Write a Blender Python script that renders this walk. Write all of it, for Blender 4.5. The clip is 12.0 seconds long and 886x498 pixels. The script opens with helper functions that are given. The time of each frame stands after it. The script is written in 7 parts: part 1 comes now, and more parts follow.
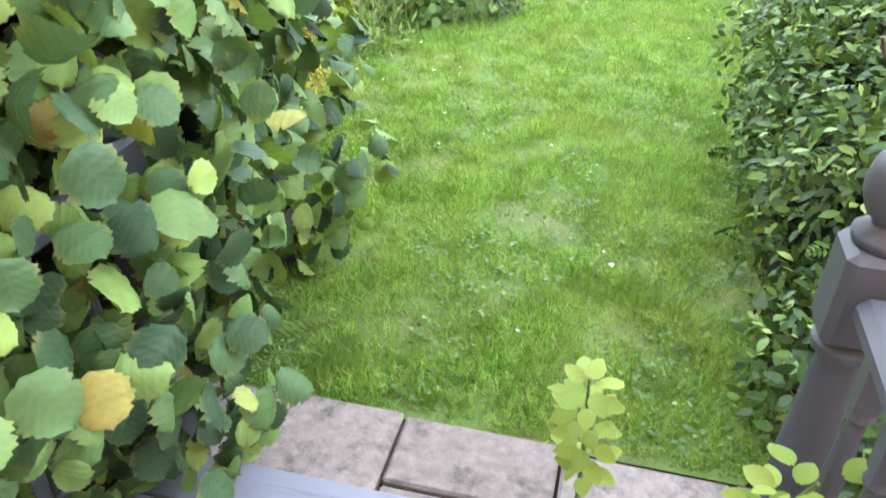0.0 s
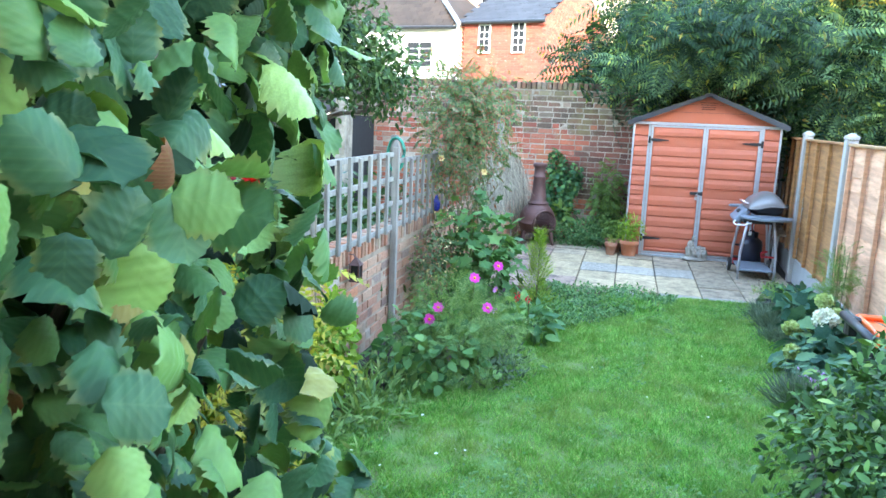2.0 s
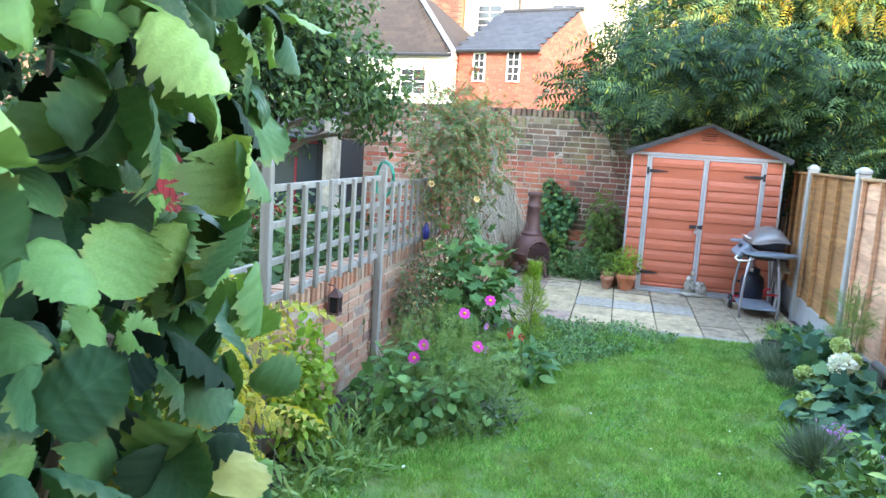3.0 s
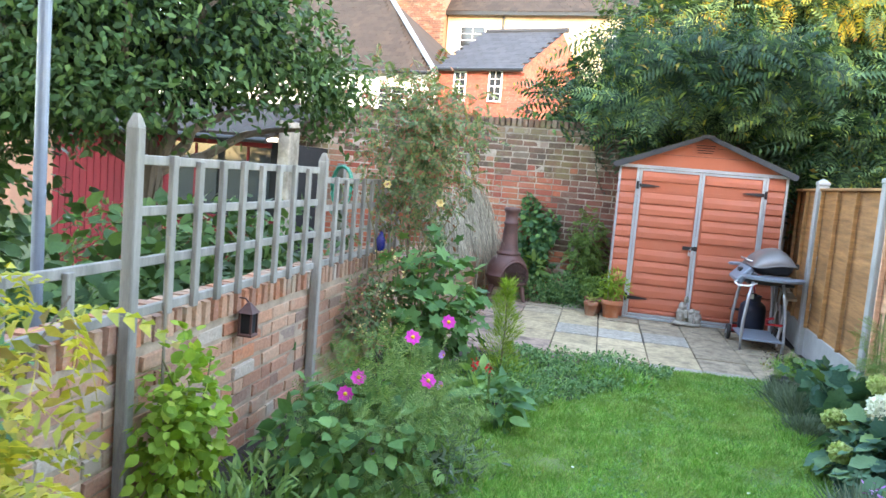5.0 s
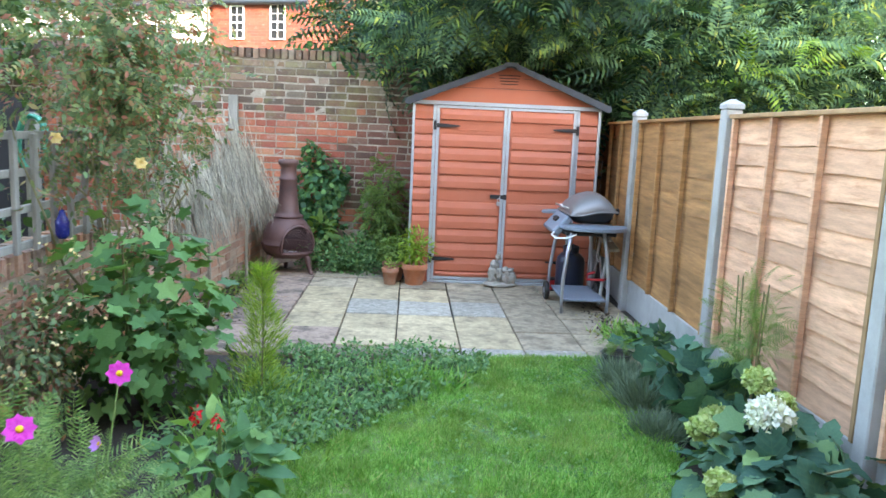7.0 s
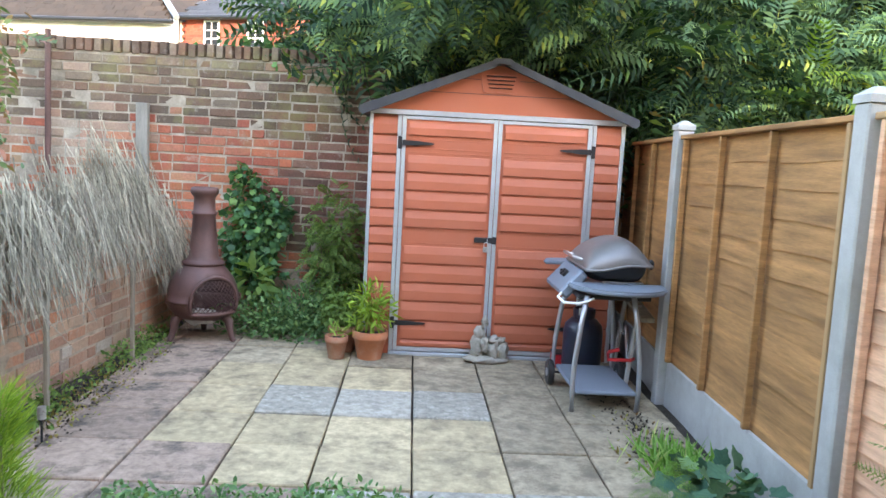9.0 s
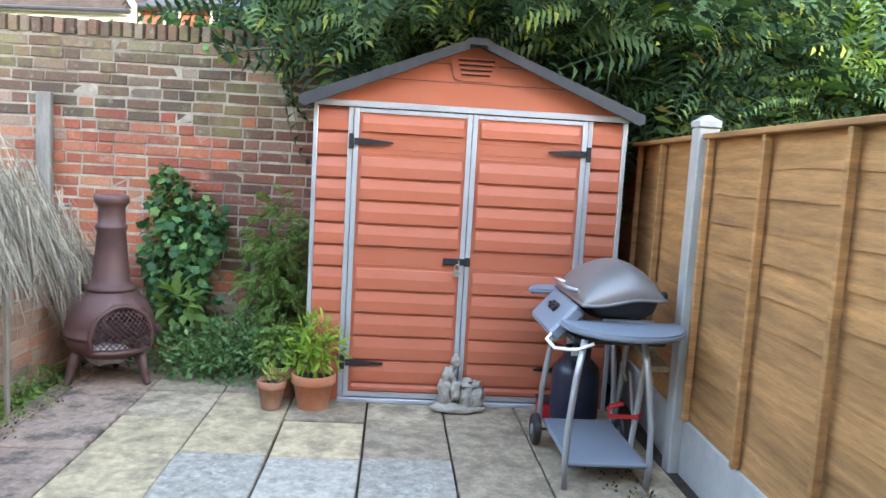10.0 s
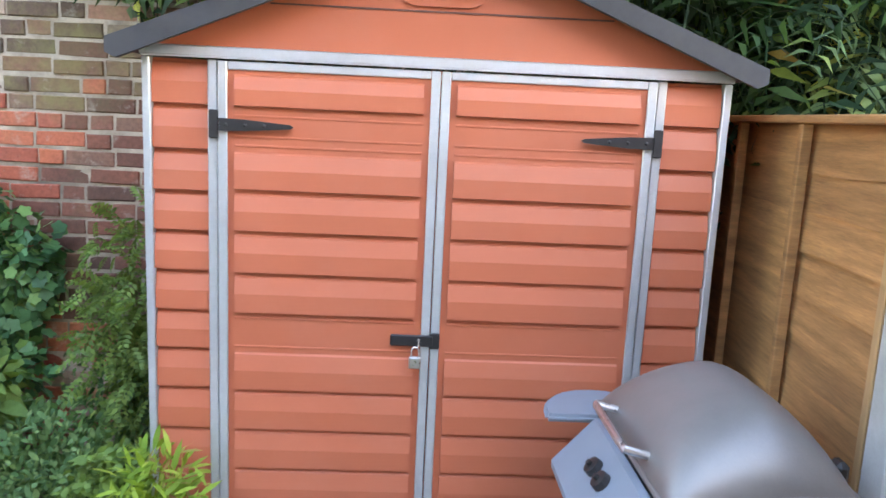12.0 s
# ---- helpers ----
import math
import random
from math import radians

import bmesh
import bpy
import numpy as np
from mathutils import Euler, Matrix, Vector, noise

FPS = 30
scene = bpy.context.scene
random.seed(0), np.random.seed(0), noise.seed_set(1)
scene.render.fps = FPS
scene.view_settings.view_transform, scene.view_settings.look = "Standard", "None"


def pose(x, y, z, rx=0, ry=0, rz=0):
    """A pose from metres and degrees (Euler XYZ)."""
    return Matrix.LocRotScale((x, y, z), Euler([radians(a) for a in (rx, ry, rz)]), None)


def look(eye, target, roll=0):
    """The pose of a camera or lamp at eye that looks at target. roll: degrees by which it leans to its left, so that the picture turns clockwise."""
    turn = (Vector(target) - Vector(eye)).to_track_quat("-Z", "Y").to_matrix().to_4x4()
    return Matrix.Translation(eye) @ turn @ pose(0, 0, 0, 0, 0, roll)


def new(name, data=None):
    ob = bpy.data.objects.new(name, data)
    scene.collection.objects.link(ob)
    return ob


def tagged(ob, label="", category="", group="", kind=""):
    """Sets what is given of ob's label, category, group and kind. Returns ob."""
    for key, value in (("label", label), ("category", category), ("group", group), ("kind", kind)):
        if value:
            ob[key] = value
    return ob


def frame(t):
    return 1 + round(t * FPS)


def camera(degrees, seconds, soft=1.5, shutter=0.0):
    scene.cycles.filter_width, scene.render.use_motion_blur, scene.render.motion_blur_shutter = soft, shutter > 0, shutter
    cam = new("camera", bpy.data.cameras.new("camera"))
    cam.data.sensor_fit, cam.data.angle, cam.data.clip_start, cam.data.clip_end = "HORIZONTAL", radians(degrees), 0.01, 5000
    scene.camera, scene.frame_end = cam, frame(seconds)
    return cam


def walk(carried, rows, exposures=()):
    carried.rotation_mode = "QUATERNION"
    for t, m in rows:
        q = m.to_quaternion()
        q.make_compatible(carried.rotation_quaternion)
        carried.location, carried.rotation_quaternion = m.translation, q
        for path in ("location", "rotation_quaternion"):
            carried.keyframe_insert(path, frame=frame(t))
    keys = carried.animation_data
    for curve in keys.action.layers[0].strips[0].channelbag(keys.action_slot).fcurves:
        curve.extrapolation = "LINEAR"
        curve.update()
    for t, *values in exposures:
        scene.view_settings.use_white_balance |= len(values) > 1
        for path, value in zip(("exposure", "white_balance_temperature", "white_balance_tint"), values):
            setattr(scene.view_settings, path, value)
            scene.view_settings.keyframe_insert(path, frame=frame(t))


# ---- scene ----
cam = camera(61.0, 12.0, soft=1.5, shutter=0.18)
PATH = [
    (0, (0.679, -0.096, 1.591), (0.282, 1.53, 0.496), 0.7),
    (0.5, (0.659, -0.026, 1.658), (0.158, 1.702, 0.784), 0.5),
    (1, (0.618, 0.039, 1.728), (0.111, 1.862, 1.083), 2.4),
    (1.5, (0.549, 0.191, 1.785), (0.041, 2.068, 1.32), 2.6),
    (2, (0.463, 0.4, 1.828), (0.005, 2.314, 1.474), 2.4),
    (2.5, (0.416, 0.614, 1.809), (-0.026, 2.54, 1.499), 3.5),
    (4.5, (0.324, 1.509, 1.611), (-0.116, 3.449, 1.404), 4.0),
    (5, (0.347, 1.838, 1.533), (-0.055, 3.787, 1.335), 4.9),
    (5.5, (0.35, 2.166, 1.514), (0.102, 4.139, 1.301), 4.8),
    (6, (0.368, 2.605, 1.498), (0.274, 4.589, 1.266), 3.8),
    (6.5, (0.456, 3.058, 1.505), (0.435, 5.038, 1.222), 3.1),
    (7, (0.483, 3.473, 1.527), (0.58, 5.447, 1.222), 2.5),
    (7.2, (0.494, 3.695, 1.517), (0.624, 5.668, 1.216), 2.3),
    (9, (0.835, 5.454, 1.456), (0.921, 7.44, 1.233), 3.0),
    (9.5, (0.878, 5.952, 1.452), (1.006, 7.938, 1.245), 3.2),
    (10, (0.992, 6.486, 1.482), (1.127, 8.47, 1.264), 3.3),
    (10.5, (1.046, 7.002, 1.457), (1.221, 8.982, 1.239), 3.1),
    (11, (1.223, 7.533, 1.486), (1.417, 9.507, 1.227), 3.0),
    (11.5, (1.378, 8.052, 1.526), (1.383, 10.03, 1.23), 2.7),
    (12, (1.358, 8.55, 1.659), (1.443, 10.518, 1.31), 2.7),
]
LIGHT = [(0.0, 5.1, 10500, 26), (0.5, 5.14, 9400, 20), (1.0, 4.9, 7300, 8), (1.5, 4.6, 6600, 6), (2.5, 4.3, 7000, 9), (5.0, 4.12, 7900, 14), (7.0, 4.14, 7800, 12), (9.0, 4.06, 8100, 15), (9.5, 4.14, 8200, 16), (10.7, 4.22, 7600, 12), (11.4, 4.24, 7700, 14), (12.0, 4.24, 8200, 18)]  # seconds, stops, kelvin, tint
walk(cam, [(t, look(eye, target, roll)) for t, eye, target, roll in PATH], LIGHT)

# ---- world and sun: a low evening sun behind the house, the garden in its shade ----
SUN_ELEVATION, SUN_AZIMUTH = 20.0, 152.0  # degrees; azimuth clockwise from +y
world = bpy.data.worlds.new("evening_sky")
scene.world = world
world.use_nodes = True
_wn = world.node_tree.nodes
_sky = _wn.new("ShaderNodeTexSky")
_sky.sky_type = "NISHITA"
_sky.sun_disc = False
_sky.sun_elevation = radians(SUN_ELEVATION)
_sky.sun_rotation = radians(SUN_AZIMUTH)
_sky.air_density, _sky.dust_density, _sky.ozone_density = 1.0, 0.3, 1.0
world.node_tree.links.new(_sky.outputs[0], _wn["Background"].inputs[0])
_wn["Background"].inputs[1].default_value = 0.15
_sun = new("sun", bpy.data.lights.new("sun", "SUN"))
_sun.data.energy, _sun.data.angle, _sun.data.color = 0.6, radians(0.6), (1.0, 0.78, 0.5)
_az, _el = radians(SUN_AZIMUTH), radians(SUN_ELEVATION)
_from = Vector((math.sin(_az) * math.cos(_el), math.cos(_az) * math.cos(_el), math.sin(_el)))
_sun.matrix_world = look(tuple(_from * 60), (0, 0, 0))

# ---- materials ----


def nodes_of(name):
    m = bpy.data.materials.new(name)
    m.use_nodes = True
    t = m.node_tree
    return m, t, t.nodes["Principled BSDF"]


def add(t, kind, **values):
    n = t.nodes.new(kind)
    for k, v in values.items():
        n.inputs[k].default_value = v
    return n


def ramp(t, fac, stops):
    r = t.nodes.new("ShaderNodeValToRGB")
    e = r.color_ramp.elements
    while len(e) < len(stops):
        e.new(0.5)
    for el, (p, c) in zip(e, stops):
        el.position, el.color = p, (*c, 1)
    t.links.new(fac, r.inputs[0])
    return r.outputs[0]


def mix(t, fac, a, b, mode="MIX"):
    n = t.nodes.new("ShaderNodeMix")
    n.data_type, n.blend_type = "RGBA", mode
    for sock, v in ((n.inputs[0], fac), (n.inputs[6], a), (n.inputs[7], b)):
        if isinstance(v, (int, float)):
            sock.default_value = v
        elif isinstance(v, tuple):
            sock.default_value = (*v, 1)
        else:
            t.links.new(v, sock)
    return n.outputs[2]


def calc(t, op, a, b=0.0, c=0.0):
    n = t.nodes.new("ShaderNodeMath")
    n.operation = op
    for sock, v in zip(n.inputs, (a, b, c)):
        if isinstance(v, (int, float)):
            sock.default_value = v
        else:
            t.links.new(v, sock)
    return n.outputs[0]


def noise_of(t, scale, detail=4.0, rough=0.6, coord="Object", stretch=None):
    c = t.nodes.new("ShaderNodeTexCoord").outputs[coord]
    if coord == "World":
        c = t.nodes.new("ShaderNodeNewGeometry").outputs["Position"]
    if stretch:
        mp = t.nodes.new("ShaderNodeMapping")
        mp.inputs["Scale"].default_value = stretch
        t.links.new(c, mp.inputs[0])
        c = mp.outputs[0]
    n = add(t, "ShaderNodeTexNoise", Scale=scale, Detail=detail, Roughness=rough)
    t.links.new(c, n.inputs["Vector"])
    return n.outputs["Fac"]


def position_noise(t, scale, detail=4.0, rough=0.6, stretch=(1, 1, 1)):
    g = t.nodes.new("ShaderNodeNewGeometry")
    mp = t.nodes.new("ShaderNodeMapping")
    mp.inputs["Scale"].default_value = stretch
    t.links.new(g.outputs["Position"], mp.inputs[0])
    n = add(t, "ShaderNodeTexNoise", Scale=scale, Detail=detail, Roughness=rough)
    t.links.new(mp.outputs[0], n.inputs["Vector"])
    return n.outputs["Fac"]


def piece_random(t):
    """A number of its own for every object and every loose piece of a mesh."""
    o = t.nodes.new("ShaderNodeObjectInfo").outputs["Random"]
    i = t.nodes.new("ShaderNodeNewGeometry").outputs["Random Per Island"]
    return calc(t, "FRACT", calc(t, "ADD", o, i))


def bump(t, p, height, strength=0.3, distance=0.01):
    b = add(t, "ShaderNodeBump", Strength=strength, Distance=distance)
    t.links.new(height, b.inputs["Height"])
    t.links.new(b.outputs[0], p.inputs["Normal"])
    return b


def surface(name, base, spread=0.25, rough=0.6, metal=0.0, scale=12.0, fine=90.0, relief=0.25, stain=None, stain_amount=0.5, per_piece=0.0, stretch=(1, 1, 1), depth=0.004, cut=(0.45, 0.7), stain_scale=2.2):
    """A surface with a colour that varies in patches and grain, stains and fine relief."""
    m, t, p = nodes_of(name)
    big = position_noise(t, scale, 5, 0.6, stretch)
    small = position_noise(t, fine, 4, 0.7, stretch)
    both = calc(t, "ADD", calc(t, "MULTIPLY", big, 0.65), calc(t, "MULTIPLY", small, 0.35))
    lo = tuple(c * (1 - spread) for c in base)
    hi = tuple(min(1, c * (1 + spread)) for c in base)
    colour = ramp(t, both, [(0.3, lo), (0.7, hi)])
    if per_piece:
        v = calc(t, "MULTIPLY_ADD", piece_random(t), 2 * per_piece, 1 - per_piece)
        colour = mix(t, 1.0, colour, (1, 1, 1), "MULTIPLY")
        h = t.nodes.new("ShaderNodeHueSaturation")
        t.links.new(colour, h.inputs["Color"])
        t.links.new(v, h.inputs["Value"])
        colour = h.outputs[0]
    if stain:
        f = ramp(t, position_noise(t, stain_scale, 6, 0.7, stretch), [(cut[0], (0, 0, 0)), (cut[1], (1, 1, 1))])
        colour = mix(t, calc(t, "MULTIPLY", f, stain_amount), colour, stain)
    t.links.new(colour, p.inputs["Base Color"])
    rr = calc(t, "MULTIPLY_ADD", small, 0.25, rough - 0.12)
    t.links.new(rr, p.inputs["Roughness"])
    p.inputs["Metallic"].default_value = metal
    if relief:
        bump(t, p, both, relief, depth)
    return m


def leafy(name, stops, rough=0.45, see=0.35, veins=0.0, vein_count=9.0, edge=None, gloss=0.17, patches=None):
    """A leaf: colour by the leaf, mottling, side veins along its blade, light that shines through."""
    m, t, p = nodes_of(name)
    r = piece_random(t)
    colour = ramp(t, r, stops)
    mott = noise_of(t, 30.0, 3, 0.6)
    h = t.nodes.new("ShaderNodeHueSaturation")
    t.links.new(colour, h.inputs["Color"])
    t.links.new(calc(t, "MULTIPLY_ADD", mott, 0.7, 0.65), h.inputs["Value"])
    colour = h.outputs[0]
    if patches:
        f = ramp(t, position_noise(t, 1.6, 5, 0.65), [(0.45, (0, 0, 0)), (0.66, (1, 1, 1))])
        colour = mix(t, calc(t, "MULTIPLY", f, 0.55), colour, patches)
        f = ramp(t, position_noise(t, 5.5, 4, 0.65), [(0.35, (1, 1, 1)), (0.55, (0, 0, 0))])
        colour = mix(t, calc(t, "MULTIPLY", f, 0.55), colour, (0.07, 0.17, 0.025))
    if veins:
        uv = t.nodes.new("ShaderNodeTexCoord").outputs["UV"]
        sep = t.nodes.new("ShaderNodeSeparateXYZ")
        t.links.new(uv, sep.inputs[0])
        off = calc(t, "ABSOLUTE", calc(t, "SUBTRACT", sep.outputs[0], 0.5))
        wave = calc(t, "SINE", calc(t, "MULTIPLY", calc(t, "SUBTRACT", sep.outputs[1], calc(t, "MULTIPLY", off, 0.9)), vein_count * 6.283))
        line = calc(t, "POWER", calc(t, "MULTIPLY_ADD", wave, 0.5, 0.5), 5.0)
        mid = calc(t, "LESS_THAN", off, 0.018)
        line = calc(t, "MAXIMUM", line, mid)
        colour = mix(t, calc(t, "MULTIPLY", line, 0.13 * veins), colour, (0.32, 0.42, 0.16))
        if edge:
            rim = ramp(t, calc(t, "ADD", off, calc(t, "MULTIPLY", mott, 0.25)), [(0.5, (0, 0, 0)), (0.62, (1, 1, 1))])
            colour = mix(t, calc(t, "MULTIPLY", rim, 0.5), colour, edge)
        bump(t, p, calc(t, "MULTIPLY", wave, 0.5), 0.22 * veins, 0.005)
    t.links.new(colour, p.inputs["Base Color"])
    p.inputs["Roughness"].default_value = rough
    p.inputs["Specular IOR Level"].default_value = gloss
    if see:
        tr = t.nodes.new("ShaderNodeBsdfTranslucent")
        warm = mix(t, 1.0, colour, (1.25, 1.2, 0.55), "MULTIPLY")
        t.links.new(warm, tr.inputs[0])
        ms = t.nodes.new("ShaderNodeMixShader")
        ms.inputs[0].default_value = see
        t.links.new(p.outputs[0], ms.inputs[1])
        t.links.new(tr.outputs[0], ms.inputs[2])
        t.links.new(ms.outputs[0], t.nodes["Material Output"].inputs[0])
    return m


def brickwork(name, stops, soot, soot_cut=(0.42, 0.62), moss=None, moss_amount=0.6, soot_amount=0.7):
    """Old brick: each brick its own shade, pitted, with soot and lichen in patches over the wall."""
    m, t, p = nodes_of(name)
    colour = ramp(t, piece_random(t), stops)
    grain = position_noise(t, 55, 5, 0.7)
    h = t.nodes.new("ShaderNodeHueSaturation")
    t.links.new(colour, h.inputs["Color"])
    t.links.new(calc(t, "MULTIPLY_ADD", grain, 1.3, 0.35), h.inputs["Value"])
    colour = h.outputs[0]
    big = position_noise(t, 0.9, 6, 0.62)
    f = ramp(t, big, [(soot_cut[0], (0, 0, 0)), (soot_cut[1], (1, 1, 1))])
    colour = mix(t, calc(t, "MULTIPLY", f, soot_amount), colour, soot)
    if moss:
        g = ramp(t, position_noise(t, 2.3, 6, 0.7), [(0.52, (0, 0, 0)), (0.66, (1, 1, 1))])
        colour = mix(t, calc(t, "MULTIPLY", g, moss_amount), colour, moss)
    pale = ramp(t, position_noise(t, 9.0, 5, 0.75), [(0.58, (0, 0, 0)), (0.72, (1, 1, 1))])
    colour = mix(t, calc(t, "MULTIPLY", pale, 0.55), colour, (0.42, 0.37, 0.31))
    t.links.new(colour, p.inputs["Base Color"])
    p.inputs["Roughness"].default_value = 0.88
    bump(t, p, grain, 0.6, 0.006)
    return m


M = {}
M["soil"] = surface("soil", (0.035, 0.026, 0.019), 0.5, 0.95, scale=9, fine=70, relief=0.9, depth=0.02)
M["turf"] = surface("turf", (0.09, 0.17, 0.035), 0.4, 0.9, scale=3, fine=60, relief=0.6, stain=(0.24, 0.2, 0.09), stain_amount=0.6, depth=0.015)
M["field"] = surface("field", (0.07, 0.11, 0.035), 0.4, 0.95, scale=0.4, fine=8, relief=0.3)
M["slab"] = surface("slab", (0.45, 0.355, 0.215), 0.42, 0.92, scale=20, fine=150, relief=0.9, stain=(0.17, 0.135, 0.09), stain_amount=0.8, per_piece=0.14, stain_scale=5.5, cut=(0.47, 0.66))
M["slab_brown"] = surface("slab_brown", (0.33, 0.265, 0.18), 0.45, 0.92, scale=22, fine=150, relief=1.0, stain=(0.12, 0.095, 0.065), stain_amount=0.75, per_piece=0.2, stain_scale=6, cut=(0.46, 0.64))
M["slab_grey"] = surface("slab_grey", (0.3, 0.275, 0.225), 0.5, 0.92, scale=24, fine=130, relief=1.0, stain=(0.45, 0.42, 0.36), stain_amount=0.8, per_piece=0.15, stain_scale=20, cut=(0.54, 0.64))
M["slab_step"] = surface("slab_step", (0.25, 0.205, 0.175), 0.4, 0.95, scale=26, fine=170, relief=0.9, stain=(0.085, 0.08, 0.06), stain_amount=0.85, per_piece=0.1, stain_scale=9, cut=(0.53, 0.66))
M["slab_red"] = surface("slab_red", (0.31, 0.22, 0.165), 0.45, 0.92, scale=22, fine=150, relief=1.0, stain=(0.07, 0.058, 0.045), stain_amount=0.85, per_piece=0.18, stain_scale=5, cut=(0.5, 0.64))
M["brick"] = brickwork("brick", [(0.0, (0.27, 0.07, 0.045)), (0.3, (0.38, 0.1, 0.055)), (0.6, (0.44, 0.135, 0.07)), (0.8, (0.34, 0.095, 0.06)), (1.0, (0.48, 0.22, 0.13))], (0.12, 0.075, 0.05), (0.58, 0.74), (0.24, 0.2, 0.08), 0.3)
M["brick_top"] = brickwork("brick_top", [(0.0, (0.095, 0.06, 0.042)), (0.35, (0.14, 0.085, 0.056)), (0.7, (0.2, 0.098, 0.062)), (1.0, (0.22, 0.17, 0.12))], (0.075, 0.062, 0.045), (0.5, 0.7), (0.24, 0.22, 0.08), 0.5)
M["brick_pale"] = brickwork("brick_pale", [(0.0, (0.32, 0.15, 0.1)), (0.4, (0.4, 0.22, 0.155)), (0.75, (0.38, 0.28, 0.21)), (1.0, (0.42, 0.35, 0.28))], (0.2, 0.12, 0.085), (0.46, 0.66), (0.3, 0.25, 0.12), 0.4)
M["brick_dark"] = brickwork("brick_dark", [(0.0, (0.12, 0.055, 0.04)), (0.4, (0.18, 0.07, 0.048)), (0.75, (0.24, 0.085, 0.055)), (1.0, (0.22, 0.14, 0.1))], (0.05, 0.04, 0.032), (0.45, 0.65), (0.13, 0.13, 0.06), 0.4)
M["brick_low"] = brickwork("brick_low", [(0.0, (0.32, 0.15, 0.095)), (0.3, (0.42, 0.21, 0.13)), (0.55, (0.47, 0.29, 0.19)), (0.76, (0.5, 0.19, 0.095)), (0.92, (0.22, 0.13, 0.1)), (1.0, (0.48, 0.4, 0.32))], (0.24, 0.16, 0.11), (0.48, 0.66), (0.38, 0.31, 0.22), 0.55, 0.55)
M["mortar"] = surface("mortar", (0.42, 0.355, 0.28), 0.4, 0.95, scale=5, fine=60, relief=0.6, stain=(0.12, 0.1, 0.075), stain_amount=0.85, cut=(0.42, 0.66))
M["mortar_low"] = surface("mortar_low", (0.4, 0.3, 0.215), 0.4, 0.95, scale=7, fine=60, relief=0.7, stain=(0.2, 0.14, 0.1), stain_amount=0.7, stain_scale=6)
M["timber_new"] = surface("timber_new", (0.57, 0.32, 0.2), 0.34, 0.8, scale=7, fine=52, relief=0.6, stain=(0.38, 0.17, 0.08), stain_amount=0.6, per_piece=0.17, stretch=(1, 0.5, 4), stain_scale=8, cut=(0.55, 0.68))
M["timber_brown"] = surface("timber_brown", (0.34, 0.165, 0.06), 0.55, 0.8, scale=4, fine=34, relief=0.6, stain=(0.18, 0.09, 0.036), stain_amount=0.6, per_piece=0.22, stretch=(1, 0.5, 6), stain_scale=3.2, cut=(0.46, 0.68))
M["batten"] = surface("batten", (0.36, 0.21, 0.1), 0.25, 0.75, scale=3, fine=40, relief=0.3, per_piece=0.15, stretch=(4, 4, 0.4))
M["concrete"] = surface("concrete", (0.36, 0.355, 0.34), 0.16, 0.9, scale=6, fine=150, relief=0.3, stain=(0.2, 0.2, 0.17), stain_amount=0.5)
M["grey_wood"] = surface("grey_wood", (0.25, 0.23, 0.2), 0.45, 0.9, scale=5, fine=60, relief=0.5, per_piece=0.15, stretch=(3, 3, 0.4), stain=(0.15, 0.14, 0.11), stain_amount=0.6)
M["deck_paint"] = surface("deck_paint", (0.21, 0.23, 0.27), 0.15, 0.6, scale=4, fine=60, relief=0.35, stain=(0.09, 0.09, 0.085), stain_amount=0.6, stretch=(0.3, 5, 1), per_piece=0.06, stain_scale=6, cut=(0.55, 0.7))
M["rail_paint"] = surface("rail_paint", (0.068, 0.078, 0.092), 0.15, 0.55, scale=6, fine=70, relief=0.3, stain=(0.1, 0.1, 0.1), stain_amount=0.4, stretch=(2, 2, 0.5))
M["shed"] = surface("shed", (0.43, 0.112, 0.056), 0.07, 0.5, scale=3, fine=180, relief=0.08, stain=(0.4, 0.14, 0.09), stain_amount=0.3)
M["shed_metal"] = surface("shed_metal", (0.5, 0.54, 0.57), 0.12, 0.42, metal=0.6, scale=4, fine=60, relief=0.05, stain=(0.36, 0.4, 0.42), stain_amount=0.4)
M["shed_roof"] = surface("shed_roof", (0.028, 0.03, 0.036), 0.35, 0.7, scale=6, fine=80, relief=0.15, stain=(0.07, 0.066, 0.06), stain_amount=0.5)
M["black_iron"] = surface("black_iron", (0.012, 0.012, 0.014), 0.4, 0.5, scale=20, fine=120, relief=0.2)
M["steel"] = surface("steel", (0.55, 0.55, 0.56), 0.1, 0.3, metal=0.9, scale=10, fine=90, relief=0.05)
M["dark"] = surface("dark", (0.012, 0.012, 0.013), 0.3, 0.9, relief=0)
M["rust_iron"] = surface("rust_iron", (0.115, 0.055, 0.047), 0.3, 0.55, metal=0.15, scale=7, fine=90, relief=0.3, stain=(0.06, 0.035, 0.035), stain_amount=0.6, stain_scale=5)
M["ash"] = surface("ash", (0.4, 0.38, 0.36), 0.3, 0.95, scale=20)
M["terracotta"] = surface("terracotta", (0.46, 0.16, 0.075), 0.18, 0.8, scale=8, fine=90, relief=0.2, stain=(0.5, 0.33, 0.24), stain_amount=0.5, stain_scale=7)
M["terracotta_old"] = surface("terracotta_old", (0.34, 0.14, 0.08), 0.25, 0.85, scale=8, fine=90, relief=0.3, stain=(0.4, 0.3, 0.22), stain_amount=0.6, stain_scale=9)
M["stone"] = surface("stone", (0.38, 0.35, 0.3), 0.3, 0.95, scale=14, fine=80, relief=0.9, stain=(0.12, 0.12, 0.09), stain_amount=0.75, stain_scale=14, depth=0.012)
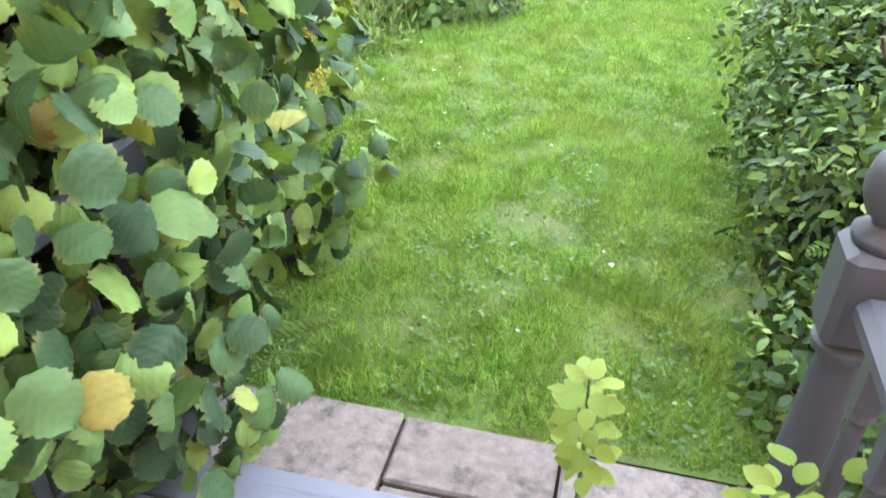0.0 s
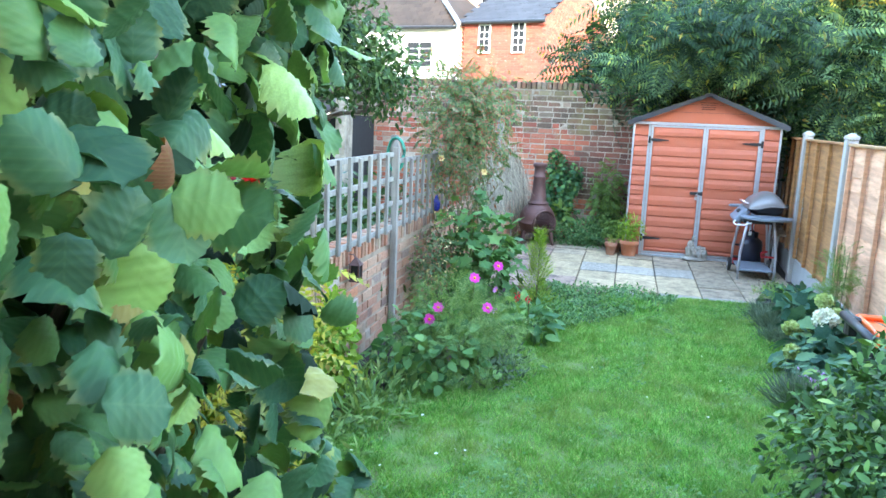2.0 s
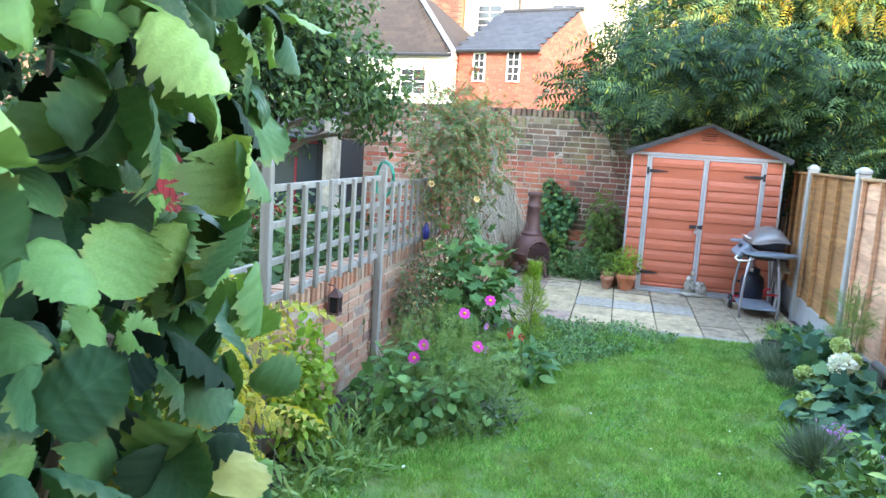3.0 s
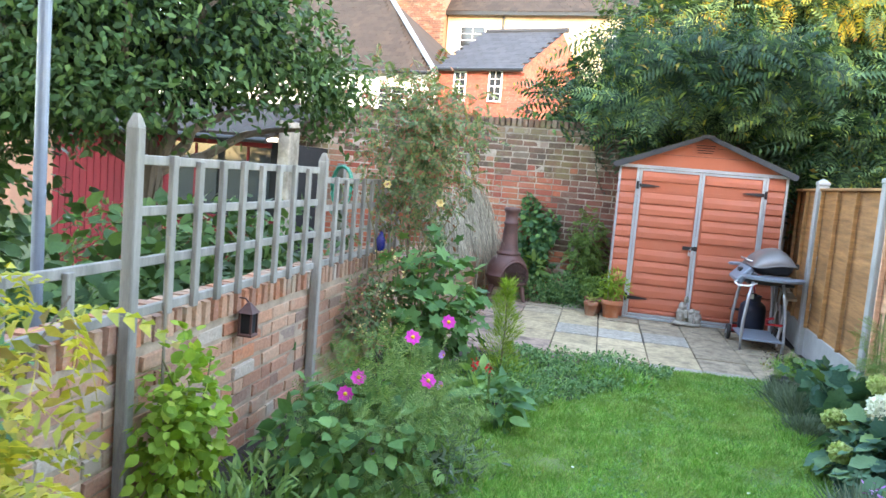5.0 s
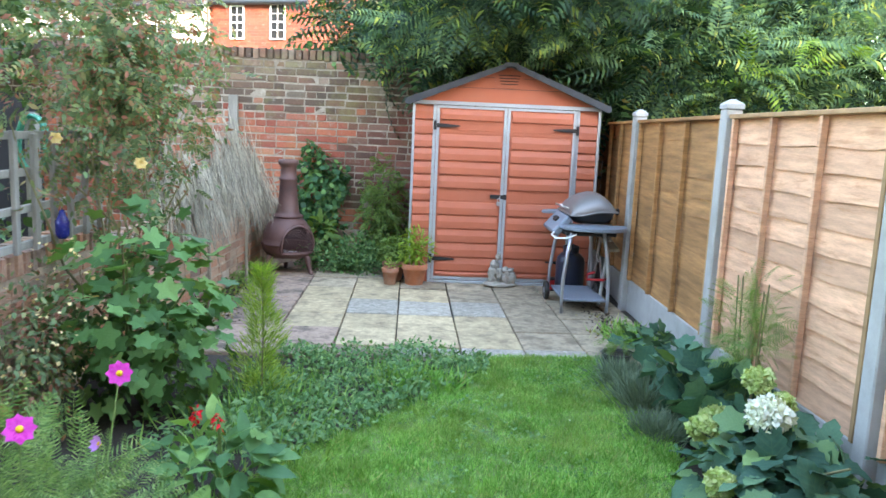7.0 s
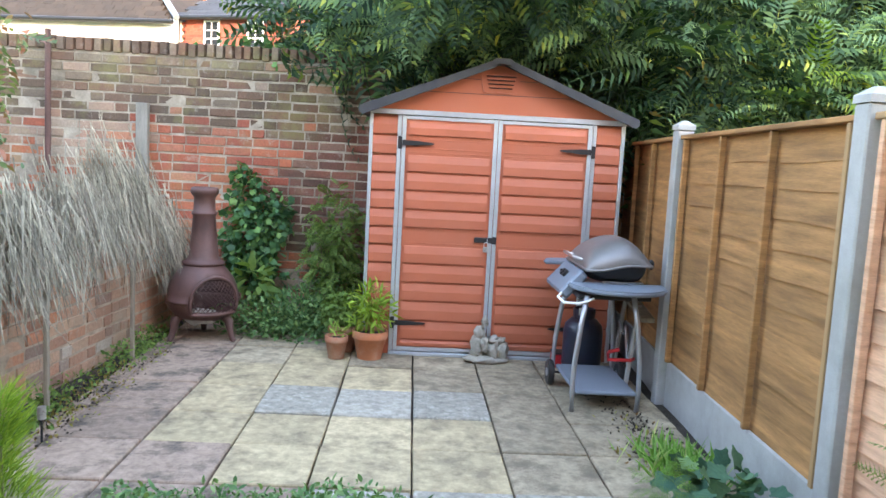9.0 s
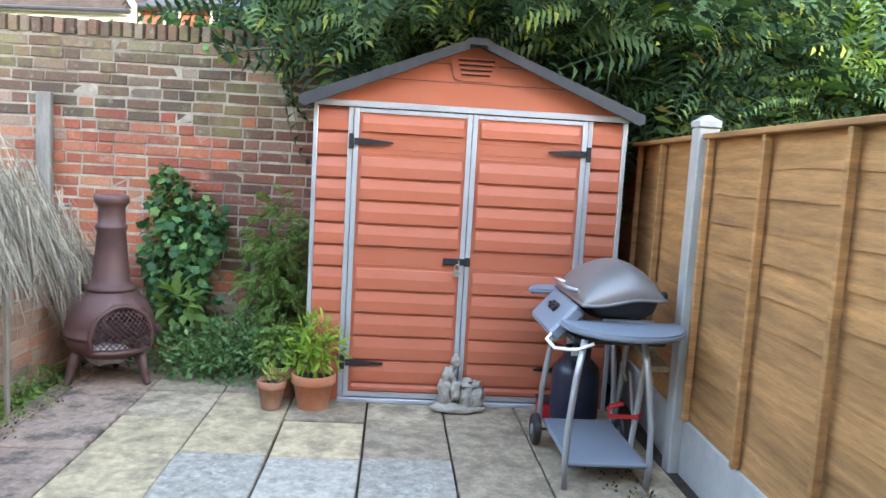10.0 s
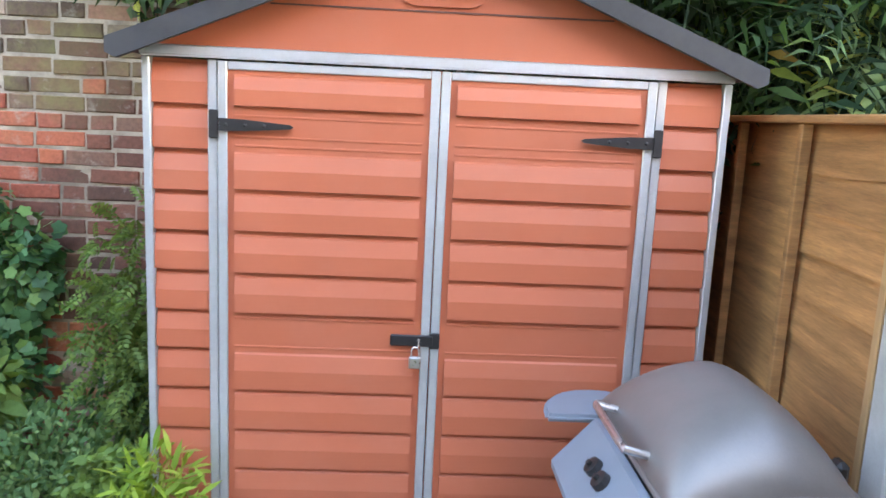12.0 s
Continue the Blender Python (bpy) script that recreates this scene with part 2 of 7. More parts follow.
M["bbq_lid"] = surface("bbq_lid", (0.19, 0.18, 0.175), 0.12, 0.42, metal=0.4, scale=5, fine=160, relief=0.08, stain=(0.26, 0.24, 0.22), stain_amount=0.35)
M["bbq_blue"] = surface("bbq_blue", (0.175, 0.21, 0.25), 0.08, 0.5, scale=5, fine=200, relief=0.06)
M["bbq_black"] = surface("bbq_black", (0.015, 0.015, 0.016), 0.3, 0.45, scale=8, relief=0.1)
M["bbq_leg"] = surface("bbq_leg", (0.42, 0.43, 0.46), 0.08, 0.4, metal=0.7, scale=5, fine=120, relief=0.03)
M["gas_blue"] = surface("gas_blue", (0.015, 0.022, 0.045), 0.2, 0.35, scale=5, relief=0.05)
M["red_plastic"] = surface("red_plastic", (0.5, 0.02, 0.025), 0.1, 0.4, relief=0)
M["orange_plastic"] = surface("orange_plastic", (0.85, 0.14, 0.02), 0.06, 0.4, relief=0.03)
M["bin_green"] = surface("bin_green", (0.012, 0.04, 0.028), 0.15, 0.5, relief=0.05, fine=140)
M["blue_glaze"] = surface("blue_glaze", (0.02, 0.025, 0.2), 0.2, 0.25, relief=0)
M["hose"] = surface("hose", (0.02, 0.27, 0.17), 0.15, 0.45, relief=0.05)
M["pole_paint"] = surface("pole_paint", (0.19, 0.22, 0.27), 0.12, 0.5, metal=0.2, relief=0.05)
M["red_boards"] = surface("red_boards", (0.17, 0.006, 0.012), 0.25, 0.85, scale=5, fine=50, relief=0.2, stretch=(3, 3, 0.4), per_piece=0.15)
M["roof_tile"] = surface("roof_tile", (0.034, 0.023, 0.017), 0.35, 0.9, scale=1.2, fine=9, relief=0.4, per_piece=0.3, stain=(0.03, 0.025, 0.019), stain_amount=0.5)
M["slate"] = surface("slate", (0.034, 0.034, 0.037), 0.3, 0.7, scale=1.5, fine=10, relief=0.3, per_piece=0.25)
M["render_white"] = surface("render_white", (0.78, 0.74, 0.68), 0.08, 0.85, scale=0.8, fine=12, relief=0.1, stain=(0.6, 0.53, 0.44), stain_amount=0.4)
M["render_cream"] = surface("render_cream", (0.62, 0.5, 0.33), 0.12, 0.9, scale=0.7, fine=12, relief=0.1, stain=(0.42, 0.3, 0.18), stain_amount=0.6)
M["house_brick"] = brickwork("house_brick", [(0.0, (0.27, 0.055, 0.04)), (0.5, (0.35, 0.08, 0.05)), (1.0, (0.4, 0.11, 0.07))], (0.26, 0.08, 0.06), (0.5, 0.7))
M["plain_brick"] = surface("plain_brick", (0.3, 0.15, 0.1), 0.2, 0.9, scale=0.8, fine=20)
M["lead"] = surface("lead", (0.3, 0.33, 0.37), 0.15, 0.5, metal=0.3)
M["white_paint"] = surface("white_paint", (0.78, 0.78, 0.76), 0.05, 0.5, relief=0.03)
M["bark"] = surface("bark", (0.14, 0.105, 0.075), 0.4, 0.9, scale=14, fine=80, relief=0.8, stretch=(3, 3, 0.5), depth=0.01)
M["bark_pale"] = surface("bark_pale", (0.24, 0.2, 0.15), 0.35, 0.9, scale=14, fine=80, relief=0.7, stretch=(3, 3, 0.5))
M["stem"] = surface("stem", (0.16, 0.14, 0.06), 0.3, 0.7, scale=20, relief=0.2)
M["stem_green"] = surface("stem_green", (0.13, 0.2, 0.05), 0.3, 0.6, scale=20, relief=0.1)
M["straw"] = surface("straw", (0.3, 0.265, 0.2), 0.5, 0.85, scale=12, fine=70, relief=0.2, per_piece=0.6, stain=(0.12, 0.1, 0.07), stain_amount=0.7, stain_scale=5)
M["grass"] = leafy("grass", [(0, (0.08, 0.24, 0.045)), (0.3, (0.17, 0.4, 0.09)), (0.65, (0.27, 0.54, 0.15)), (0.9, (0.4, 0.62, 0.23)), (1, (0.55, 0.48, 0.26))], 0.5, 0.4, patches=(0.33, 0.4, 0.13))
M["hazel"] = leafy("hazel", [(0, (0.0277, 0.0781, 0.0428)), (0.35, (0.0504, 0.132, 0.0567)), (0.62, (0.0945, 0.208, 0.0731)), (0.85, (0.158, 0.302, 0.0882)), (0.985, (0.252, 0.391, 0.113)), (1, (0.378, 0.302, 0.0882))], 0.45, 0.2, 0.3, 6.0, (0.2, 0.22, 0.07))
M["hazel_old"] = leafy("hazel_old", [(0, (0.27, 0.29, 0.07)), (0.6, (0.24, 0.2, 0.06)), (0.9, (0.22, 0.12, 0.045)), (1, (0.16, 0.065, 0.035))], 0.6, 0.3, 0.6)
M["jasmine"] = leafy("jasmine", [(0, (0.0287, 0.069, 0.023)), (0.5, (0.0575, 0.138, 0.0403)), (0.85, (0.115, 0.241, 0.0575)), (1, (0.276, 0.38, 0.103))], 0.4, 0.12)
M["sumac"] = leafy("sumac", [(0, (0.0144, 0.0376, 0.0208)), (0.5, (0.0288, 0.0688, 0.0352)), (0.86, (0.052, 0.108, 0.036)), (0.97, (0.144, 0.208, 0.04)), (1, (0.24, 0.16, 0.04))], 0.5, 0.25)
# Near-black copy of leaf green: the shade deep in foliage, put into colour.
M["leaf_shade_tone"] = leafy("leaf_shade_tone", [(0, (0.008, 0.02, 0.01)), (1, (0.02, 0.042, 0.02))], 0.7, 0.0, gloss=0.08)
# Brighter copy of the sumac green: light on the outer fronds, put into colour.
M["sumac_lit_tone"] = leafy("sumac_lit_tone", [(0, (0.0918, 0.173, 0.0918)), (0.6, (0.173, 0.287, 0.138)), (0.9, (0.287, 0.413, 0.138)), (1, (0.574, 0.574, 0.115))], 0.5, 0.25)
# Gold leaf colours stand in for low sun on the top of the sumac.
M["sumac_sun_tint"] = leafy("sumac_sun_tint", [(0, (0.2, 0.24, 0.05)), (0.5, (0.42, 0.36, 0.06)), (0.85, (0.6, 0.42, 0.07)), (1, (0.5, 0.2, 0.05))], 0.5, 0.4)
M["elder"] = leafy("elder", [(0, (0.05, 0.1, 0.045)), (0.6, (0.09, 0.16, 0.06)), (1, (0.22, 0.3, 0.1))], 0.5, 0.35)
M["apple"] = leafy("apple", [(0, (0.0345, 0.0747, 0.0287)), (0.6, (0.0575, 0.121, 0.0403)), (1, (0.115, 0.196, 0.0633))], 0.5, 0.25)
M["golden"] = leafy("golden", [(0, (0.25, 0.28, 0.06)), (0.4, (0.45, 0.44, 0.09)), (0.75, (0.65, 0.54, 0.09)), (1, (0.3, 0.2, 0.08))], 0.5, 0.4)
M["lime"] = leafy("lime", [(0, (0.13, 0.24, 0.03)), (0.6, (0.25, 0.4, 0.06)), (1, (0.4, 0.5, 0.1))], 0.5, 0.4)
M["fern"] = leafy("fern", [(0, (0.0805, 0.161, 0.046)), (1, (0.184, 0.299, 0.0805))], 0.5, 0.35)
M["cosmos"] = leafy("cosmos", [(0, (0.0936, 0.177, 0.0624)), (0.6, (0.187, 0.312, 0.0936)), (1, (0.312, 0.416, 0.156))], 0.6, 0.3)
M["mallow"] = leafy("mallow", [(0, (0.054, 0.135, 0.0473)), (0.6, (0.108, 0.243, 0.081)), (1, (0.189, 0.338, 0.108))], 0.5, 0.3)
M["clover"] = leafy("clover", [(0, (0.065, 0.16, 0.065)), (0.6, (0.135, 0.27, 0.115)), (1, (0.24, 0.38, 0.16))], 0.6, 0.35)
M["hydrangea"] = leafy("hydrangea", [(0, (0.033, 0.0935, 0.066)), (0.5, (0.055, 0.143, 0.0935)), (0.85, (0.0935, 0.198, 0.11)), (1, (0.165, 0.275, 0.099))], 0.6, 0.2, 0.35, 5.0)
M["lavender"] = leafy("lavender", [(0, (0.09, 0.14, 0.09)), (1, (0.17, 0.23, 0.15))], 0.7, 0.15)
M["ivy"] = leafy("ivy", [(0, (0.0287, 0.0978, 0.046)), (0.6, (0.069, 0.19, 0.0747)), (1, (0.161, 0.31, 0.092))], 0.4, 0.2)
M["rose_leaf"] = leafy("rose_leaf", [(0, (0.081, 0.128, 0.0675)), (0.5, (0.135, 0.203, 0.0945)), (0.72, (0.23, 0.27, 0.121)), (0.85, (0.27, 0.108, 0.0743)), (1, (0.338, 0.162, 0.121))], 0.55, 0.3)
M["rose_green"] = leafy("rose_green", [(0, (0.06, 0.156, 0.072)), (0.6, (0.12, 0.264, 0.096)), (1, (0.24, 0.396, 0.12))], 0.45, 0.3)
M["seedling"] = leafy("seedling", [(0, (0.2, 0.33, 0.07)), (1, (0.36, 0.48, 0.12))], 0.5, 0.4, 0.5, 6.0)
M["pink"] = leafy("pink", [(0, (0.62, 0.03, 0.36)), (1, (0.75, 0.08, 0.5))], 0.6, 0.25)
M["mauve"] = leafy("mauve", [(0, (0.5, 0.2, 0.6)), (1, (0.6, 0.3, 0.65))], 0.6, 0.25)
M["yellow_eye"] = surface("yellow_eye", (0.75, 0.45, 0.02), 0.2, 0.8, scale=60, relief=0.5)
M["red_petal"] = leafy("red_petal", [(0, (0.55, 0.006, 0.015)), (1, (0.7, 0.02, 0.03))], 0.5, 0.2)
M["white_petal"] = leafy("white_petal", [(0, (0.66, 0.7, 0.6)), (1, (0.8, 0.8, 0.75))], 0.6, 0.25)
M["green_petal"] = leafy("green_petal", [(0, (0.34, 0.46, 0.15)), (1, (0.55, 0.62, 0.3))], 0.6, 0.25)
M["yellow_petal"] = leafy("yellow_petal", [(0, (0.75, 0.55, 0.25)), (1, (0.8, 0.66, 0.36))], 0.6, 0.3)

_m, _t, _p = nodes_of("window_glass")
_p.inputs["Base Color"].default_value = (0.03, 0.035, 0.04, 1)
_p.inputs["Roughness"].default_value = 0.05
M["glass_dark"] = _m

# ---- mesh helpers ----
rng = np.random.default_rng(7)


def part(name, bm, material, parent, label="", smooth=False):
    """Links a bmesh (or a mesh) as one mesh object under a thing or under a part."""
    if isinstance(bm, bmesh.types.BMesh):
        me = bpy.data.meshes.new(name)
        bm.to_mesh(me)
        bm.free()
    else:
        me = bm
    if not me.materials:
        me.materials.append(material)
    if smooth:
        me.polygons.foreach_set("use_smooth", [True] * len(me.polygons))
    ob = new(name, me)
    if parent is not None:
        ob.parent = parent
    if label:
        ob["label"] = label
    return ob


def thing(name, at, label, category, group="", kind="", turn=0.0):
    e = new(name)
    e.empty_display_size = 0.1
    e.matrix_basis = pose(*at, 0, 0, turn)
    return tagged(e, label, category, group, kind)


def box(bm, lo, hi, bevel=0.0, m=None):
    """A box between two corners, its edges rounded."""
    c = [(lo[i] + hi[i]) / 2 for i in range(3)]
    s = [abs(hi[i] - lo[i]) for i in range(3)]
    r = bmesh.ops.create_cube(bm, size=1.0, matrix=Matrix.Translation(c) @ Matrix.Diagonal((*s, 1)))
    vs = r["verts"]
    if bevel:
        es = list({e for v in vs for e in v.link_edges})
        out = bmesh.ops.bevel(bm, geom=es, offset=min(bevel, min(s) * 0.45), segments=1, affect="EDGES", profile=0.5)
        vs = list({v for v in out["verts"]} | {v for v in vs if v.is_valid})
    if m is not None:
        bmesh.ops.transform(bm, matrix=m, verts=vs)
    return vs


def boxed(lo, hi, bevel=0.0, m=None):
    bm = bmesh.new()
    box(bm, lo, hi, bevel, m)
    return bm


def lathe(bm, profile, n=32, m=None, caps=True):
    """Turns a profile of (radius, height) about z."""
    rings = []
    for r, z in profile:
        ring = [bm.verts.new((r * math.cos(2 * math.pi * k / n), r * math.sin(2 * math.pi * k / n), z)) for k in range(n)]
        rings.append(ring)
    for a, b in zip(rings, rings[1:]):
        for k in range(n):
            bm.faces.new((a[k], a[(k + 1) % n], b[(k + 1) % n], b[k]))
    if caps:
        bm.faces.new(rings[0][::-1])
        bm.faces.new(rings[-1])
    vs = [v for ring in rings for v in ring]
    if m is not None:
        bmesh.ops.transform(bm, matrix=m, verts=vs)
    return vs


def tube(bm, points, radii, n=8):
    """A round rod along points; radii: one, or one a point."""
    pts = [Vector(p) for p in points]
    if isinstance(radii, (int, float)):
        radii = [radii] * len(pts)
    rings = []
    for i, p in enumerate(pts):
        d = (pts[min(i + 1, len(pts) - 1)] - pts[max(i - 1, 0)]).normalized()
        q = d.to_track_quat("Z", "Y")
        rings.append([bm.verts.new(p + q @ Vector((radii[i] * math.cos(2 * math.pi * k / n), radii[i] * math.sin(2 * math.pi * k / n), 0))) for k in range(n)])
    for a, b in zip(rings, rings[1:]):
        for k in range(n):
            bm.faces.new((a[k], a[(k + 1) % n], b[(k + 1) % n], b[k]))
    bm.faces.new(rings[0][::-1])
    bm.faces.new(rings[-1])


def rod(points, radii, n=8):
    bm = bmesh.new()
    tube(bm, points, radii, n)
    return bm


def prism(outline, depth, axis="y"):
    """A flat outline in x and z given thickness along y (from 0 to depth), or in x and y along z."""
    bm = bmesh.new()
    if axis == "y":
        a = [bm.verts.new((x, 0, z)) for x, z in outline]
        b = [bm.verts.new((x, depth, z)) for x, z in outline]
    else:
        a = [bm.verts.new((x, y, 0)) for x, y in outline]
        b = [bm.verts.new((x, y, depth)) for x, y in outline]
    n = len(a)
    bm.faces.new(a)
    bm.faces.new(b[::-1])
    for k in range(n):
        bm.faces.new((a[k], b[k], b[(k + 1) % n], a[(k + 1) % n]))
    bmesh.ops.recalc_face_normals(bm, faces=bm.faces[:])
    return bm


def raw_mesh(name, verts, faces, uv=None):
    """A mesh from arrays of vertices and equal-sized faces."""
    me = bpy.data.meshes.new(name)
    nv, (nf, k) = len(verts), faces.shape
    me.vertices.add(nv)
    me.vertices.foreach_set("co", np.asarray(verts, np.float32).ravel())
    me.loops.add(nf * k)
    me.loops.foreach_set("vertex_index", np.asarray(faces, np.int32).ravel())
    me.polygons.add(nf)
    me.polygons.foreach_set("loop_start", np.arange(0, nf * k, k, dtype=np.int32))
    me.polygons.foreach_set("loop_total", np.full(nf, k, np.int32))
    if uv is not None:
        layer = me.uv_layers.new(name="UVMap")
        layer.data.foreach_set("uv", np.asarray(uv, np.float32)[np.asarray(faces).ravel()].ravel())
    me.polygons.foreach_set("use_smooth", np.zeros(nf, bool))
    me.update(calc_edges=True)
    return me


def unit(v):
    return v / np.maximum(np.linalg.norm(v, axis=-1, keepdims=True), 1e-9)


def poses(pos, along, face, size):
    """N poses: y of the piece along 'along', z near 'face', scaled."""
    y = unit(np.asarray(along, float))
    z = np.asarray(face, float)
    x = unit(np.cross(y, z))
    z = np.cross(x, y)
    out = np.zeros((len(pos), 4, 4))
    s = np.asarray(size, float).reshape(-1, 1)
    out[:, :3, 0], out[:, :3, 1], out[:, :3, 2], out[:, :3, 3], out[:, 3, 3] = x * s, y * s, z * s, pos, 1
    return out


def scatter(name, template, mats, material, parent, label="", kind="stuff", smooth=True):
    """One mesh of many copies of a template (vertices, faces, uv)."""
    v, f, uv = template
    n = len(mats)
    h = np.concatenate([v, np.ones((len(v), 1))], 1)
    allv = np.einsum("nij,kj->nki", mats, h)[:, :, :3].reshape(-1, 3)
    allf = (f[None] + (np.arange(n) * len(v))[:, None, None]).reshape(-1, f.shape[1])
    me = raw_mesh(name, allv, allf, np.tile(uv, (n, 1)) if uv is not None else None)
    ob = part(name, me, material, parent, label, smooth)
    if kind:
        ob["kind"] = kind
    return ob


def leaf_form(width=0.5, rows=5, cols=2, p=0.8, q=0.9, fold=0.12, droop=0.2, tooth=0.0, wave=0.0):
    """A leaf 1 long from its stalk along y, facing z."""
    vs, uv = [], []
    half = cols // 2
    for i in range(rows + 1):
        v = i / rows
        w = width / 2 * max(math.sin(math.pi * min(1, v) ** p), 0) ** q
        if tooth and 0 < i < rows:
            w *= 1 + (tooth if i % 2 else -tooth)
        if i == 0:
            w = width * 0.06
        for j in range(-half, half + 1):
            u = j / half
            x = u * w
            z = fold * abs(x) - droop * v * v + wave * math.sin(v * 9 + u * 2) * abs(u)
            vs.append((x, v - 0.12 * abs(u) * (1 - v) * width, z))
            uv.append((0.5 + u * w / width, v))
    c = 2 * half + 1
    fs = [(i * c + j, i * c + j + 1, (i + 1) * c + j + 1, (i + 1) * c + j) for i in range(rows) for j in range(2 * half)]
    return np.array(vs), np.array(fs), np.array(uv)


def lobed_form(lobes=5, deep=0.4, fold=0.1):
    """A lobed leaf (maple, ivy, mallow), 1 long, of quads round its middle vein."""
    k = lobes * 4
    rim = []
    for i in range(k):
        a = -math.pi / 2 + 2 * math.pi * (i + 0.5) / k
        r = 0.52 * (1 - deep * (0.5 + 0.5 * math.cos(lobes * (a - math.pi / 2) + math.pi)))
        rim.append((r * math.cos(a), 0.5 + r * math.sin(a), fold * abs(r * math.cos(a)) - 0.12 * (0.5 + r * math.sin(a)) ** 2))
    vs = [(0, 0.48, -0.03)] + rim
    fs = [(0, 1 + i, 1 + (i + 1) % k, 1 + (i + 2) % k) for i in range(0, k, 2)]
    return np.array(vs), np.array(fs), np.array([(x + 0.5, y) for x, y, _ in vs])


def frond_form(pairs=9, leaflet=0.2, width=0.055, droop=0.45, taper=0.7):
    """A pinnate frond 1 long: a bent midrib with pairs of narrow leaflets."""
    vs, fs = [], []

    def quad(a, b, c, d):
        n = len(vs)
        vs.extend((a, b, c, d))
        fs.append((n, n + 1, n + 2, n + 3))
    for i in range(pairs + 1):
        v = (i + 1) / (pairs + 1)
        y, z = v, -droop * v * v
        ln = leaflet * (math.sin(math.pi * (0.12 + 0.8 * v)) ** taper)
        if i < pairs:
            v2 = (i + 2) / (pairs + 1)
            quad((-0.006, y, z), (0.006, y, z), (0.005, v2, -droop * v2 * v2), (-0.005, v2, -droop * v2 * v2))
        for s in (-1, 1):
            dx, dy = s * ln * 0.9, ln * 0.42
            px, py = -dy / max(ln, 1e-6) * width / 2 * s, dx / max(ln, 1e-6) * width / 2 * s
            sag = -0.35 * ln
            mx, my = dx * 0.5, dy * 0.5
            n = len(vs)
            vs.extend(((0, y, z), (mx + px, y + my + py, z + 0.01), (dx, y + dy, z + sag), (mx - px, y + my - py, z + 0.01)))
            fs.append((n, n + 1, n + 2, n + 3))
    v = np.array(vs)
    return v, np.array(fs), v[:, :2] * 1.0


def blob(n, centre, radii, shell=0.55, lump=0.3, freq=1.7, seed=0, low=None):
    """Points in an uneven rounded mass, with outward directions; denser near its skin."""
    r = np.random.default_rng(seed)
    d = unit(r.normal(size=(n, 3)))
    bump_ = np.array([noise.noise(Vector(tuple(x * freq + seed * 3.7))) for x in d])
    rad = (1 - shell * r.random(n) ** 1.6) * (1 + lump * bump_)
    pts = np.asarray(centre) + d * rad[:, None] * np.asarray(radii)
    if low is not None:
        keep = pts[:, 2] > low
        pts, d = pts[keep], d[keep]
    return pts, d, r


def foliage(name, template, centre, radii, n, size, material, parent, seed=1, shell=0.55, lump=0.35, freq=1.8, droop=0.5, upface=0.6, jitter=0.7, low=0.0, kind="stuff", label=""):
    pts, d, r = blob(n, centre, radii, shell, lump, freq, seed, low)
    k = len(pts)
    along = d + r.normal(size=(k, 3)) * jitter + np.array((0, 0, -droop))
    face = d * (1 - upface) + np.array((0, 0, upface)) + r.normal(size=(k, 3)) * 0.35
    return scatter(name, template, poses(pts, along, face, size * r.uniform(0.65, 1.25, k)), material, parent, label, kind)


def branches(bm, start, ends, r0, r1, seed=0, bends=4, wob=0.08, n=6):
    """Bent limbs from one start to each end."""
    r = random.Random(seed)
    for e in ends:
        a, b = Vector(start), Vector(e)
        pts = []
        for i in range(bends + 1):
            f = i / bends
            p = a.lerp(b, f)
            if 0 < i < bends:
                p += Vector((r.uniform(-1, 1), r.uniform(-1, 1), r.uniform(-0.5, 1))) * wob * (b - a).length
            pts.append(p)
        tube(bm, pts, [r0 + (r1 - r0) * i / bends for i in range(bends + 1)], n)

# ---- ground, lawn, beds ----


def sheet(name, x0, x1, y0, y1, z, material, nx=2, ny=2, uneven=0.0):
    xs, ys = np.linspace(x0, x1, nx), np.linspace(y0, y1, ny)
    v = np.array([(x, y, z + uneven * noise.noise(Vector((x * 1.7, y * 1.7, z)))) for y in ys for x in xs])
    f = np.array([(j * nx + i, j * nx + i + 1, (j + 1) * nx + i + 1, (j + 1) * nx + i) for j in range(ny - 1) for i in range(nx - 1)])
    return part(name, raw_mesh(name, v, f), material, None, "", True)


tagged(sheet("ground", -600, 600, -600, 600, -0.05, M["field"]), "wide grassy earth around the gardens", "ground", kind="structure")
tagged(sheet("garden_bed", -1.6, 2.6, 0.6, 12.1, -0.008, M["soil"], 60, 140, 0.012), "dark crumbly soil of the flower beds", "soil", kind="structure")
LAWN_Y = [1.36, 2.0, 3.0, 4.2, 4.8, 5.4, 5.8, 6.6, 6.9, 8.42]
LAWN_L = [-0.4, -0.35, -0.75, -1.15, -1.0, -0.72, -0.5, -0.15, 0.05, 1.15]
LAWN_RY = [1.36, 2.0, 3.4, 4.2, 4.8, 5.5, 6.2, 6.85, 8.42]
LAWN_R = [1.15, 1.25, 1.3, 1.4, 1.55, 1.62, 1.72, 1.82, 1.97]


def lawn_sides(y):
    w = 0.04 * np.sin(np.asarray(y) * 9.0) + 0.03 * np.sin(np.asarray(y) * 23.0)
    return np.interp(y, LAWN_Y, LAWN_L) + w, np.interp(y, LAWN_RY, LAWN_R) + w * 0.7


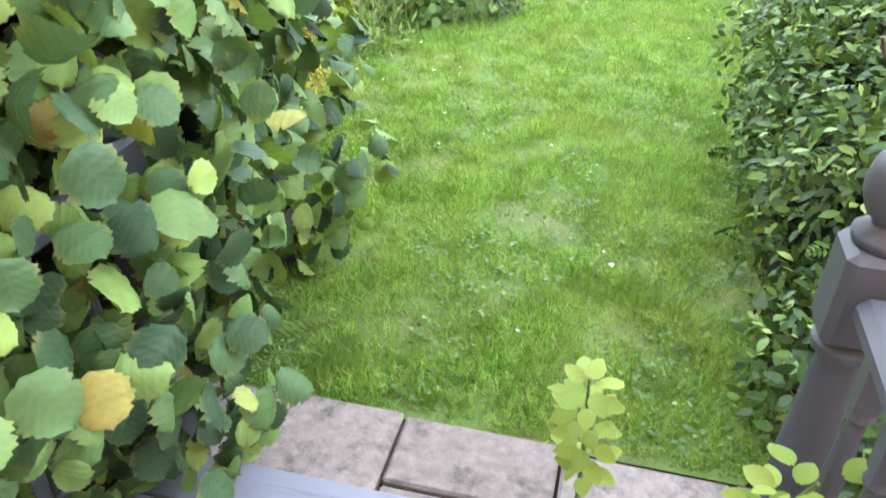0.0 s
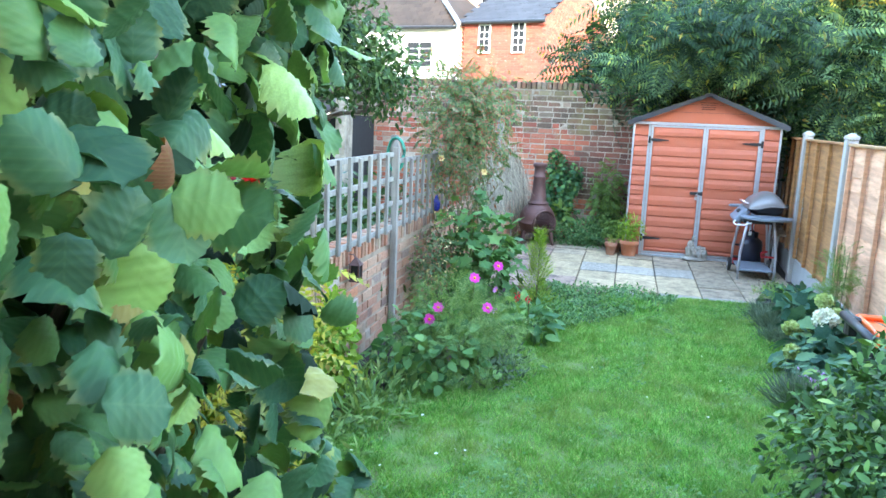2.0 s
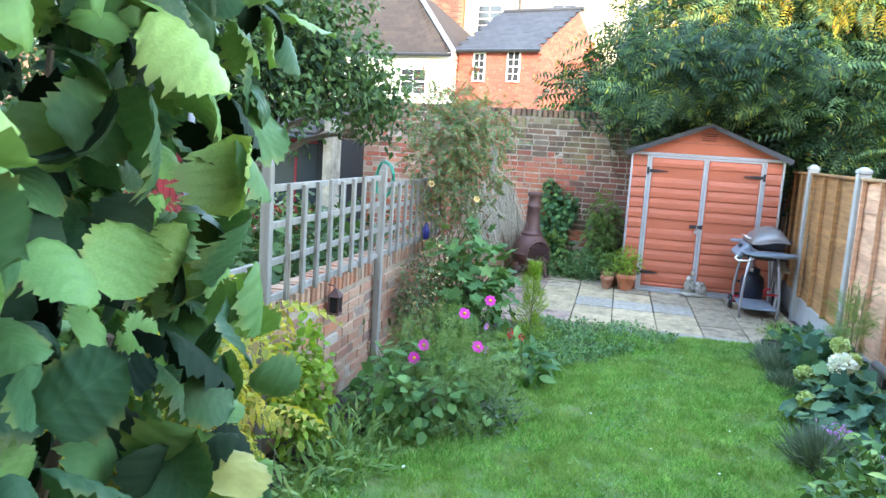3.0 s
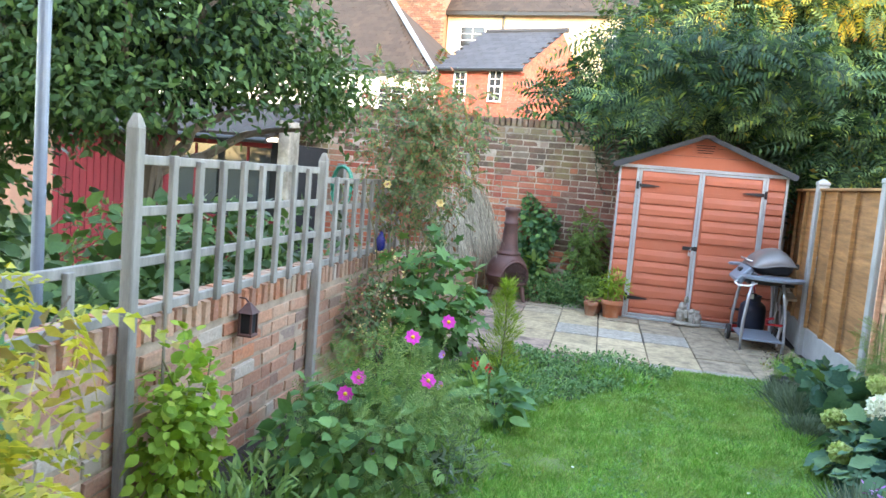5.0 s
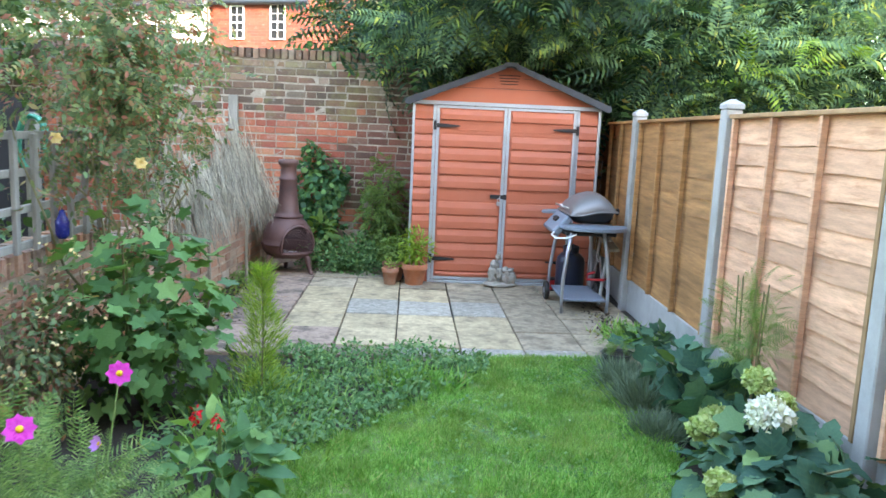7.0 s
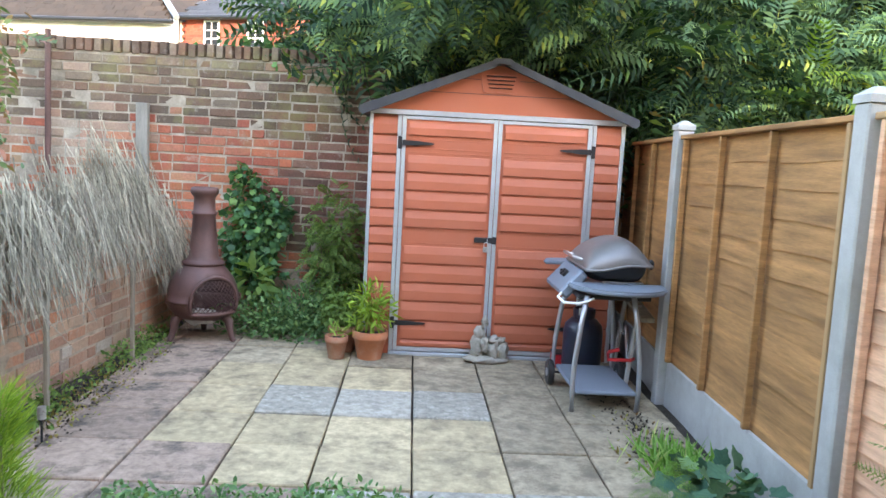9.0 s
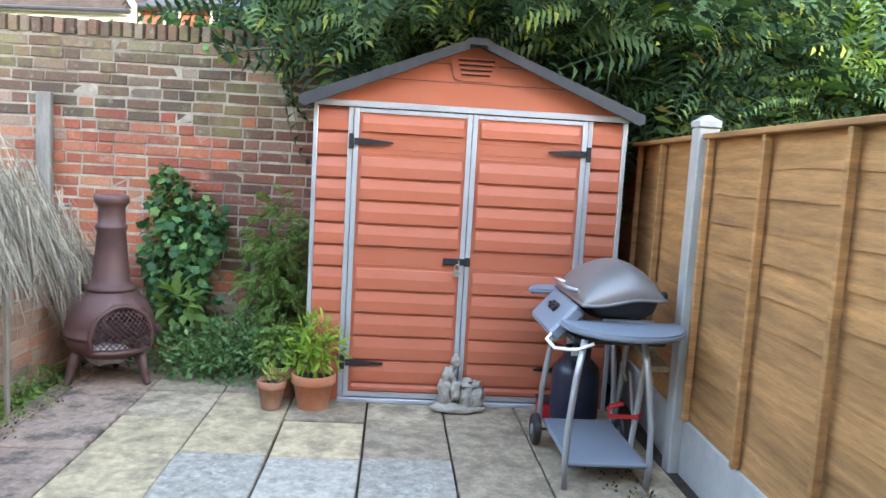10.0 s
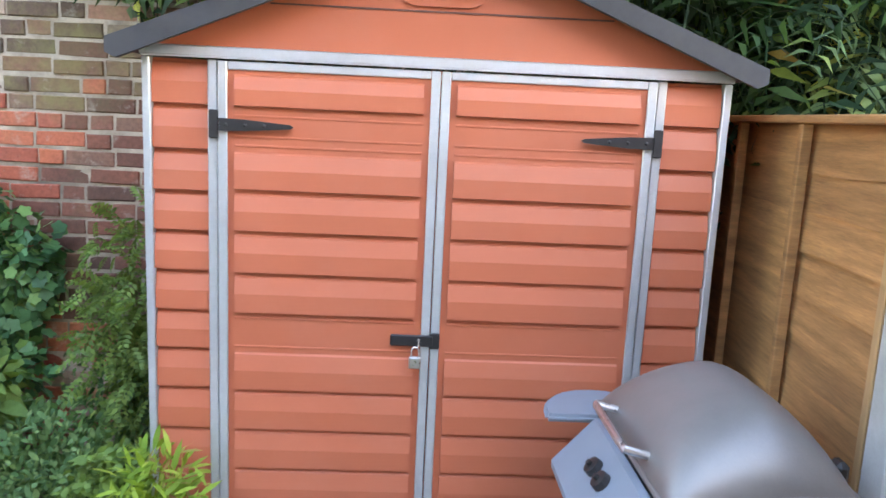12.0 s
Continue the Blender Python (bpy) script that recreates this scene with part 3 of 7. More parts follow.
_v, _f = [], []
_ys = np.linspace(1.36, 8.42, 120)
for _i, _y in enumerate(_ys):
    _l, _r = lawn_sides(_y)
    for _k in range(13):
        _x = _l + (_r - _l) * _k / 12
        _v.append((_x, _y, 0.012 + 0.006 * noise.noise(Vector((_x * 1.3, _y * 1.3, 5)))))
for _i in range(119):
    for _k in range(12):
        _a = _i * 13 + _k
        _f.append((_a, _a + 1, _a + 14, _a + 13))
lawn = tagged(part("lawn", raw_mesh("lawn", np.array(_v), np.array(_f)), M["turf"], None, "", True), "uneven green lawn with moss and worn patches", "lawn", kind="structure")


def grass_on(n, seed, height=(0.022, 0.055), y0=1.38, y1=8.45):
    r = np.random.default_rng(seed)
    y = r.uniform(y0, y1, n)
    l, rr = lawn_sides(y)
    x = l - 0.03 + (rr - l + 0.06) * r.random(n)
    clump = np.array([noise.noise(Vector((a * 5, b * 5, 0.3))) + 0.6 * noise.noise(Vector((a * 14, b * 14, 2.3))) for a, b in zip(x, y)])
    bare = np.array([noise.noise(Vector((a * 1.1, b * 1.1, 7.3))) for a, b in zip(x, y)])
    keep = r.random(n) < np.clip(0.95 + 0.5 * clump - np.maximum(bare - 0.2, 0) * 1.5, 0.15, 1)
    x, y, clump = x[keep], y[keep], clump[keep]
    k = len(x)
    h = r.uniform(*height, k) * (1 + 0.55 * clump)
    lean = r.normal(size=(k, 3)) * np.array((0.75, 0.75, 0)) + np.array((0, 0, 1))
    pos = np.stack([x, y, np.full(k, 0.008)], 1)
    return poses(pos, lean, r.normal(size=(k, 3)), h)


BLADE = (np.array([(-0.05, 0, 0), (0.05, 0, 0), (0.035, 0.6, 0.03), (0.0, 1, 0.12)]), np.array([(0, 1, 2, 3)]), np.array([(0, 0), (1, 0), (1, 0.6), (0.5, 1)]))
scatter("grass", BLADE, grass_on(300000, 3), M["grass"], lawn, "short mown grass blades")
CLOVER = leaf_form(0.75, 2, 2, 1.1, 0.8, 0.1, 0.1)
_r = np.random.default_rng(5)
_n = 10000
_y = _r.uniform(1.4, 8.4, _n)
_l, _rr = lawn_sides(_y)
_x = _l + (_rr - _l) * _r.random(_n)
_c = np.array([noise.noise(Vector((a * 2.2, b * 2.2, 4.4))) for a, b in zip(_x, _y)])
_keep = _c > 0.05
_pos = np.stack([_x, _y, _r.uniform(0.03, 0.05, _n)], 1)[_keep]
_k = len(_pos)
scatter("clover_leaves", CLOVER, poses(_pos, _r.normal(size=(_k, 3)) * np.array((1, 1, 0.25)), np.array((0, 0, 1)) + _r.normal(size=(_k, 3)) * 0.3, _r.uniform(0.01, 0.026, _k)), M["clover"], lawn, "small clover and plantain leaves in the grass")
_n = 26
_y = _r.uniform(1.6, 7.5, _n)
_l, _rr = lawn_sides(_y)
_x = _l + (_rr - _l) * _r.random(_n)
_pos = np.stack([_x, _y, np.full(_n, 0.055)], 1)
scatter("fallen_petals", CLOVER, poses(_pos, _r.normal(size=(_n, 3)) * np.array((1, 1, 0.1)), np.tile(np.array((0, 0, 1.0)), (_n, 1)), _r.uniform(0.015, 0.03, _n)), M["white_petal"], lawn, "pale fallen petals in the grass")

# ---- deck, steps and railing at the start ----
deck = thing("deck", (0, 0, 0), "grey-blue painted timber deck with a step down", "deck", kind="structure")
for _k in range(26):
    _y1 = 0.56 - _k * 0.147
    part("deck_board", boxed((-2.2, _y1 - 0.141, 0.27), (3.0, _y1, 0.3), 0.004), M["deck_paint"], deck)
part("riser", boxed((-2.2, 0.52, -0.04), (3.0, 0.55, 0.268), 0.003), M["deck_paint"], deck)
for _y1 in (0.71, 0.857, 1.004):
    part("step_board", boxed((-0.32, _y1 - 0.143, 0.118), (1.16, _y1, 0.148), 0.004), M["deck_paint"], deck, "weathered grey-blue tread board")
part("step_riser", boxed((-0.3, 0.955, -0.04), (1.14, 0.98, 0.117), 0.003), M["deck_paint"], deck)
for _x in (-2.2, 2.97):
    part("deck_post", boxed((_x, -3.2, -0.05), (_x + 0.09, -3.11, 0.268), 0.004), M["deck_paint"], deck)


def newel(at, base, label):
    t = thing("newel_post", at, label, "post", "newel posts by the steps")
    bm = boxed((-0.048, -0.048, base), (0.048, 0.048, 0.3), 0.006)
    lathe(bm, [(0.045, 0.295), (0.05, 0.31), (0.05, 0.33), (0.036, 0.345), (0.046, 0.42), (0.048, 0.5), (0.042, 0.64), (0.036, 0.75), (0.036, 0.765), (0.053, 0.775), (0.053, 0.79), (0.042, 0.8)], 24)
    part("shaft", bm, M["rail_paint"], t)
    part("head", boxed((-0.055, -0.055, 0.802), (0.055, 0.055, 0.98), 0.014), M["rail_paint"], t)
    bm = bmesh.new()
    lathe(bm, [(0.046, 0.98), (0.05, 0.99), (0.05, 1.0), (0.028, 1.012), (0.028, 1.02), (0.042, 1.034), (0.053, 1.06), (0.055, 1.085), (0.048, 1.115), (0.03, 1.135), (0.008, 1.142)], 24)
    part("finial", bm, M["rail_paint"], t, "round ball finial", True)
    return t


newel((1.1, 1.0, 0), 0.0, "dark grey painted turned newel post with ball finial")
newel((-0.27, 1.03, 0), 0.0, "grey newel post half hidden by hazel leaves")


def rail_run(x, y0, y1, label):
    t = thing("handrail", (x, y1, 0.3), label, "railing", "deck railings")
    n = y1 - y0
    bm = boxed((-0.03, -n, 0.57), (0.03, 0.0, 0.62), 0.015)
    part("top_rail", bm, M["rail_paint"], t)
    part("bottom_rail", boxed((-0.022, -n, 0.06), (0.022, 0.0, 0.1), 0.006), M["rail_paint"], t)
    for k in range(int(n / 0.13)):
        y = -0.1 - k * 0.13
        bm = boxed((-0.019, y - 0.019, 0.1), (0.019, y + 0.019, 0.2), 0.003)
        lathe(bm, [(0.018, 0.2), (0.023, 0.215), (0.014, 0.23), (0.02, 0.34), (0.014, 0.45), (0.023, 0.465), (0.018, 0.48)], 10, Matrix.Translation((0, y, 0)))
        box(bm, (-0.019, y - 0.019, 0.48), (0.019, y + 0.019, 0.572), 0.003)
        part("baluster", bm, M["rail_paint"], t)
    part("rail_end_post", boxed((-0.045, -n - 0.09, 0.0), (0.045, -n, 0.7), 0.01), M["rail_paint"], t)
    return t


rail_run(1.1, -2.6, 0.948, "dark grey wooden handrail with turned balusters")
rail_run(-0.27, -2.6, 0.978, "grey wooden handrail overgrown by hazel leaves")

# ---- paving slabs ----
path = thing("step_paving", (0, 0, 0), "worn pinkish concrete slabs at the foot of the steps", "paving", kind="structure")
for _lo, _hi in (((-0.68, 0.99), (-0.23, 1.36)), ((-0.225, 0.99), (0.215, 1.37)), ((0.225, 1.125), (0.66, 1.36)), ((0.225, 0.99), (0.66, 1.115)), ((0.67, 1.0), (1.1, 1.34)), ((1.11, 1.0), (1.55, 1.34))):
    part("slab", boxed((*_lo, -0.03), (*_hi, 0.03 + 0.006 * rng.random()), 0.008), M["slab_step"], path)

patio = thing("patio", (0, 0, 0), "old mixed concrete paving slabs, cream, grey and reddish", "paving", kind="structure")
COLS = [-1.03, -0.905, -0.455, -0.005, 0.43, 0.89, 1.345, 1.79, 2.24, 2.42]
ROWS = [8.4, 8.63, 9.11, 9.58, 10.1, 10.61, 11.08, 11.5, 11.98]
# r red, c cream, b brown, g grey pitted; a string for each row, from the lawn to the back wall
SLAB_ROWS = ["rrrrgggbb", "rrrcccbbb", "rrccccbbb", "rrcgggbbb", "rrcccbbbb", "rrbcbbbbb", "rrbbbbbbb", "rrbbbbbbb"]
SLAB_KIND = {"r": "slab_red", "c": "slab", "b": "slab_brown", "g": "slab_grey"}
_sr = random.Random(4)
for _i, (_x0, _x1) in enumerate(zip(COLS, COLS[1:])):
    for _j, (_y0, _y1) in enumerate(zip(ROWS, ROWS[1:])):
        if _y0 > 11 and 0.34 < _x0:
            continue
        _gap = 0.004 + 0.003 * _sr.random()
        bm = boxed((_x0 + _gap, _y0 + _gap, -0.03), (_x1 - _gap, _y1 - _gap, 0.022 + _sr.uniform(-0.005, 0.007)), 0.006)
        bmesh.ops.rotate(bm, verts=bm.verts[:], cent=((_x0 + _x1) / 2, (_y0 + _y1) / 2, 0), matrix=Euler((_sr.uniform(-0.008, 0.008), _sr.uniform(-0.008, 0.008), _sr.uniform(-0.008, 0.008))).to_matrix())
        part("slab", bm, M[SLAB_KIND[SLAB_ROWS[_j][_i]]], patio)

# ---- brick walls ----


def brick_form(l, h=0.064, d=0.1, c=0.004, seed=0):
    r = random.Random(seed)
    v = []
    for y, inset in ((d, 0), (c, 0), (0, c)):
        for sx, sz in ((-1, -1), (1, -1), (1, 1), (-1, 1)):
            v.append((sx * (l / 2 - inset) + r.uniform(-0.003, 0.003), y + (r.uniform(-0.002, 0.002) if y < d else 0), sz * (h / 2 - inset) + r.uniform(-0.002, 0.002)))
    f = [(8, 9, 10, 11)]
    for a in (0, 4):
        for k in range(4):
            f.append((a + k, a + (k + 1) % 4, a + 4 + (k + 1) % 4, a + 4 + k))
    return np.array(v), np.array(f), None


BRICKS = {0.215: [brick_form(0.215, seed=k) for k in range(4)], 0.1025: [brick_form(0.1025, seed=9 + k) for k in range(3)]}


def brick_meshes(mats):
    out = {}
    for m in mats:
        for ln, forms in BRICKS.items():
            out[m, ln] = []
            for v, f, _ in forms:
                me = raw_mesh("brick", v, f)
                me.materials.append(M[m])
                out[m, ln].append(me)
    return out


BRICK_MESH = brick_meshes(("brick", "brick_top", "brick_pale", "brick_dark", "brick_low"))


def brick_wall(name, at, turn, length, height, thick, near, label, style, cap_mat, seed, cap=True, worn=0.0, mortar="mortar"):
    """A wall whose face looks along its own -y; bricks of the stretch 'near' (x0, x1) are parts, the rest one mesh."""
    w = thing(name, at, label, "brick wall", kind="structure", turn=turn)
    part("core", boxed((0, 0.0025, -0.05), (length, thick - 0.006, height - (0.105 if cap else 0))), M[mortar], w, "crumbling pale mortar")
    r = random.Random(seed)
    rest, count = {}, 0
    course, z = 0, 0.035
    top = height - (0.11 if cap else 0.0)
    while z < top - 0.02:
        x = -0.11 * (course % 2) + r.uniform(-0.02, 0.02)
        while x < length:
            ln = 0.1025 if r.random() < 0.28 else 0.215
            cx = x + ln / 2
            if cx - ln / 2 > -0.12 and cx + ln / 2 < length + 0.05:
                style_here = style(cx, z / height, r)
                y = r.uniform(-0.006, 0.003) - worn * max(0, r.gauss(0, 1)) * 0.004
                m = pose(cx, y, z + 0.006 * noise.noise(Vector((cx * 0.8, z * 2, seed))) + worn * r.uniform(-0.003, 0.003), r.uniform(-1, 1), worn * r.uniform(-1, 1), r.uniform(-1.2, 1.2))
                if near[0] < cx < near[1] and count < 300:
                    o = new("brick", r.choice(BRICK_MESH[style_here, ln]))
                    o.parent = w
                    o.matrix_basis = m
                    count += 1
                else:
                    rest.setdefault((style_here, ln), []).append(np.array(m))
            x += ln + 0.011
        z += 0.08
        course += 1
    for (st, ln), ms in rest.items():
        scatter("bricks_further_off", BRICKS[ln][0], np.array(ms), M[st], w, "", "stuff", False)
    if cap:
        k, x = 0, 0.0
        caps = []
        while x < length:
            m = pose(x + 0.037, 0, height - 0.055 + r.uniform(-0.006, 0.006), 0, 90 + r.uniform(-2, 2), r.uniform(-2, 2))
            m = m @ Matrix.Diagonal((0.52, thick / 0.1, 1.0, 1))
            caps.append(np.array(m @ pose(0, -0.002 - r.uniform(0, 0.05) * 0.1, 0)))
            x += 0.0775
        scatter("coping", brick_form(0.215, 0.066, 0.1, 0.008, 3), np.array(caps), M[cap_mat], w, "mossy brick-on-edge coping", "stuff", False)
    return w


def back_style(x, h, r):
    """Red in the middle, brown and patched at the top, darker towards the shed, limewashed at one end and worn at the
    foot.
    """
    n = noise.noise(Vector((x * 0.9, h * 3.0, 2)))
    if h > 0.72 + 0.12 * n + r.uniform(-0.06, 0.06):
        return "brick_pale" if r.random() < 0.06 + 0.2 * max(0, noise.noise(Vector((x * 2.1, h * 6, 8)))) else "brick_top"
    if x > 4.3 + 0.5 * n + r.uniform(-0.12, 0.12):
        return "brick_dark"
    if x < 2.75 + 0.3 * n + r.uniform(-0.2, 0.2) and h > 0.4:
        return "brick_pale" if r.random() < 0.6 else "brick"
    if h < 0.2 + 0.08 * n and r.random() < 0.5:
        return "brick_pale"
    return "brick_dark" if r.random() < 0.04 else "brick"


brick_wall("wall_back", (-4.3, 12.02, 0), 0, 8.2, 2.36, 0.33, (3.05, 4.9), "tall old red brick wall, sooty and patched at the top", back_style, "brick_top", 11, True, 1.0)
# the low dividing wall: its face looks towards +x, so its own x runs along +y
brick_wall("wall_low", (-1.4, 0.3, 0), 90, 7.9, 0.86, 0.22, (3.9, 8.0), "low weathered orange brick garden wall", lambda x, h, r: "brick_low", "brick_low", 21, True, 1.8, "mortar_low")

brick_wall("wall_low_far", (-1.385, 8.19, 0), 85.9, 3.83, 0.76, 0.22, (0.3, 3.8), "low weathered brick wall beside the patio", lambda x, h, r: "brick_low", "brick_low", 22, True, 1.8, "mortar_low")

_w = thing("timber_upright", (-1.47, 11.965, 0), "weathered grey timber upright against the brick wall", "post")
part("board", boxed((-0.05, -0.03, 0.0), (0.05, 0.03, 1.84), 0.006), M["grey_wood"], _w)
_w = thing("iron_pipe", (-2.25, 11.95, 0), "thin rusty iron pipe standing against the wall", "pipe")
part("pipe", rod([(0, 0, 0), (0, 0, 1.2), (0.01, 0, 2.4)], 0.024, 10), M["rust_iron"], _w)

# ---- fence on the other side ----


def lap_board(length, seed, wave=1.0, step=0.011):
    r = random.Random(seed)
    n = 14
    v = []
    for i in range(n):
        y = length * i / (n - 1)
        j = wave * (r.uniform(-0.006, 0.006) + 0.006 * math.sin(i * 0.9 + seed * 1.7))
        v += [(0.006, y, 0.165), (-step + 0.002 * math.sin(i * 0.7 + seed), y, j * 0.7), (-0.001, y, j * 0.7), (0.015, y, 0.165)]
    f = []
    for i in range(n - 1):
        for k in range(4):
            f.append((i * 4 + k, (i + 1) * 4 + k, (i + 1) * 4 + (k + 1) % 4, i * 4 + (k + 1) % 4))
    return raw_mesh("board", np.array(v), np.array(f)[:, ::-1])


BOARDS = {}
for _nm in ("timber_new", "timber_brown"):
    BOARDS[_nm] = []
    for _k in range(5):
        _me = lap_board(1.0, _k + 1, *((0.9, 0.012) if _nm == "timber_new" else (1.0, 0.005)))
        _me.materials.append(M[_nm])
        BOARDS[_nm].append(_me)


def fence_panel(a, b, wood, label, seed):
    """A lapped panel between two posts, its rails and uprights towards -x."""
    d = Vector(b) - Vector(a)
    t = thing("timber_fence", (*a, 0), label, "fence", "fence panels", turn=math.degrees(math.atan2(-d.x, d.y)))
    ln = d.length
    r = random.Random(seed)
    for k in range(11):
        o = new("board", r.choice(BOARDS[wood]))
        o.parent = t
        o.matrix_basis = Matrix.Translation((0.02 + r.uniform(-0.003, 0.003), 0.005, 0.285 + k * 0.126 + r.uniform(-0.01, 0.01))) @ Matrix.Diagonal((1, ln - 0.01, 1, 1))
    for f in (0.03, 0.36, 0.67, 0.97):
        part("upright", boxed((-0.03, ln * f - 0.014, 0.29), (0.004, ln * f + 0.014, 1.685), 0.003), M[wood] if f > 0.1 else M["batten"], t)
    part("capping", boxed((-0.035, 0.003, 1.687), (0.05, ln - 0.003, 1.712), 0.004), M["timber_brown"] if wood != "timber_new" else M["batten"], t)
    return t


def fence_post(at, label="pale concrete slotted fence post with pyramid top"):
    t = thing("fence_post", (*at, 0), label, "fence post", "concrete fence posts")
    bm = boxed((-0.052, -0.047, -0.05), (0.052, 0.047, 1.745), 0.007)
    part("post", bm, M["concrete"], t)
    bm = bmesh.new()
    lathe(bm, [(0.078, 1.747), (0.078, 1.775), (0.02, 1.805)], 4, pose(0, 0, 0, 0, 0, 45))
    part("post_cap", bm, M["concrete"], t)
    return t


def gravel_board(a, b):
    d = Vector(b) - Vector(a)
    t = thing("gravel_board", (*a, 0), "grey concrete gravel board under a fence panel", "fence base", "gravel boards", turn=math.degrees(math.atan2(-d.x, d.y)))
    part("board", boxed((0.0, 0.003, -0.04), (0.045, d.length - 0.003, 0.283), 0.006), M["concrete"], t)


_posts = [(2.44, -0.5), (2.44, 1.22), (2.44, 2.94), (2.44, 4.65), (2.44, 6.36), (2.44, 8.07), (2.505, 10.15), (2.63, 11.95)]
for _k, (_a, _b) in enumerate(zip(_posts, _posts[1:])):
    _p0, _p1 = (_a[0], _a[1] + 0.05), (_b[0], _b[1] - 0.05)
    if _k < 5:
        fence_panel(_p0, _p1, "timber_new", "new pale tan lapped timber fence panel", 30 + _k)
    else:
        fence_panel(_p0, _p1, "timber_brown", "brown stained lapped timber fence panel", 30 + _k)
    gravel_board(_p0, _p1)
for _a in _posts:
    fence_post(_a)

# ---- trellis on the low wall ----


def trellis(y0, y1, top, low, label, rails=4, gap=0.205):
    t = thing("trellis", (-1.37, y0, 0), label, "trellis", "trellis panels")
    for k in range(rails):
        z = low + (top - low) * k / (rails - 1)
        part("rail", boxed((-0.012, 0.0, z - 0.019), (0.012, y1 - y0, z + 0.019), 0.003), M["grey_wood"], t)
    n = int((y1 - y0) / gap)
    for k in range(1, n + 1):
        y = k * (y1 - y0) / (n + 1)
        part("slat", boxed((0.0125, y - 0.02, low - 0.03), (0.036, y + 0.02, top + 0.015 + 0.01 * math.sin(k * 2.1)), 0.003), M["grey_wood"], t)
    return t


trellis(4.38, 6.2, 1.49, 0.9, "weathered grey wooden trellis panel on the low wall")
trellis(6.29, 8.2, 1.43, 0.9, "weathered grey wooden trellis panel grown over by a rose")
trellis(2.5, 4.29, 1.1, 0.9, "low weathered grey trellis panel", 2, 0.3)
for _y, _h in ((2.45, 1.6), (4.335, 1.66), (6.245, 1.6)):
    _w = thing("trellis_post", (-1.355, _y, 0), "weathered square timber post in front of the wall", "post", "trellis posts")
    bm = boxed((-0.026, -0.026, -0.05), (0.026, 0.026, _h - 0.05), 0.005)
    lathe(bm, [(0.034, _h - 0.05), (0.022, _h - 0.02), (0.012, _h)], 4, pose(0, 0, 0, 0, 0, 45))
    part("post", bm, M["grey_wood"], _w)

_w = thing("wall_lantern", (-1.33, 5.29, 0.64), "small dark brown metal lantern hung on the brick wall", "lantern")
part("base", boxed((-0.04, -0.04, 0), (0.04, 0.04, 0.015), 0.004), M["rust_iron"], _w)
for _a in (-0.032, 0.032):
    for _b in (-0.032, 0.032):
        part("corner_bar", boxed((_a - 0.005, _b - 0.005, 0.015), (_a + 0.005, _b + 0.005, 0.12)), M["rust_iron"], _w)
part("glass_body", boxed((-0.028, -0.028, 0.015), (0.028, 0.028, 0.12), 0.003), M["dark"], _w)
bm = bmesh.new()
lathe(bm, [(0.062, 0.12), (0.05, 0.13), (0.02, 0.16), (0.012, 0.17)], 4, pose(0, 0, 0, 0, 0, 45))
part("hood", bm, M["rust_iron"], _w)
part("ring", rod([(0, 0, 0.168), (-0.02, 0, 0.19), (-0.055, 0, 0.19)], 0.004, 6), M["rust_iron"], _w)

# ---- the house behind the start, plain and unseen, sized to shade the garden ----
_w = thing("house_wall", (0, 0, 0), "plain brick rear wall of the house", "house", kind="structure")
part("wall", boxed((-9.0, -9.0, -0.05), (22.0, -3.4, 8.2)), M["plain_brick"], _w)
bm = prism([(-9.0, 8.0), (22.0, 8.0), (20.0, 9.9), (-7.0, 9.9)], 5.0)
bmesh.ops.translate(bm, verts=bm.verts[:], vec=(0, -8.7, 0.202))
part("roof", bm, M["roof_tile"], _w)

# ---- garden shed ----
SHED = thing("garden_shed", (0.5, 11.0, 0.02), "terracotta-red plastic garden shed with grey metal frame", "shed")


def cladding(x0, x1, z_list, y=0.0, proud=0.02, ends=True):
    """Boards with a slanting upper and a flat lower part, stepped back under each."""
    bm = bmesh.new()
    for z0, z1 in z_list:
        prof = [(0.0, z0 + 0.002), (-proud, z0 + 0.006), (-proud, z0 + (z1 - z0) * 0.52), (-proud * 0.35, z1 - 0.012), (0.0, z1 - 0.006)]
        a = [bm.verts.new((x0, y + d, z)) for d, z in prof]
        b = [bm.verts.new((x1, y + d, z)) for d, z in prof]
        for k in range(len(prof) - 1):
            bm.faces.new((a[k], b[k], b[k + 1], a[k + 1]))
        bm.faces.new(a[::-1])
        bm.faces.new(b)
    bmesh.ops.recalc_face_normals(bm, faces=bm.faces[:])
    return bm


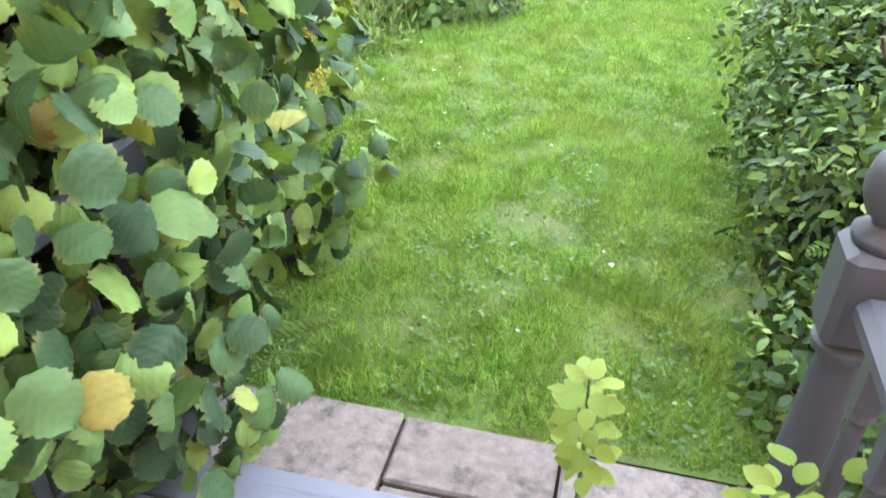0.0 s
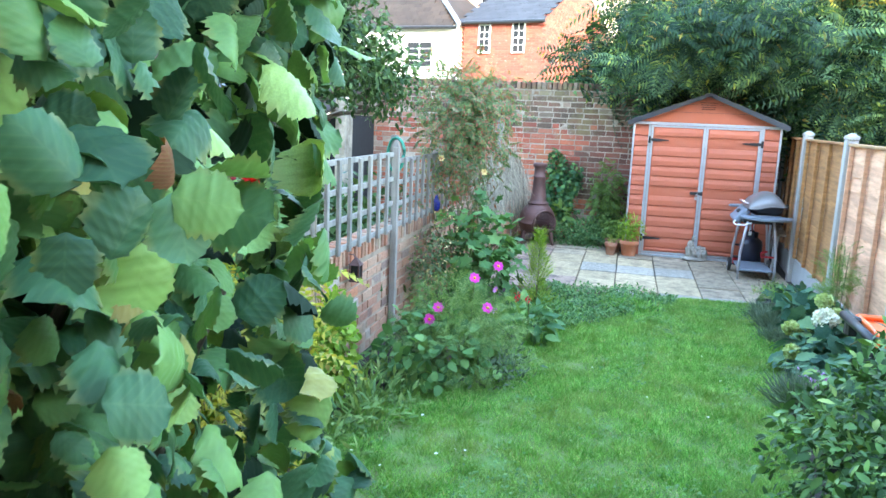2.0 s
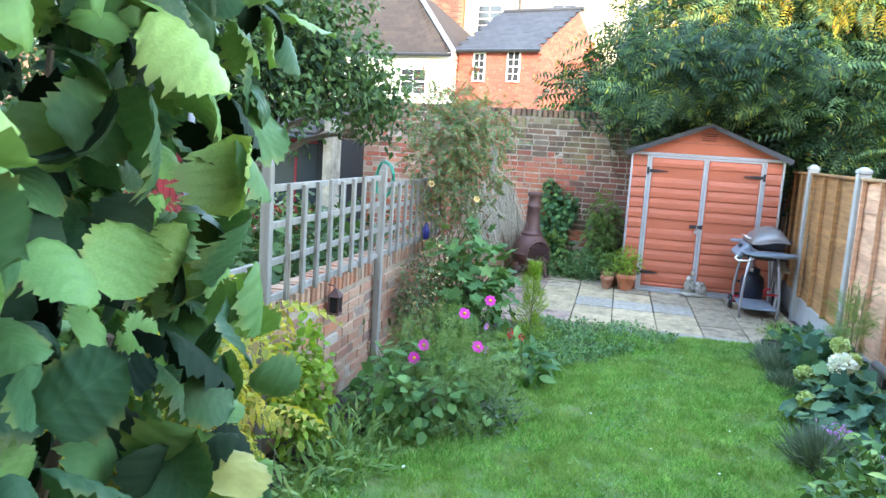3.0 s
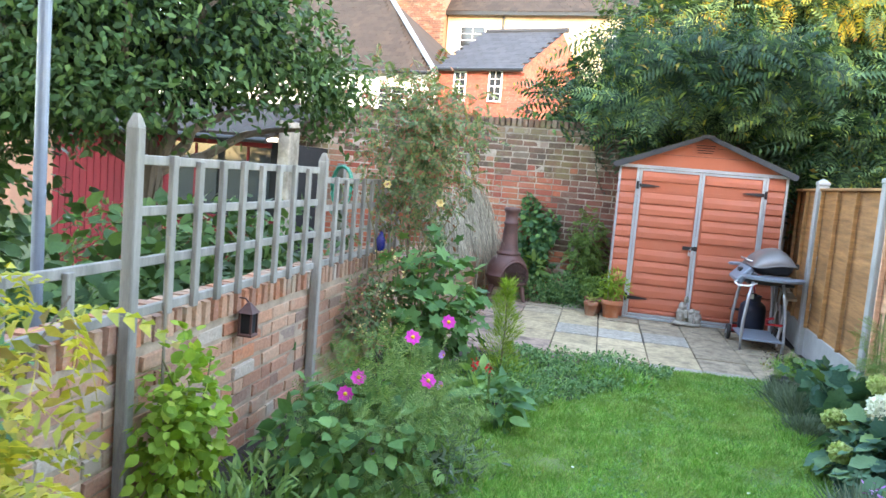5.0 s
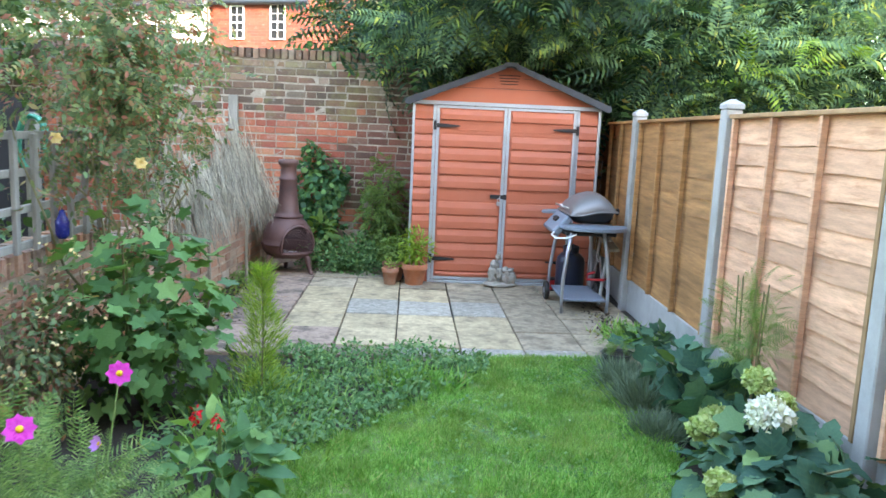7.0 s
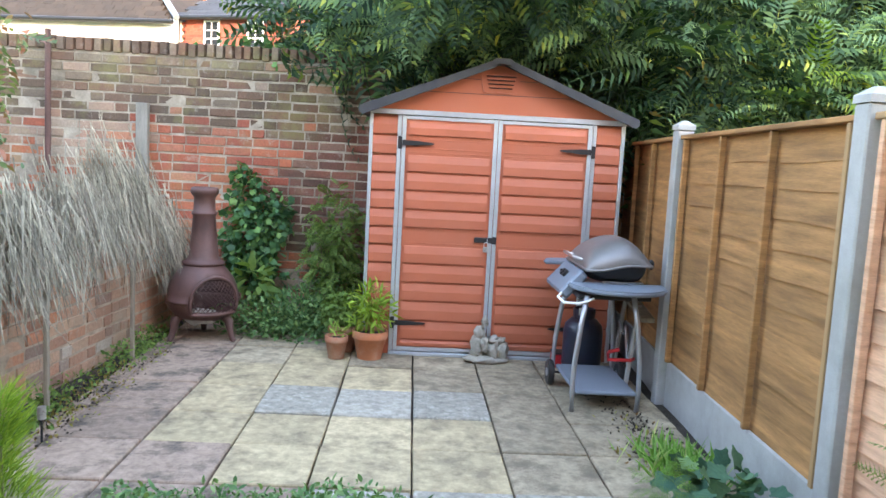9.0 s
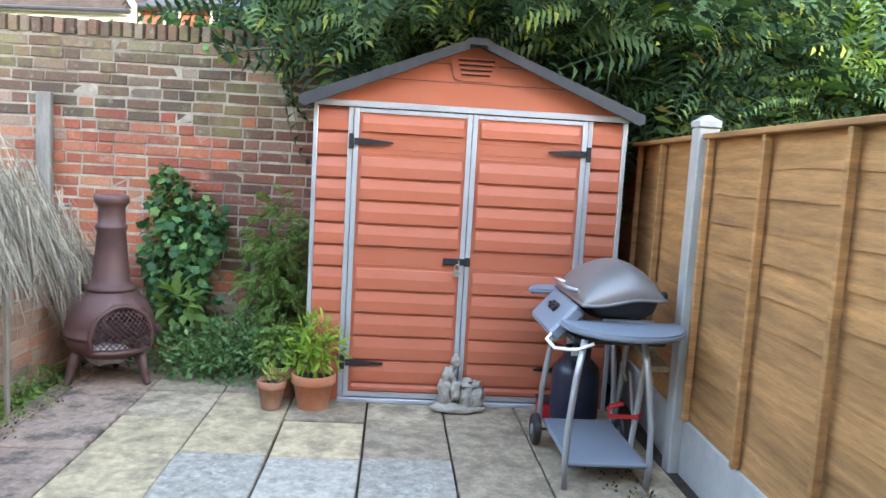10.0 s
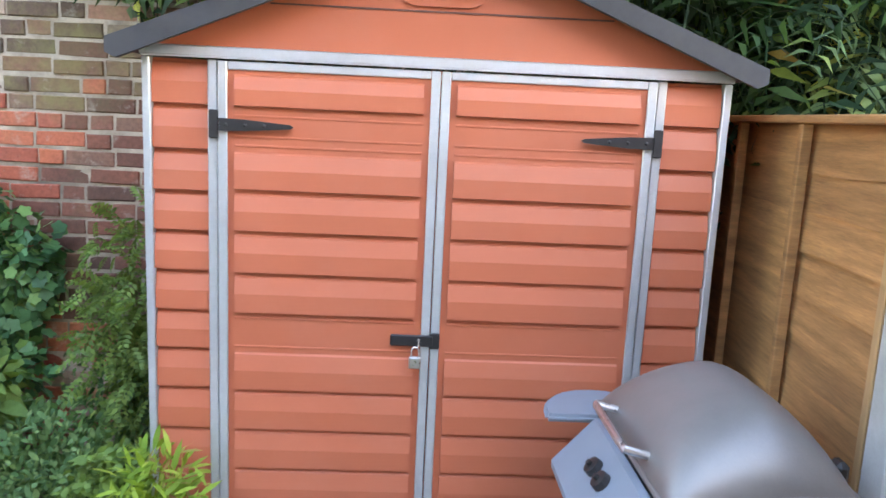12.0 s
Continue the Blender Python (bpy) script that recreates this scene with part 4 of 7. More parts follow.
LAPS = [1.778, 1.635, 1.493, 1.36, 1.23, 1.098, 0.964, 0.832, 0.695, 0.55, 0.41, 0.267, 0.13, 0.0]
COURSES = [(lo, hi - 0.002) for hi, lo in zip(LAPS, LAPS[1:])]
bm = boxed((0.02, 0.02, 0.0), (1.85, 0.93, 1.778))
part("body", bm, M["shed"], SHED)
part("side_cladding", cladding(0.022, 0.2, COURSES, 0.019), M["shed"], SHED, "narrow lapped red panel beside the doors")
part("side_cladding", cladding(1.66, 1.845, COURSES, 0.019), M["shed"], SHED, "narrow lapped red panel beside the doors")
for _sx, _turn in ((0.02, -90), (1.85, 90)):
    bm = cladding(0.03, 0.92, COURSES)
    if _turn < 0:
        bmesh.ops.transform(bm, matrix=Matrix.Translation((0.019, 0.95, 0)) @ pose(0, 0, 0, 0, 0, -90), verts=bm.verts[:])
    else:
        bmesh.ops.transform(bm, matrix=Matrix.Translation((1.851, 0, 0)) @ pose(0, 0, 0, 0, 0, 90), verts=bm.verts[:])
    part("flank_cladding", bm, M["shed"], SHED)
for _x in (-0.004, 1.847):
    part("corner_strip", boxed((_x, -0.012, 0.0), (_x + 0.025, 0.03, 1.78), 0.003), M["shed_metal"], SHED, "grey metal corner strip")
part("lintel", boxed((-0.008, -0.022, 1.786), (1.876, 0.025, 1.818), 0.004), M["shed_metal"], SHED, "grey metal lintel strip")
part("lintel_lip", boxed((0.0, -0.03, 1.781), (1.87, -0.0225, 1.789), 0.002), M["shed_metal"], SHED)
part("sill", boxed((0.2, -0.03, 0.0), (1.66, 0.018, 0.028), 0.004), M["shed_metal"], SHED, "grey metal threshold")
for _x in (0.2, 1.628):
    part("door_jamb", boxed((_x, -0.014, 0.03), (_x + 0.031, 0.019, 1.779), 0.004), M["shed_metal"], SHED, "grey metal door jamb")


def shed_door(x0, x1):
    d = part("door", boxed((x0, -0.012, 0.04), (x1, 0.017, 1.773), 0.003), M["shed"], SHED, "lapped red plastic door in a grey metal frame")
    e = 0.029
    part("frame_strip", boxed((x0, -0.023, 0.036), (x0 + e, -0.0125, 1.776), 0.003), M["shed_metal"], d)
    part("frame_strip", boxed((x1 - e, -0.023, 0.036), (x1, -0.0125, 1.776), 0.003), M["shed_metal"], d)
    part("frame_strip", boxed((x0 + e + 0.001, -0.021, 1.75), (x1 - e - 0.001, -0.0125, 1.776), 0.003), M["shed_metal"], d)
    part("frame_strip", boxed((x0 + e + 0.001, -0.021, 0.036), (x1 - e - 0.001, -0.0125, 0.068), 0.003), M["shed_metal"], d)
    a, b = x0 + e + 0.022, x1 - e - 0.022
    edges = [1.505, 1.372, 1.238, 1.1, 0.965]
    lower = [0.84, 0.7, 0.56, 0.42, 0.272, 0.13]
    rows = [(1.635, 1.742)] + [(lo, hi - 0.004) for hi, lo in zip(edges, edges[1:])] + [(lo, hi - 0.004) for hi, lo in zip(lower, lower[1:])] + [(0.074, 0.126)]
    part("door_cladding", cladding(a, b, rows, -0.0125, 0.017), M["shed"], d)
    for zz in (1.61, 1.545, 1.516, 0.95, 0.852):
        part("door_rib", boxed((a, -0.0155, zz - 0.004), (b, -0.0126, zz + 0.003), 0.001), M["shed"], d)
    return d


shed_door(0.234, 0.931)
shed_door(0.935, 1.625)


def hinge(x, z, way):
    h = part("hinge", boxed((x - 0.015, -0.031, z - 0.045), (x + 0.015, -0.0235, z + 0.045), 0.003), M["black_iron"], SHED, "black iron strap hinge")
    bm = prism([(x + way * 0.018, z - 0.02), (x + way * 0.1, z - 0.018), (x + way * 0.24, z - 0.007), (x + way * 0.252, z), (x + way * 0.24, z + 0.007), (x + way * 0.1, z + 0.018), (x + way * 0.018, z + 0.02)], 0.005)
    bmesh.ops.translate(bm, verts=bm.verts[:], vec=(0, -0.036, 0))
    part("strap", bm, M["black_iron"], h)
    for k in range(3):
        bm = bmesh.new()
        lathe(bm, [(0.006, 0), (0.006, 0.003), (0.002, 0.005)], 8, Matrix.Translation((x + way * (0.04 + 0.06 * k), -0.036, z)) @ pose(0, 0, 0, 90))
        part("bolt_head", bm, M["black_iron"], h)


for _z in (1.58, 0.25):
    hinge(0.222, _z, 1)
    hinge(1.64, _z, -1)
_hs = part("hasp", boxed((0.8, -0.034, 0.875), (0.945, -0.0235, 0.915), 0.01), M["black_iron"], SHED, "black steel hasp")
part("staple_plate", boxed((0.93, -0.032, 0.868), (0.965, -0.0236, 0.922), 0.003), M["black_iron"], _hs)
part("staple", rod([(0.895, -0.034, 0.9), (0.895, -0.055, 0.905), (0.895, -0.055, 0.885), (0.895, -0.034, 0.88)], 0.004, 6), M["steel"], _hs)
PAD = thing("padlock", (0.5 + 0.885, 11.0 - 0.062, 0.83), "small silver and brass padlock on the shed hasp", "padlock")
part("body", boxed((-0.02, -0.009, 0.0), (0.02, 0.009, 0.04), 0.004), M["steel"], PAD)
part("shackle", rod([(-0.012, 0, 0.04), (-0.012, 0, 0.062), (-0.006, 0, 0.072), (0.006, 0, 0.072), (0.012, 0, 0.062), (0.012, 0, 0.04)], 0.003, 6), M["steel"], PAD)
# gable, vent, roof
MID, RIDGE, EAVE, HALF = 0.932, 2.185, 1.806, 1.0
bm = prism([(0.0, 1.82), (1.865, 1.82), (1.865, 1.824), (MID + 0.05, 2.165), (MID - 0.05, 2.165), (0.0, 1.824)], 0.03)
part("gable", bm, M["shed"], SHED, "plain red gable panel")
for _z, _h in ((1.957, 0.54), (2.062, 0.27)):
    part("gable_seam", boxed((MID - _h, -0.004, _z - 0.002), (MID + _h, -0.0005, _z + 0.003)), M["rust_iron"], SHED)
_vt = part("vent", prism([(MID - 0.1, 1.972), (MID + 0.09, 1.972), (MID + 0.115, 1.985), (MID + 0.15, 2.12), (MID - 0.155, 2.12), (MID - 0.125, 1.985)], 0.011), M["shed"], SHED, "slotted red plastic vent")
_vt.location = (0, -0.0115, 0)
# Near-black strips on the vent face paint the shade of its slots.
for _k in range(4):
    _z = 2.0 + _k * 0.028
    _h = 0.085 + 0.008 * _k
    part("slot", boxed((MID - _h, -0.014, _z), (MID + _h, -0.0117, _z + 0.008), 0.001), M["dark"], _vt)
    part("louvre", boxed((MID - _h, -0.0195, _z + 0.009), (MID + _h, -0.0117, _z + 0.016), 0.002), M["shed"], _vt)
for _s in (-1, 1):
    _eave = (MID + _s * HALF, EAVE)
    _o = [(MID, RIDGE + 0.015), (MID, RIDGE - 0.012), (_eave[0], EAVE - 0.012), (_eave[0], EAVE + 0.015)]
    bm = prism(_o, 1.05)
    _rp = part("roof_panel", bm, M["shed_roof"], SHED, "dark grey ribbed roof sheet")
    _rp.location = (0, -0.08, 0)
    bm = prism([(MID + _s * 0.05, RIDGE + 0.012), (MID + _s * 0.05, RIDGE - 0.04), (_eave[0] - _s * 0.02, EAVE - 0.04), (_eave[0] + _s * 0.012, EAVE - 0.026), (_eave[0] + _s * 0.012, EAVE + 0.02)], 0.022)
    _ft = part("barge_trim", bm, M["shed_roof"], SHED, "dark grey barge trim")
    _ft.location = (0, -0.1035, 0)
    for _k in range(6):
        _f = (_k + 0.5) / 6
        _x, _z = MID + _s * HALF * _f, RIDGE + 0.017 - (RIDGE - EAVE) * _f
        part("roof_rib", boxed((_x - 0.012, -0.07, _z - 0.004), (_x + 0.012, 0.96, _z + 0.016), 0.004), M["shed_roof"], SHED)
_cp = part("ridge_cap", prism([(MID - 0.07, 2.15), (MID - 0.045, 2.168), (MID + 0.045, 2.168), (MID + 0.07, 2.15), (MID + 0.075, 2.19), (MID + 0.05, 2.207), (MID - 0.05, 2.207), (MID - 0.075, 2.19)], 1.08), M["shed_roof"], SHED, "flat-topped dark grey ridge cap")
_cp.location = (0, -0.11, 0)

# ---- chimenea ----
CH = thing("chimenea", (-0.75, 11.26, 0.022), "brown cast-iron chimenea with mesh mouth and three legs", "chimenea", turn=38)
CH.scale = (1.12, 1.12, 1.0)
prof = [(0.03, 0.14), (0.12, 0.15), (0.19, 0.19), (0.225, 0.24), (0.238, 0.285), (0.238, 0.3), (0.246, 0.303), (0.246, 0.318), (0.238, 0.322), (0.235, 0.37), (0.22, 0.43), (0.195, 0.49), (0.16, 0.54), (0.128, 0.575), (0.118, 0.59)]
bm = bmesh.new()
lathe(bm, prof, 48, None, False)
_cut = []
for _fc in bm.faces:
    c = _fc.calc_center_median()
    a = math.atan2(c.x, -c.y)
    if c.y < 0 and 0.23 < c.z < 0.5 and (a / 0.72) ** 2 + (max(0, c.z - 0.33) / 0.165) ** 2 < 1:
        _cut.append(_fc)
bmesh.ops.delete(bm, geom=_cut, context="FACES")
_body = part("body", bm, M["rust_iron"], CH, "", True)
_so = _body.modifiers.new("thickness", "SOLIDIFY")
_so.thickness, _so.offset = 0.01, -1
bm = bmesh.new()
lathe(bm, [(0.128, 0.575), (0.14, 0.585), (0.14, 0.6), (0.115, 0.612), (0.1, 0.64), (0.085, 0.8), (0.075, 0.95), (0.084, 0.965), (0.084, 0.98), (0.073, 0.99), (0.07, 1.09), (0.082, 1.11), (0.092, 1.125), (0.092, 1.155), (0.084, 1.168), (0.07, 1.17), (0.06, 1.1)], 36, None, False)
part("chimney", bm, M["rust_iron"], CH, "", True)


def on_belly(a, z):
    rr = np.interp(z, [q[1] for q in prof], [q[0] for q in prof]) + 0.006
    return (rr * math.sin(a), -rr * math.cos(a), z)


_arch = [on_belly(0.74 * math.cos(s), 0.33 + 0.175 * math.sin(s)) for s in np.linspace(0, math.pi, 22)]
_arch = [on_belly(0.74, 0.225), on_belly(0.74, 0.27)] + _arch + [on_belly(-0.74, 0.27), on_belly(-0.74, 0.225)]
part("mouth_rim", rod(_arch, 0.013, 8), M["rust_iron"], CH, "", True)
_lip = [on_belly(a, 0.225) for a in np.linspace(-0.76, 0.76, 12)]
part("mouth_lip", rod(_lip, 0.017, 8), M["rust_iron"], CH, "", True)
bm = bmesh.new()
for _k in range(-11, 12):
    for _sgn in (-1, 1):
        pts = []
        for s in np.linspace(0, 1, 14):
            z = 0.24 + 0.265 * s
            a = _k * 0.13 + _sgn * (s - 0.5) * 0.95
            if abs(a) < 0.72 and (a / 0.72) ** 2 + (max(0, z - 0.33) / 0.172) ** 2 < 1:
                q = Vector(on_belly(a, z))
                pts.append(q * 0.985)
        if len(pts) > 1:
            tube(bm, pts, 0.0022, 4)
part("spark_mesh", bm, M["rust_iron"], CH, "fine diamond wire mesh")
for _k in range(3):
    _a = radians(-90 + 35 + 120 * _k)
    ca, sa = math.cos(_a), math.sin(_a)
    part("leg", rod([(0.15 * ca, 0.15 * sa, 0.2), (0.2 * ca, 0.2 * sa, 0.16), (0.215 * ca, 0.215 * sa, 0.08), (0.235 * ca, 0.235 * sa, 0.012), (0.25 * ca, 0.25 * sa, 0.004)], [0.035, 0.032, 0.024, 0.02, 0.018], 10), M["rust_iron"], CH, "", True)
for _s in (-1, 1):
    part("lug", boxed((_s * 0.24 - 0.012, -0.02, 0.285), (_s * 0.24 + 0.025 * _s + 0.012, 0.02, 0.335), 0.006), M["rust_iron"], CH)
_a = thing("ash_heap", (-0.75, 11.2, 0.2), "pale wood ash lying in the chimenea bowl", "ash")
bm = bmesh.new()
bmesh.ops.create_icosphere(bm, subdivisions=3, radius=1.0, matrix=Matrix.Diagonal((0.13, 0.12, 0.06, 1)))
for v in bm.verts:
    v.co += Vector((0, 0, 0.03)) * noise.noise(v.co * 18)
part("heap", bm, M["ash"], _a, "", True)

# ---- barbecue: its front looks along -x, its long side runs along y ----
BQ = thing("gas_barbecue", (2.06, 10.2, 0.022), "grey gas barbecue on a wheeled stand, lid closed", "barbecue")


def edge_rise(u):
    """The lid's edge climbs from front to back, then levels."""
    u = min(1.0, max(0.0, (u - 0.15) / 0.55))
    return u * u * (3 - 2 * u)


def dome(length, width, height, n=28, rows=10, arch=0.0, power=0.36):
    bm = bmesh.new()
    rings = []
    for i in range(rows + 1):
        f = i / rows
        e = math.cos(f * math.pi / 2) ** power if f < 1 else 0.0
        z = height * math.sin(f * math.pi / 2) ** 0.9
        ring = []
        for k in range(n):
            a = 2 * math.pi * k / n
            ca, sa = math.cos(a), math.sin(a)
            x = math.copysign(abs(ca) ** 0.5, ca) * width / 2
            y = math.copysign(abs(sa) ** 0.55, sa) * length / 2
            lift = arch * edge_rise(x / width + 0.5) * (1 - f)
            ring.append(bm.verts.new((x * max(e, 0.02), y * max(e ** 0.8, 0.02), z + lift)))
        rings.append(ring)
    for a, b in zip(rings, rings[1:]):
        for k in range(n):
            bm.faces.new((a[k], a[(k + 1) % n], b[(k + 1) % n], b[k]))
    bm.faces.new(rings[-1])
    bm.faces.new(rings[0][::-1])
    return bm


LID_L, LID_W = 0.62, 0.41


def lid_point(u, v):
    """The lid's shell: u from its front edge to its back, v from one end to the other (-1 to 1)."""
    edge = 0.038 * edge_rise(u)
    full = max(0.0, 1 - abs(v) ** 3.2) ** 0.5
    return (0.065 + LID_W * (u - 0.5), 0.1 + v * LID_L / 2, 0.835 + edge + 0.165 * max(0.0, 1 - abs(2 * u ** 0.9 - 1) ** 2.4) ** 0.62 * full)


bm = bmesh.new()
_vv = [math.sin(math.pi / 2 * k / 14) for k in range(-14, 15)]
_g = [[bm.verts.new(lid_point(0.5 - 0.5 * math.cos(math.pi * a / 22), v)) for v in _vv] for a in range(23)]
for _a, _b in zip(_g, _g[1:]):
    for _k in range(28):
        bm.faces.new((_a[_k], _b[_k], _b[_k + 1], _a[_k + 1]))
_lid = part("lid", bm, M["bbq_lid"], BQ, "arched grey cast lid, faintly rusty at the front", True)
part("lid_handle", rod([(-0.13, -0.03, 0.88), (-0.19, -0.03, 0.895), (-0.195, 0.0, 0.9), (-0.195, 0.22, 0.9), (-0.19, 0.25, 0.895), (-0.13, 0.25, 0.88)], 0.01, 8), M["steel"], _lid, "chrome lid handle")
_rim = [lid_point(0.0, 1.0 - 0.1 * k) for k in range(20)] + [lid_point(k / 16, -1.0) for k in range(17)] + [lid_point(1.0, -1.0 + 0.1 * k) for k in range(1, 20)] + [lid_point(1 - k / 16, 1.0) for k in range(17)]
part("lid_rim", rod(_rim, 0.009, 6), M["bbq_lid"], _lid, "", True)
part("hinge_lug", boxed((0.285, -0.09, 0.84), (0.32, -0.04, 0.9), 0.012), M["bbq_black"], _lid)
part("hinge_lug", boxed((0.285, 0.24, 0.84), (0.32, 0.29, 0.9), 0.012), M["bbq_black"], _lid)
bm = dome(0.56, 0.41, 0.17, arch=0.0)
bmesh.ops.transform(bm, matrix=Matrix.Translation((0.08, 0.1, 0.9)) @ Matrix.Diagonal((1, 1, -0.9, 1)), verts=bm.verts[:])
bmesh.ops.reverse_faces(bm, faces=bm.faces[:])
part("cook_box", bm, M["bbq_black"], BQ, "black cooking box under the lid", True)


def half_table(y_in, y_out, z, x0, x1, thick=0.032):
    """A side table with a rounded outer end."""
    out = []
    mid, hw = (x0 + x1) / 2, (x1 - x0) / 2
    for k in range(17):
        a = math.pi * k / 16
        out.append((mid + hw * math.cos(a), y_in + (y_out - y_in) * math.sin(a) ** 0.8))
    bm = prism(out, thick, "z")
    bmesh.ops.translate(bm, verts=bm.verts[:], vec=(0, 0, z))
    bmesh.ops.bevel(bm, geom=[e for e in bm.edges if e.calc_face_angle(0) > 0.9], offset=0.01, segments=2, affect="EDGES")
    return bm


part("side_table", half_table(-0.12, -0.48, 0.72, -0.24, 0.37), M["bbq_blue"], BQ, "slate-blue rounded plastic side table")
part("side_shelf", half_table(0.36, 0.58, 0.79, -0.3, 0.05, 0.025), M["bbq_blue"], BQ, "slate-blue far side shelf")
part("table_trim", boxed((-0.02, -0.15, 0.752), (0.24, -0.125, 0.762), 0.003), M["steel"], BQ)
_cp = part("control_panel", boxed((-0.035, -0.23, -0.1), (0.035, 0.27, 0.1), 0.015), M["bbq_blue"], BQ, "slanting slate-blue control panel")
_cp.matrix_basis = pose(-0.2, 0.07, 0.735, 0, 42, 0)
for _y in (-0.03, 0.045):
    bm = bmesh.new()
    lathe(bm, [(0.026, 0.0), (0.024, 0.018), (0.008, 0.02), (0.007, 0.03)], 18, Matrix.Translation((-0.036, _y, 0.02)) @ pose(0, 0, 0, 0, -90, 0))
    part("knob", bm, M["bbq_black"], _cp, "black control knob")
part("towel_rail", rod([(-0.26, -0.14, 0.69), (-0.3, -0.18, 0.66), (-0.285, -0.3, 0.645), (-0.2, -0.37, 0.655), (-0.12, -0.375, 0.69)], 0.008, 8), M["white_paint"], BQ, "white curved tool rail", True)
part("under_frame", boxed((-0.2, -0.3, 0.67), (0.25, 0.4, 0.7), 0.006), M["bbq_black"], BQ)
for _lx, _ly, _bow in ((-0.215, -0.4, -0.03), (0.19, -0.36, 0.02), (-0.215, 0.24, -0.03), (0.19, 0.26, 0.02)):
    _base = 0.06 if _ly > 0 else 0.0
    part("leg", rod([(_lx * 0.72, _ly * 0.86, 0.7), (_lx * 0.88, _ly * 0.93, 0.52), (_lx, _ly * 0.98, 0.3), (_lx * 1.02, _ly, 0.12), (_lx * 1.0, _ly, _base)], 0.016, 10), M["bbq_leg"], BQ, "curved silver-grey tubular leg", True)
part("bottom_shelf", boxed((-0.2, -0.38, 0.1), (0.18, 0.24, 0.125), 0.008), M["bbq_blue"], BQ, "flat slate-blue bottom shelf")
for _x in (-0.25, 0.225):
    bm = bmesh.new()
    lathe(bm, [(0.03, -0.018), (0.075, -0.02), (0.085, -0.012), (0.085, 0.012), (0.075, 0.02), (0.03, 0.018)], 28, Matrix.Translation((_x, 0.17, 0.085)) @ pose(0, 0, 0, 0, 90, 0))
    _wh = part("wheel", bm, M["bbq_black"], BQ, "black plastic wheel")
    bm = bmesh.new()
    lathe(bm, [(0.028, -0.023), (0.028, 0.023)], 14, Matrix.Translation((_x, 0.17, 0.085)) @ pose(0, 0, 0, 0, 90, 0))
    part("hub", bm, M["bbq_leg"], _wh)
part("axle", rod([(-0.225, 0.17, 0.085), (0.2, 0.17, 0.085)], 0.008, 8), M["bbq_black"], BQ)

GB = thing("gas_bottle", (2.1, 10.72, 0.022), "dark blue gas bottle standing behind the barbecue", "gas bottle")
bm = bmesh.new()
lathe(bm, [(0.1, 0.0), (0.13, 0.01), (0.135, 0.04), (0.14, 0.06), (0.14, 0.3), (0.13, 0.35), (0.09, 0.39), (0.05, 0.405)], 28)
part("bottle", bm, M["gas_blue"], GB, "", True)
bm = bmesh.new()
lathe(bm, [(0.075, 0.385), (0.08, 0.46), (0.072, 0.465), (0.068, 0.4)], 20, None, False)
part("collar", bm, M["gas_blue"], GB)
bm = bmesh.new()
lathe(bm, [(0.018, 0.4), (0.018, 0.45), (0.03, 0.455), (0.03, 0.48)], 12)
part("valve", bm, M["bbq_black"], GB)
part("tag", boxed((-0.06, -0.095, 0.43), (-0.02, -0.085, 0.48), 0.002), M["white_paint"], GB)
part("gas_hose", rod([(0, 0, 0.48), (-0.02, -0.05, 0.56), (0.0, -0.15, 0.62), (0.02, -0.22, 0.66)], 0.009, 8), M["red_plastic"], GB, "orange-red gas hose", True)

_lad = thing("folded_trestle", (2.33, 10.35, 0.0), "old folded metal trestle leaning on the fence", "trestle")
for _y in (-0.16, 0.16):
    part("upright", rod([(-0.06, _y, 0.02), (0.0, _y, 0.62)], 0.016, 8), M["concrete"], _lad)
    part("cross_bar", rod([(-0.045, -0.16 if _y < 0 else 0.0, 0.3 + _y * 0.6), (-0.03, 0.0 if _y < 0 else 0.16, 0.45)], 0.01, 6), M["bbq_leg"], _lad)
part("top_board", boxed((-0.05, -0.26, 0.6), (0.04, 0.26, 0.63), 0.004, pose(0, 0, 0, 10, 0, 0)), M["bark_pale"], _lad, "weathered top boards")
_cl = thing("red_clamp", (2.24, 10.22, 0.26), "red plastic tool clamped beside the barbecue", "tool")
part("arm", rod([(-0.1, -0.06, 0.05), (-0.1, -0.06, 0.0), (0.05, -0.06, 0.0), (0.08, -0.02, 0.0)], 0.012, 8), M["red_plastic"], _cl)
part("grip", rod([(-0.1, -0.06, 0.05), (-0.03, -0.06, 0.07)], 0.013, 8), M["red_plastic"], _cl)
_rb = thing("red_box", (1.98, 10.84, 0.022), "small red plastic box by the shed", "box")
part("box", boxed((-0.07, -0.06, 0), (0.07, 0.06, 0.1), 0.01), M["red_plastic"], _rb)
part("lid", boxed((-0.075, -0.065, 0.1), (0.075, 0.065, 0.115), 0.006), M["bbq_black"], _rb)

# ---- stone statuette (kept as a plain shape) ----
bm = bmesh.new()
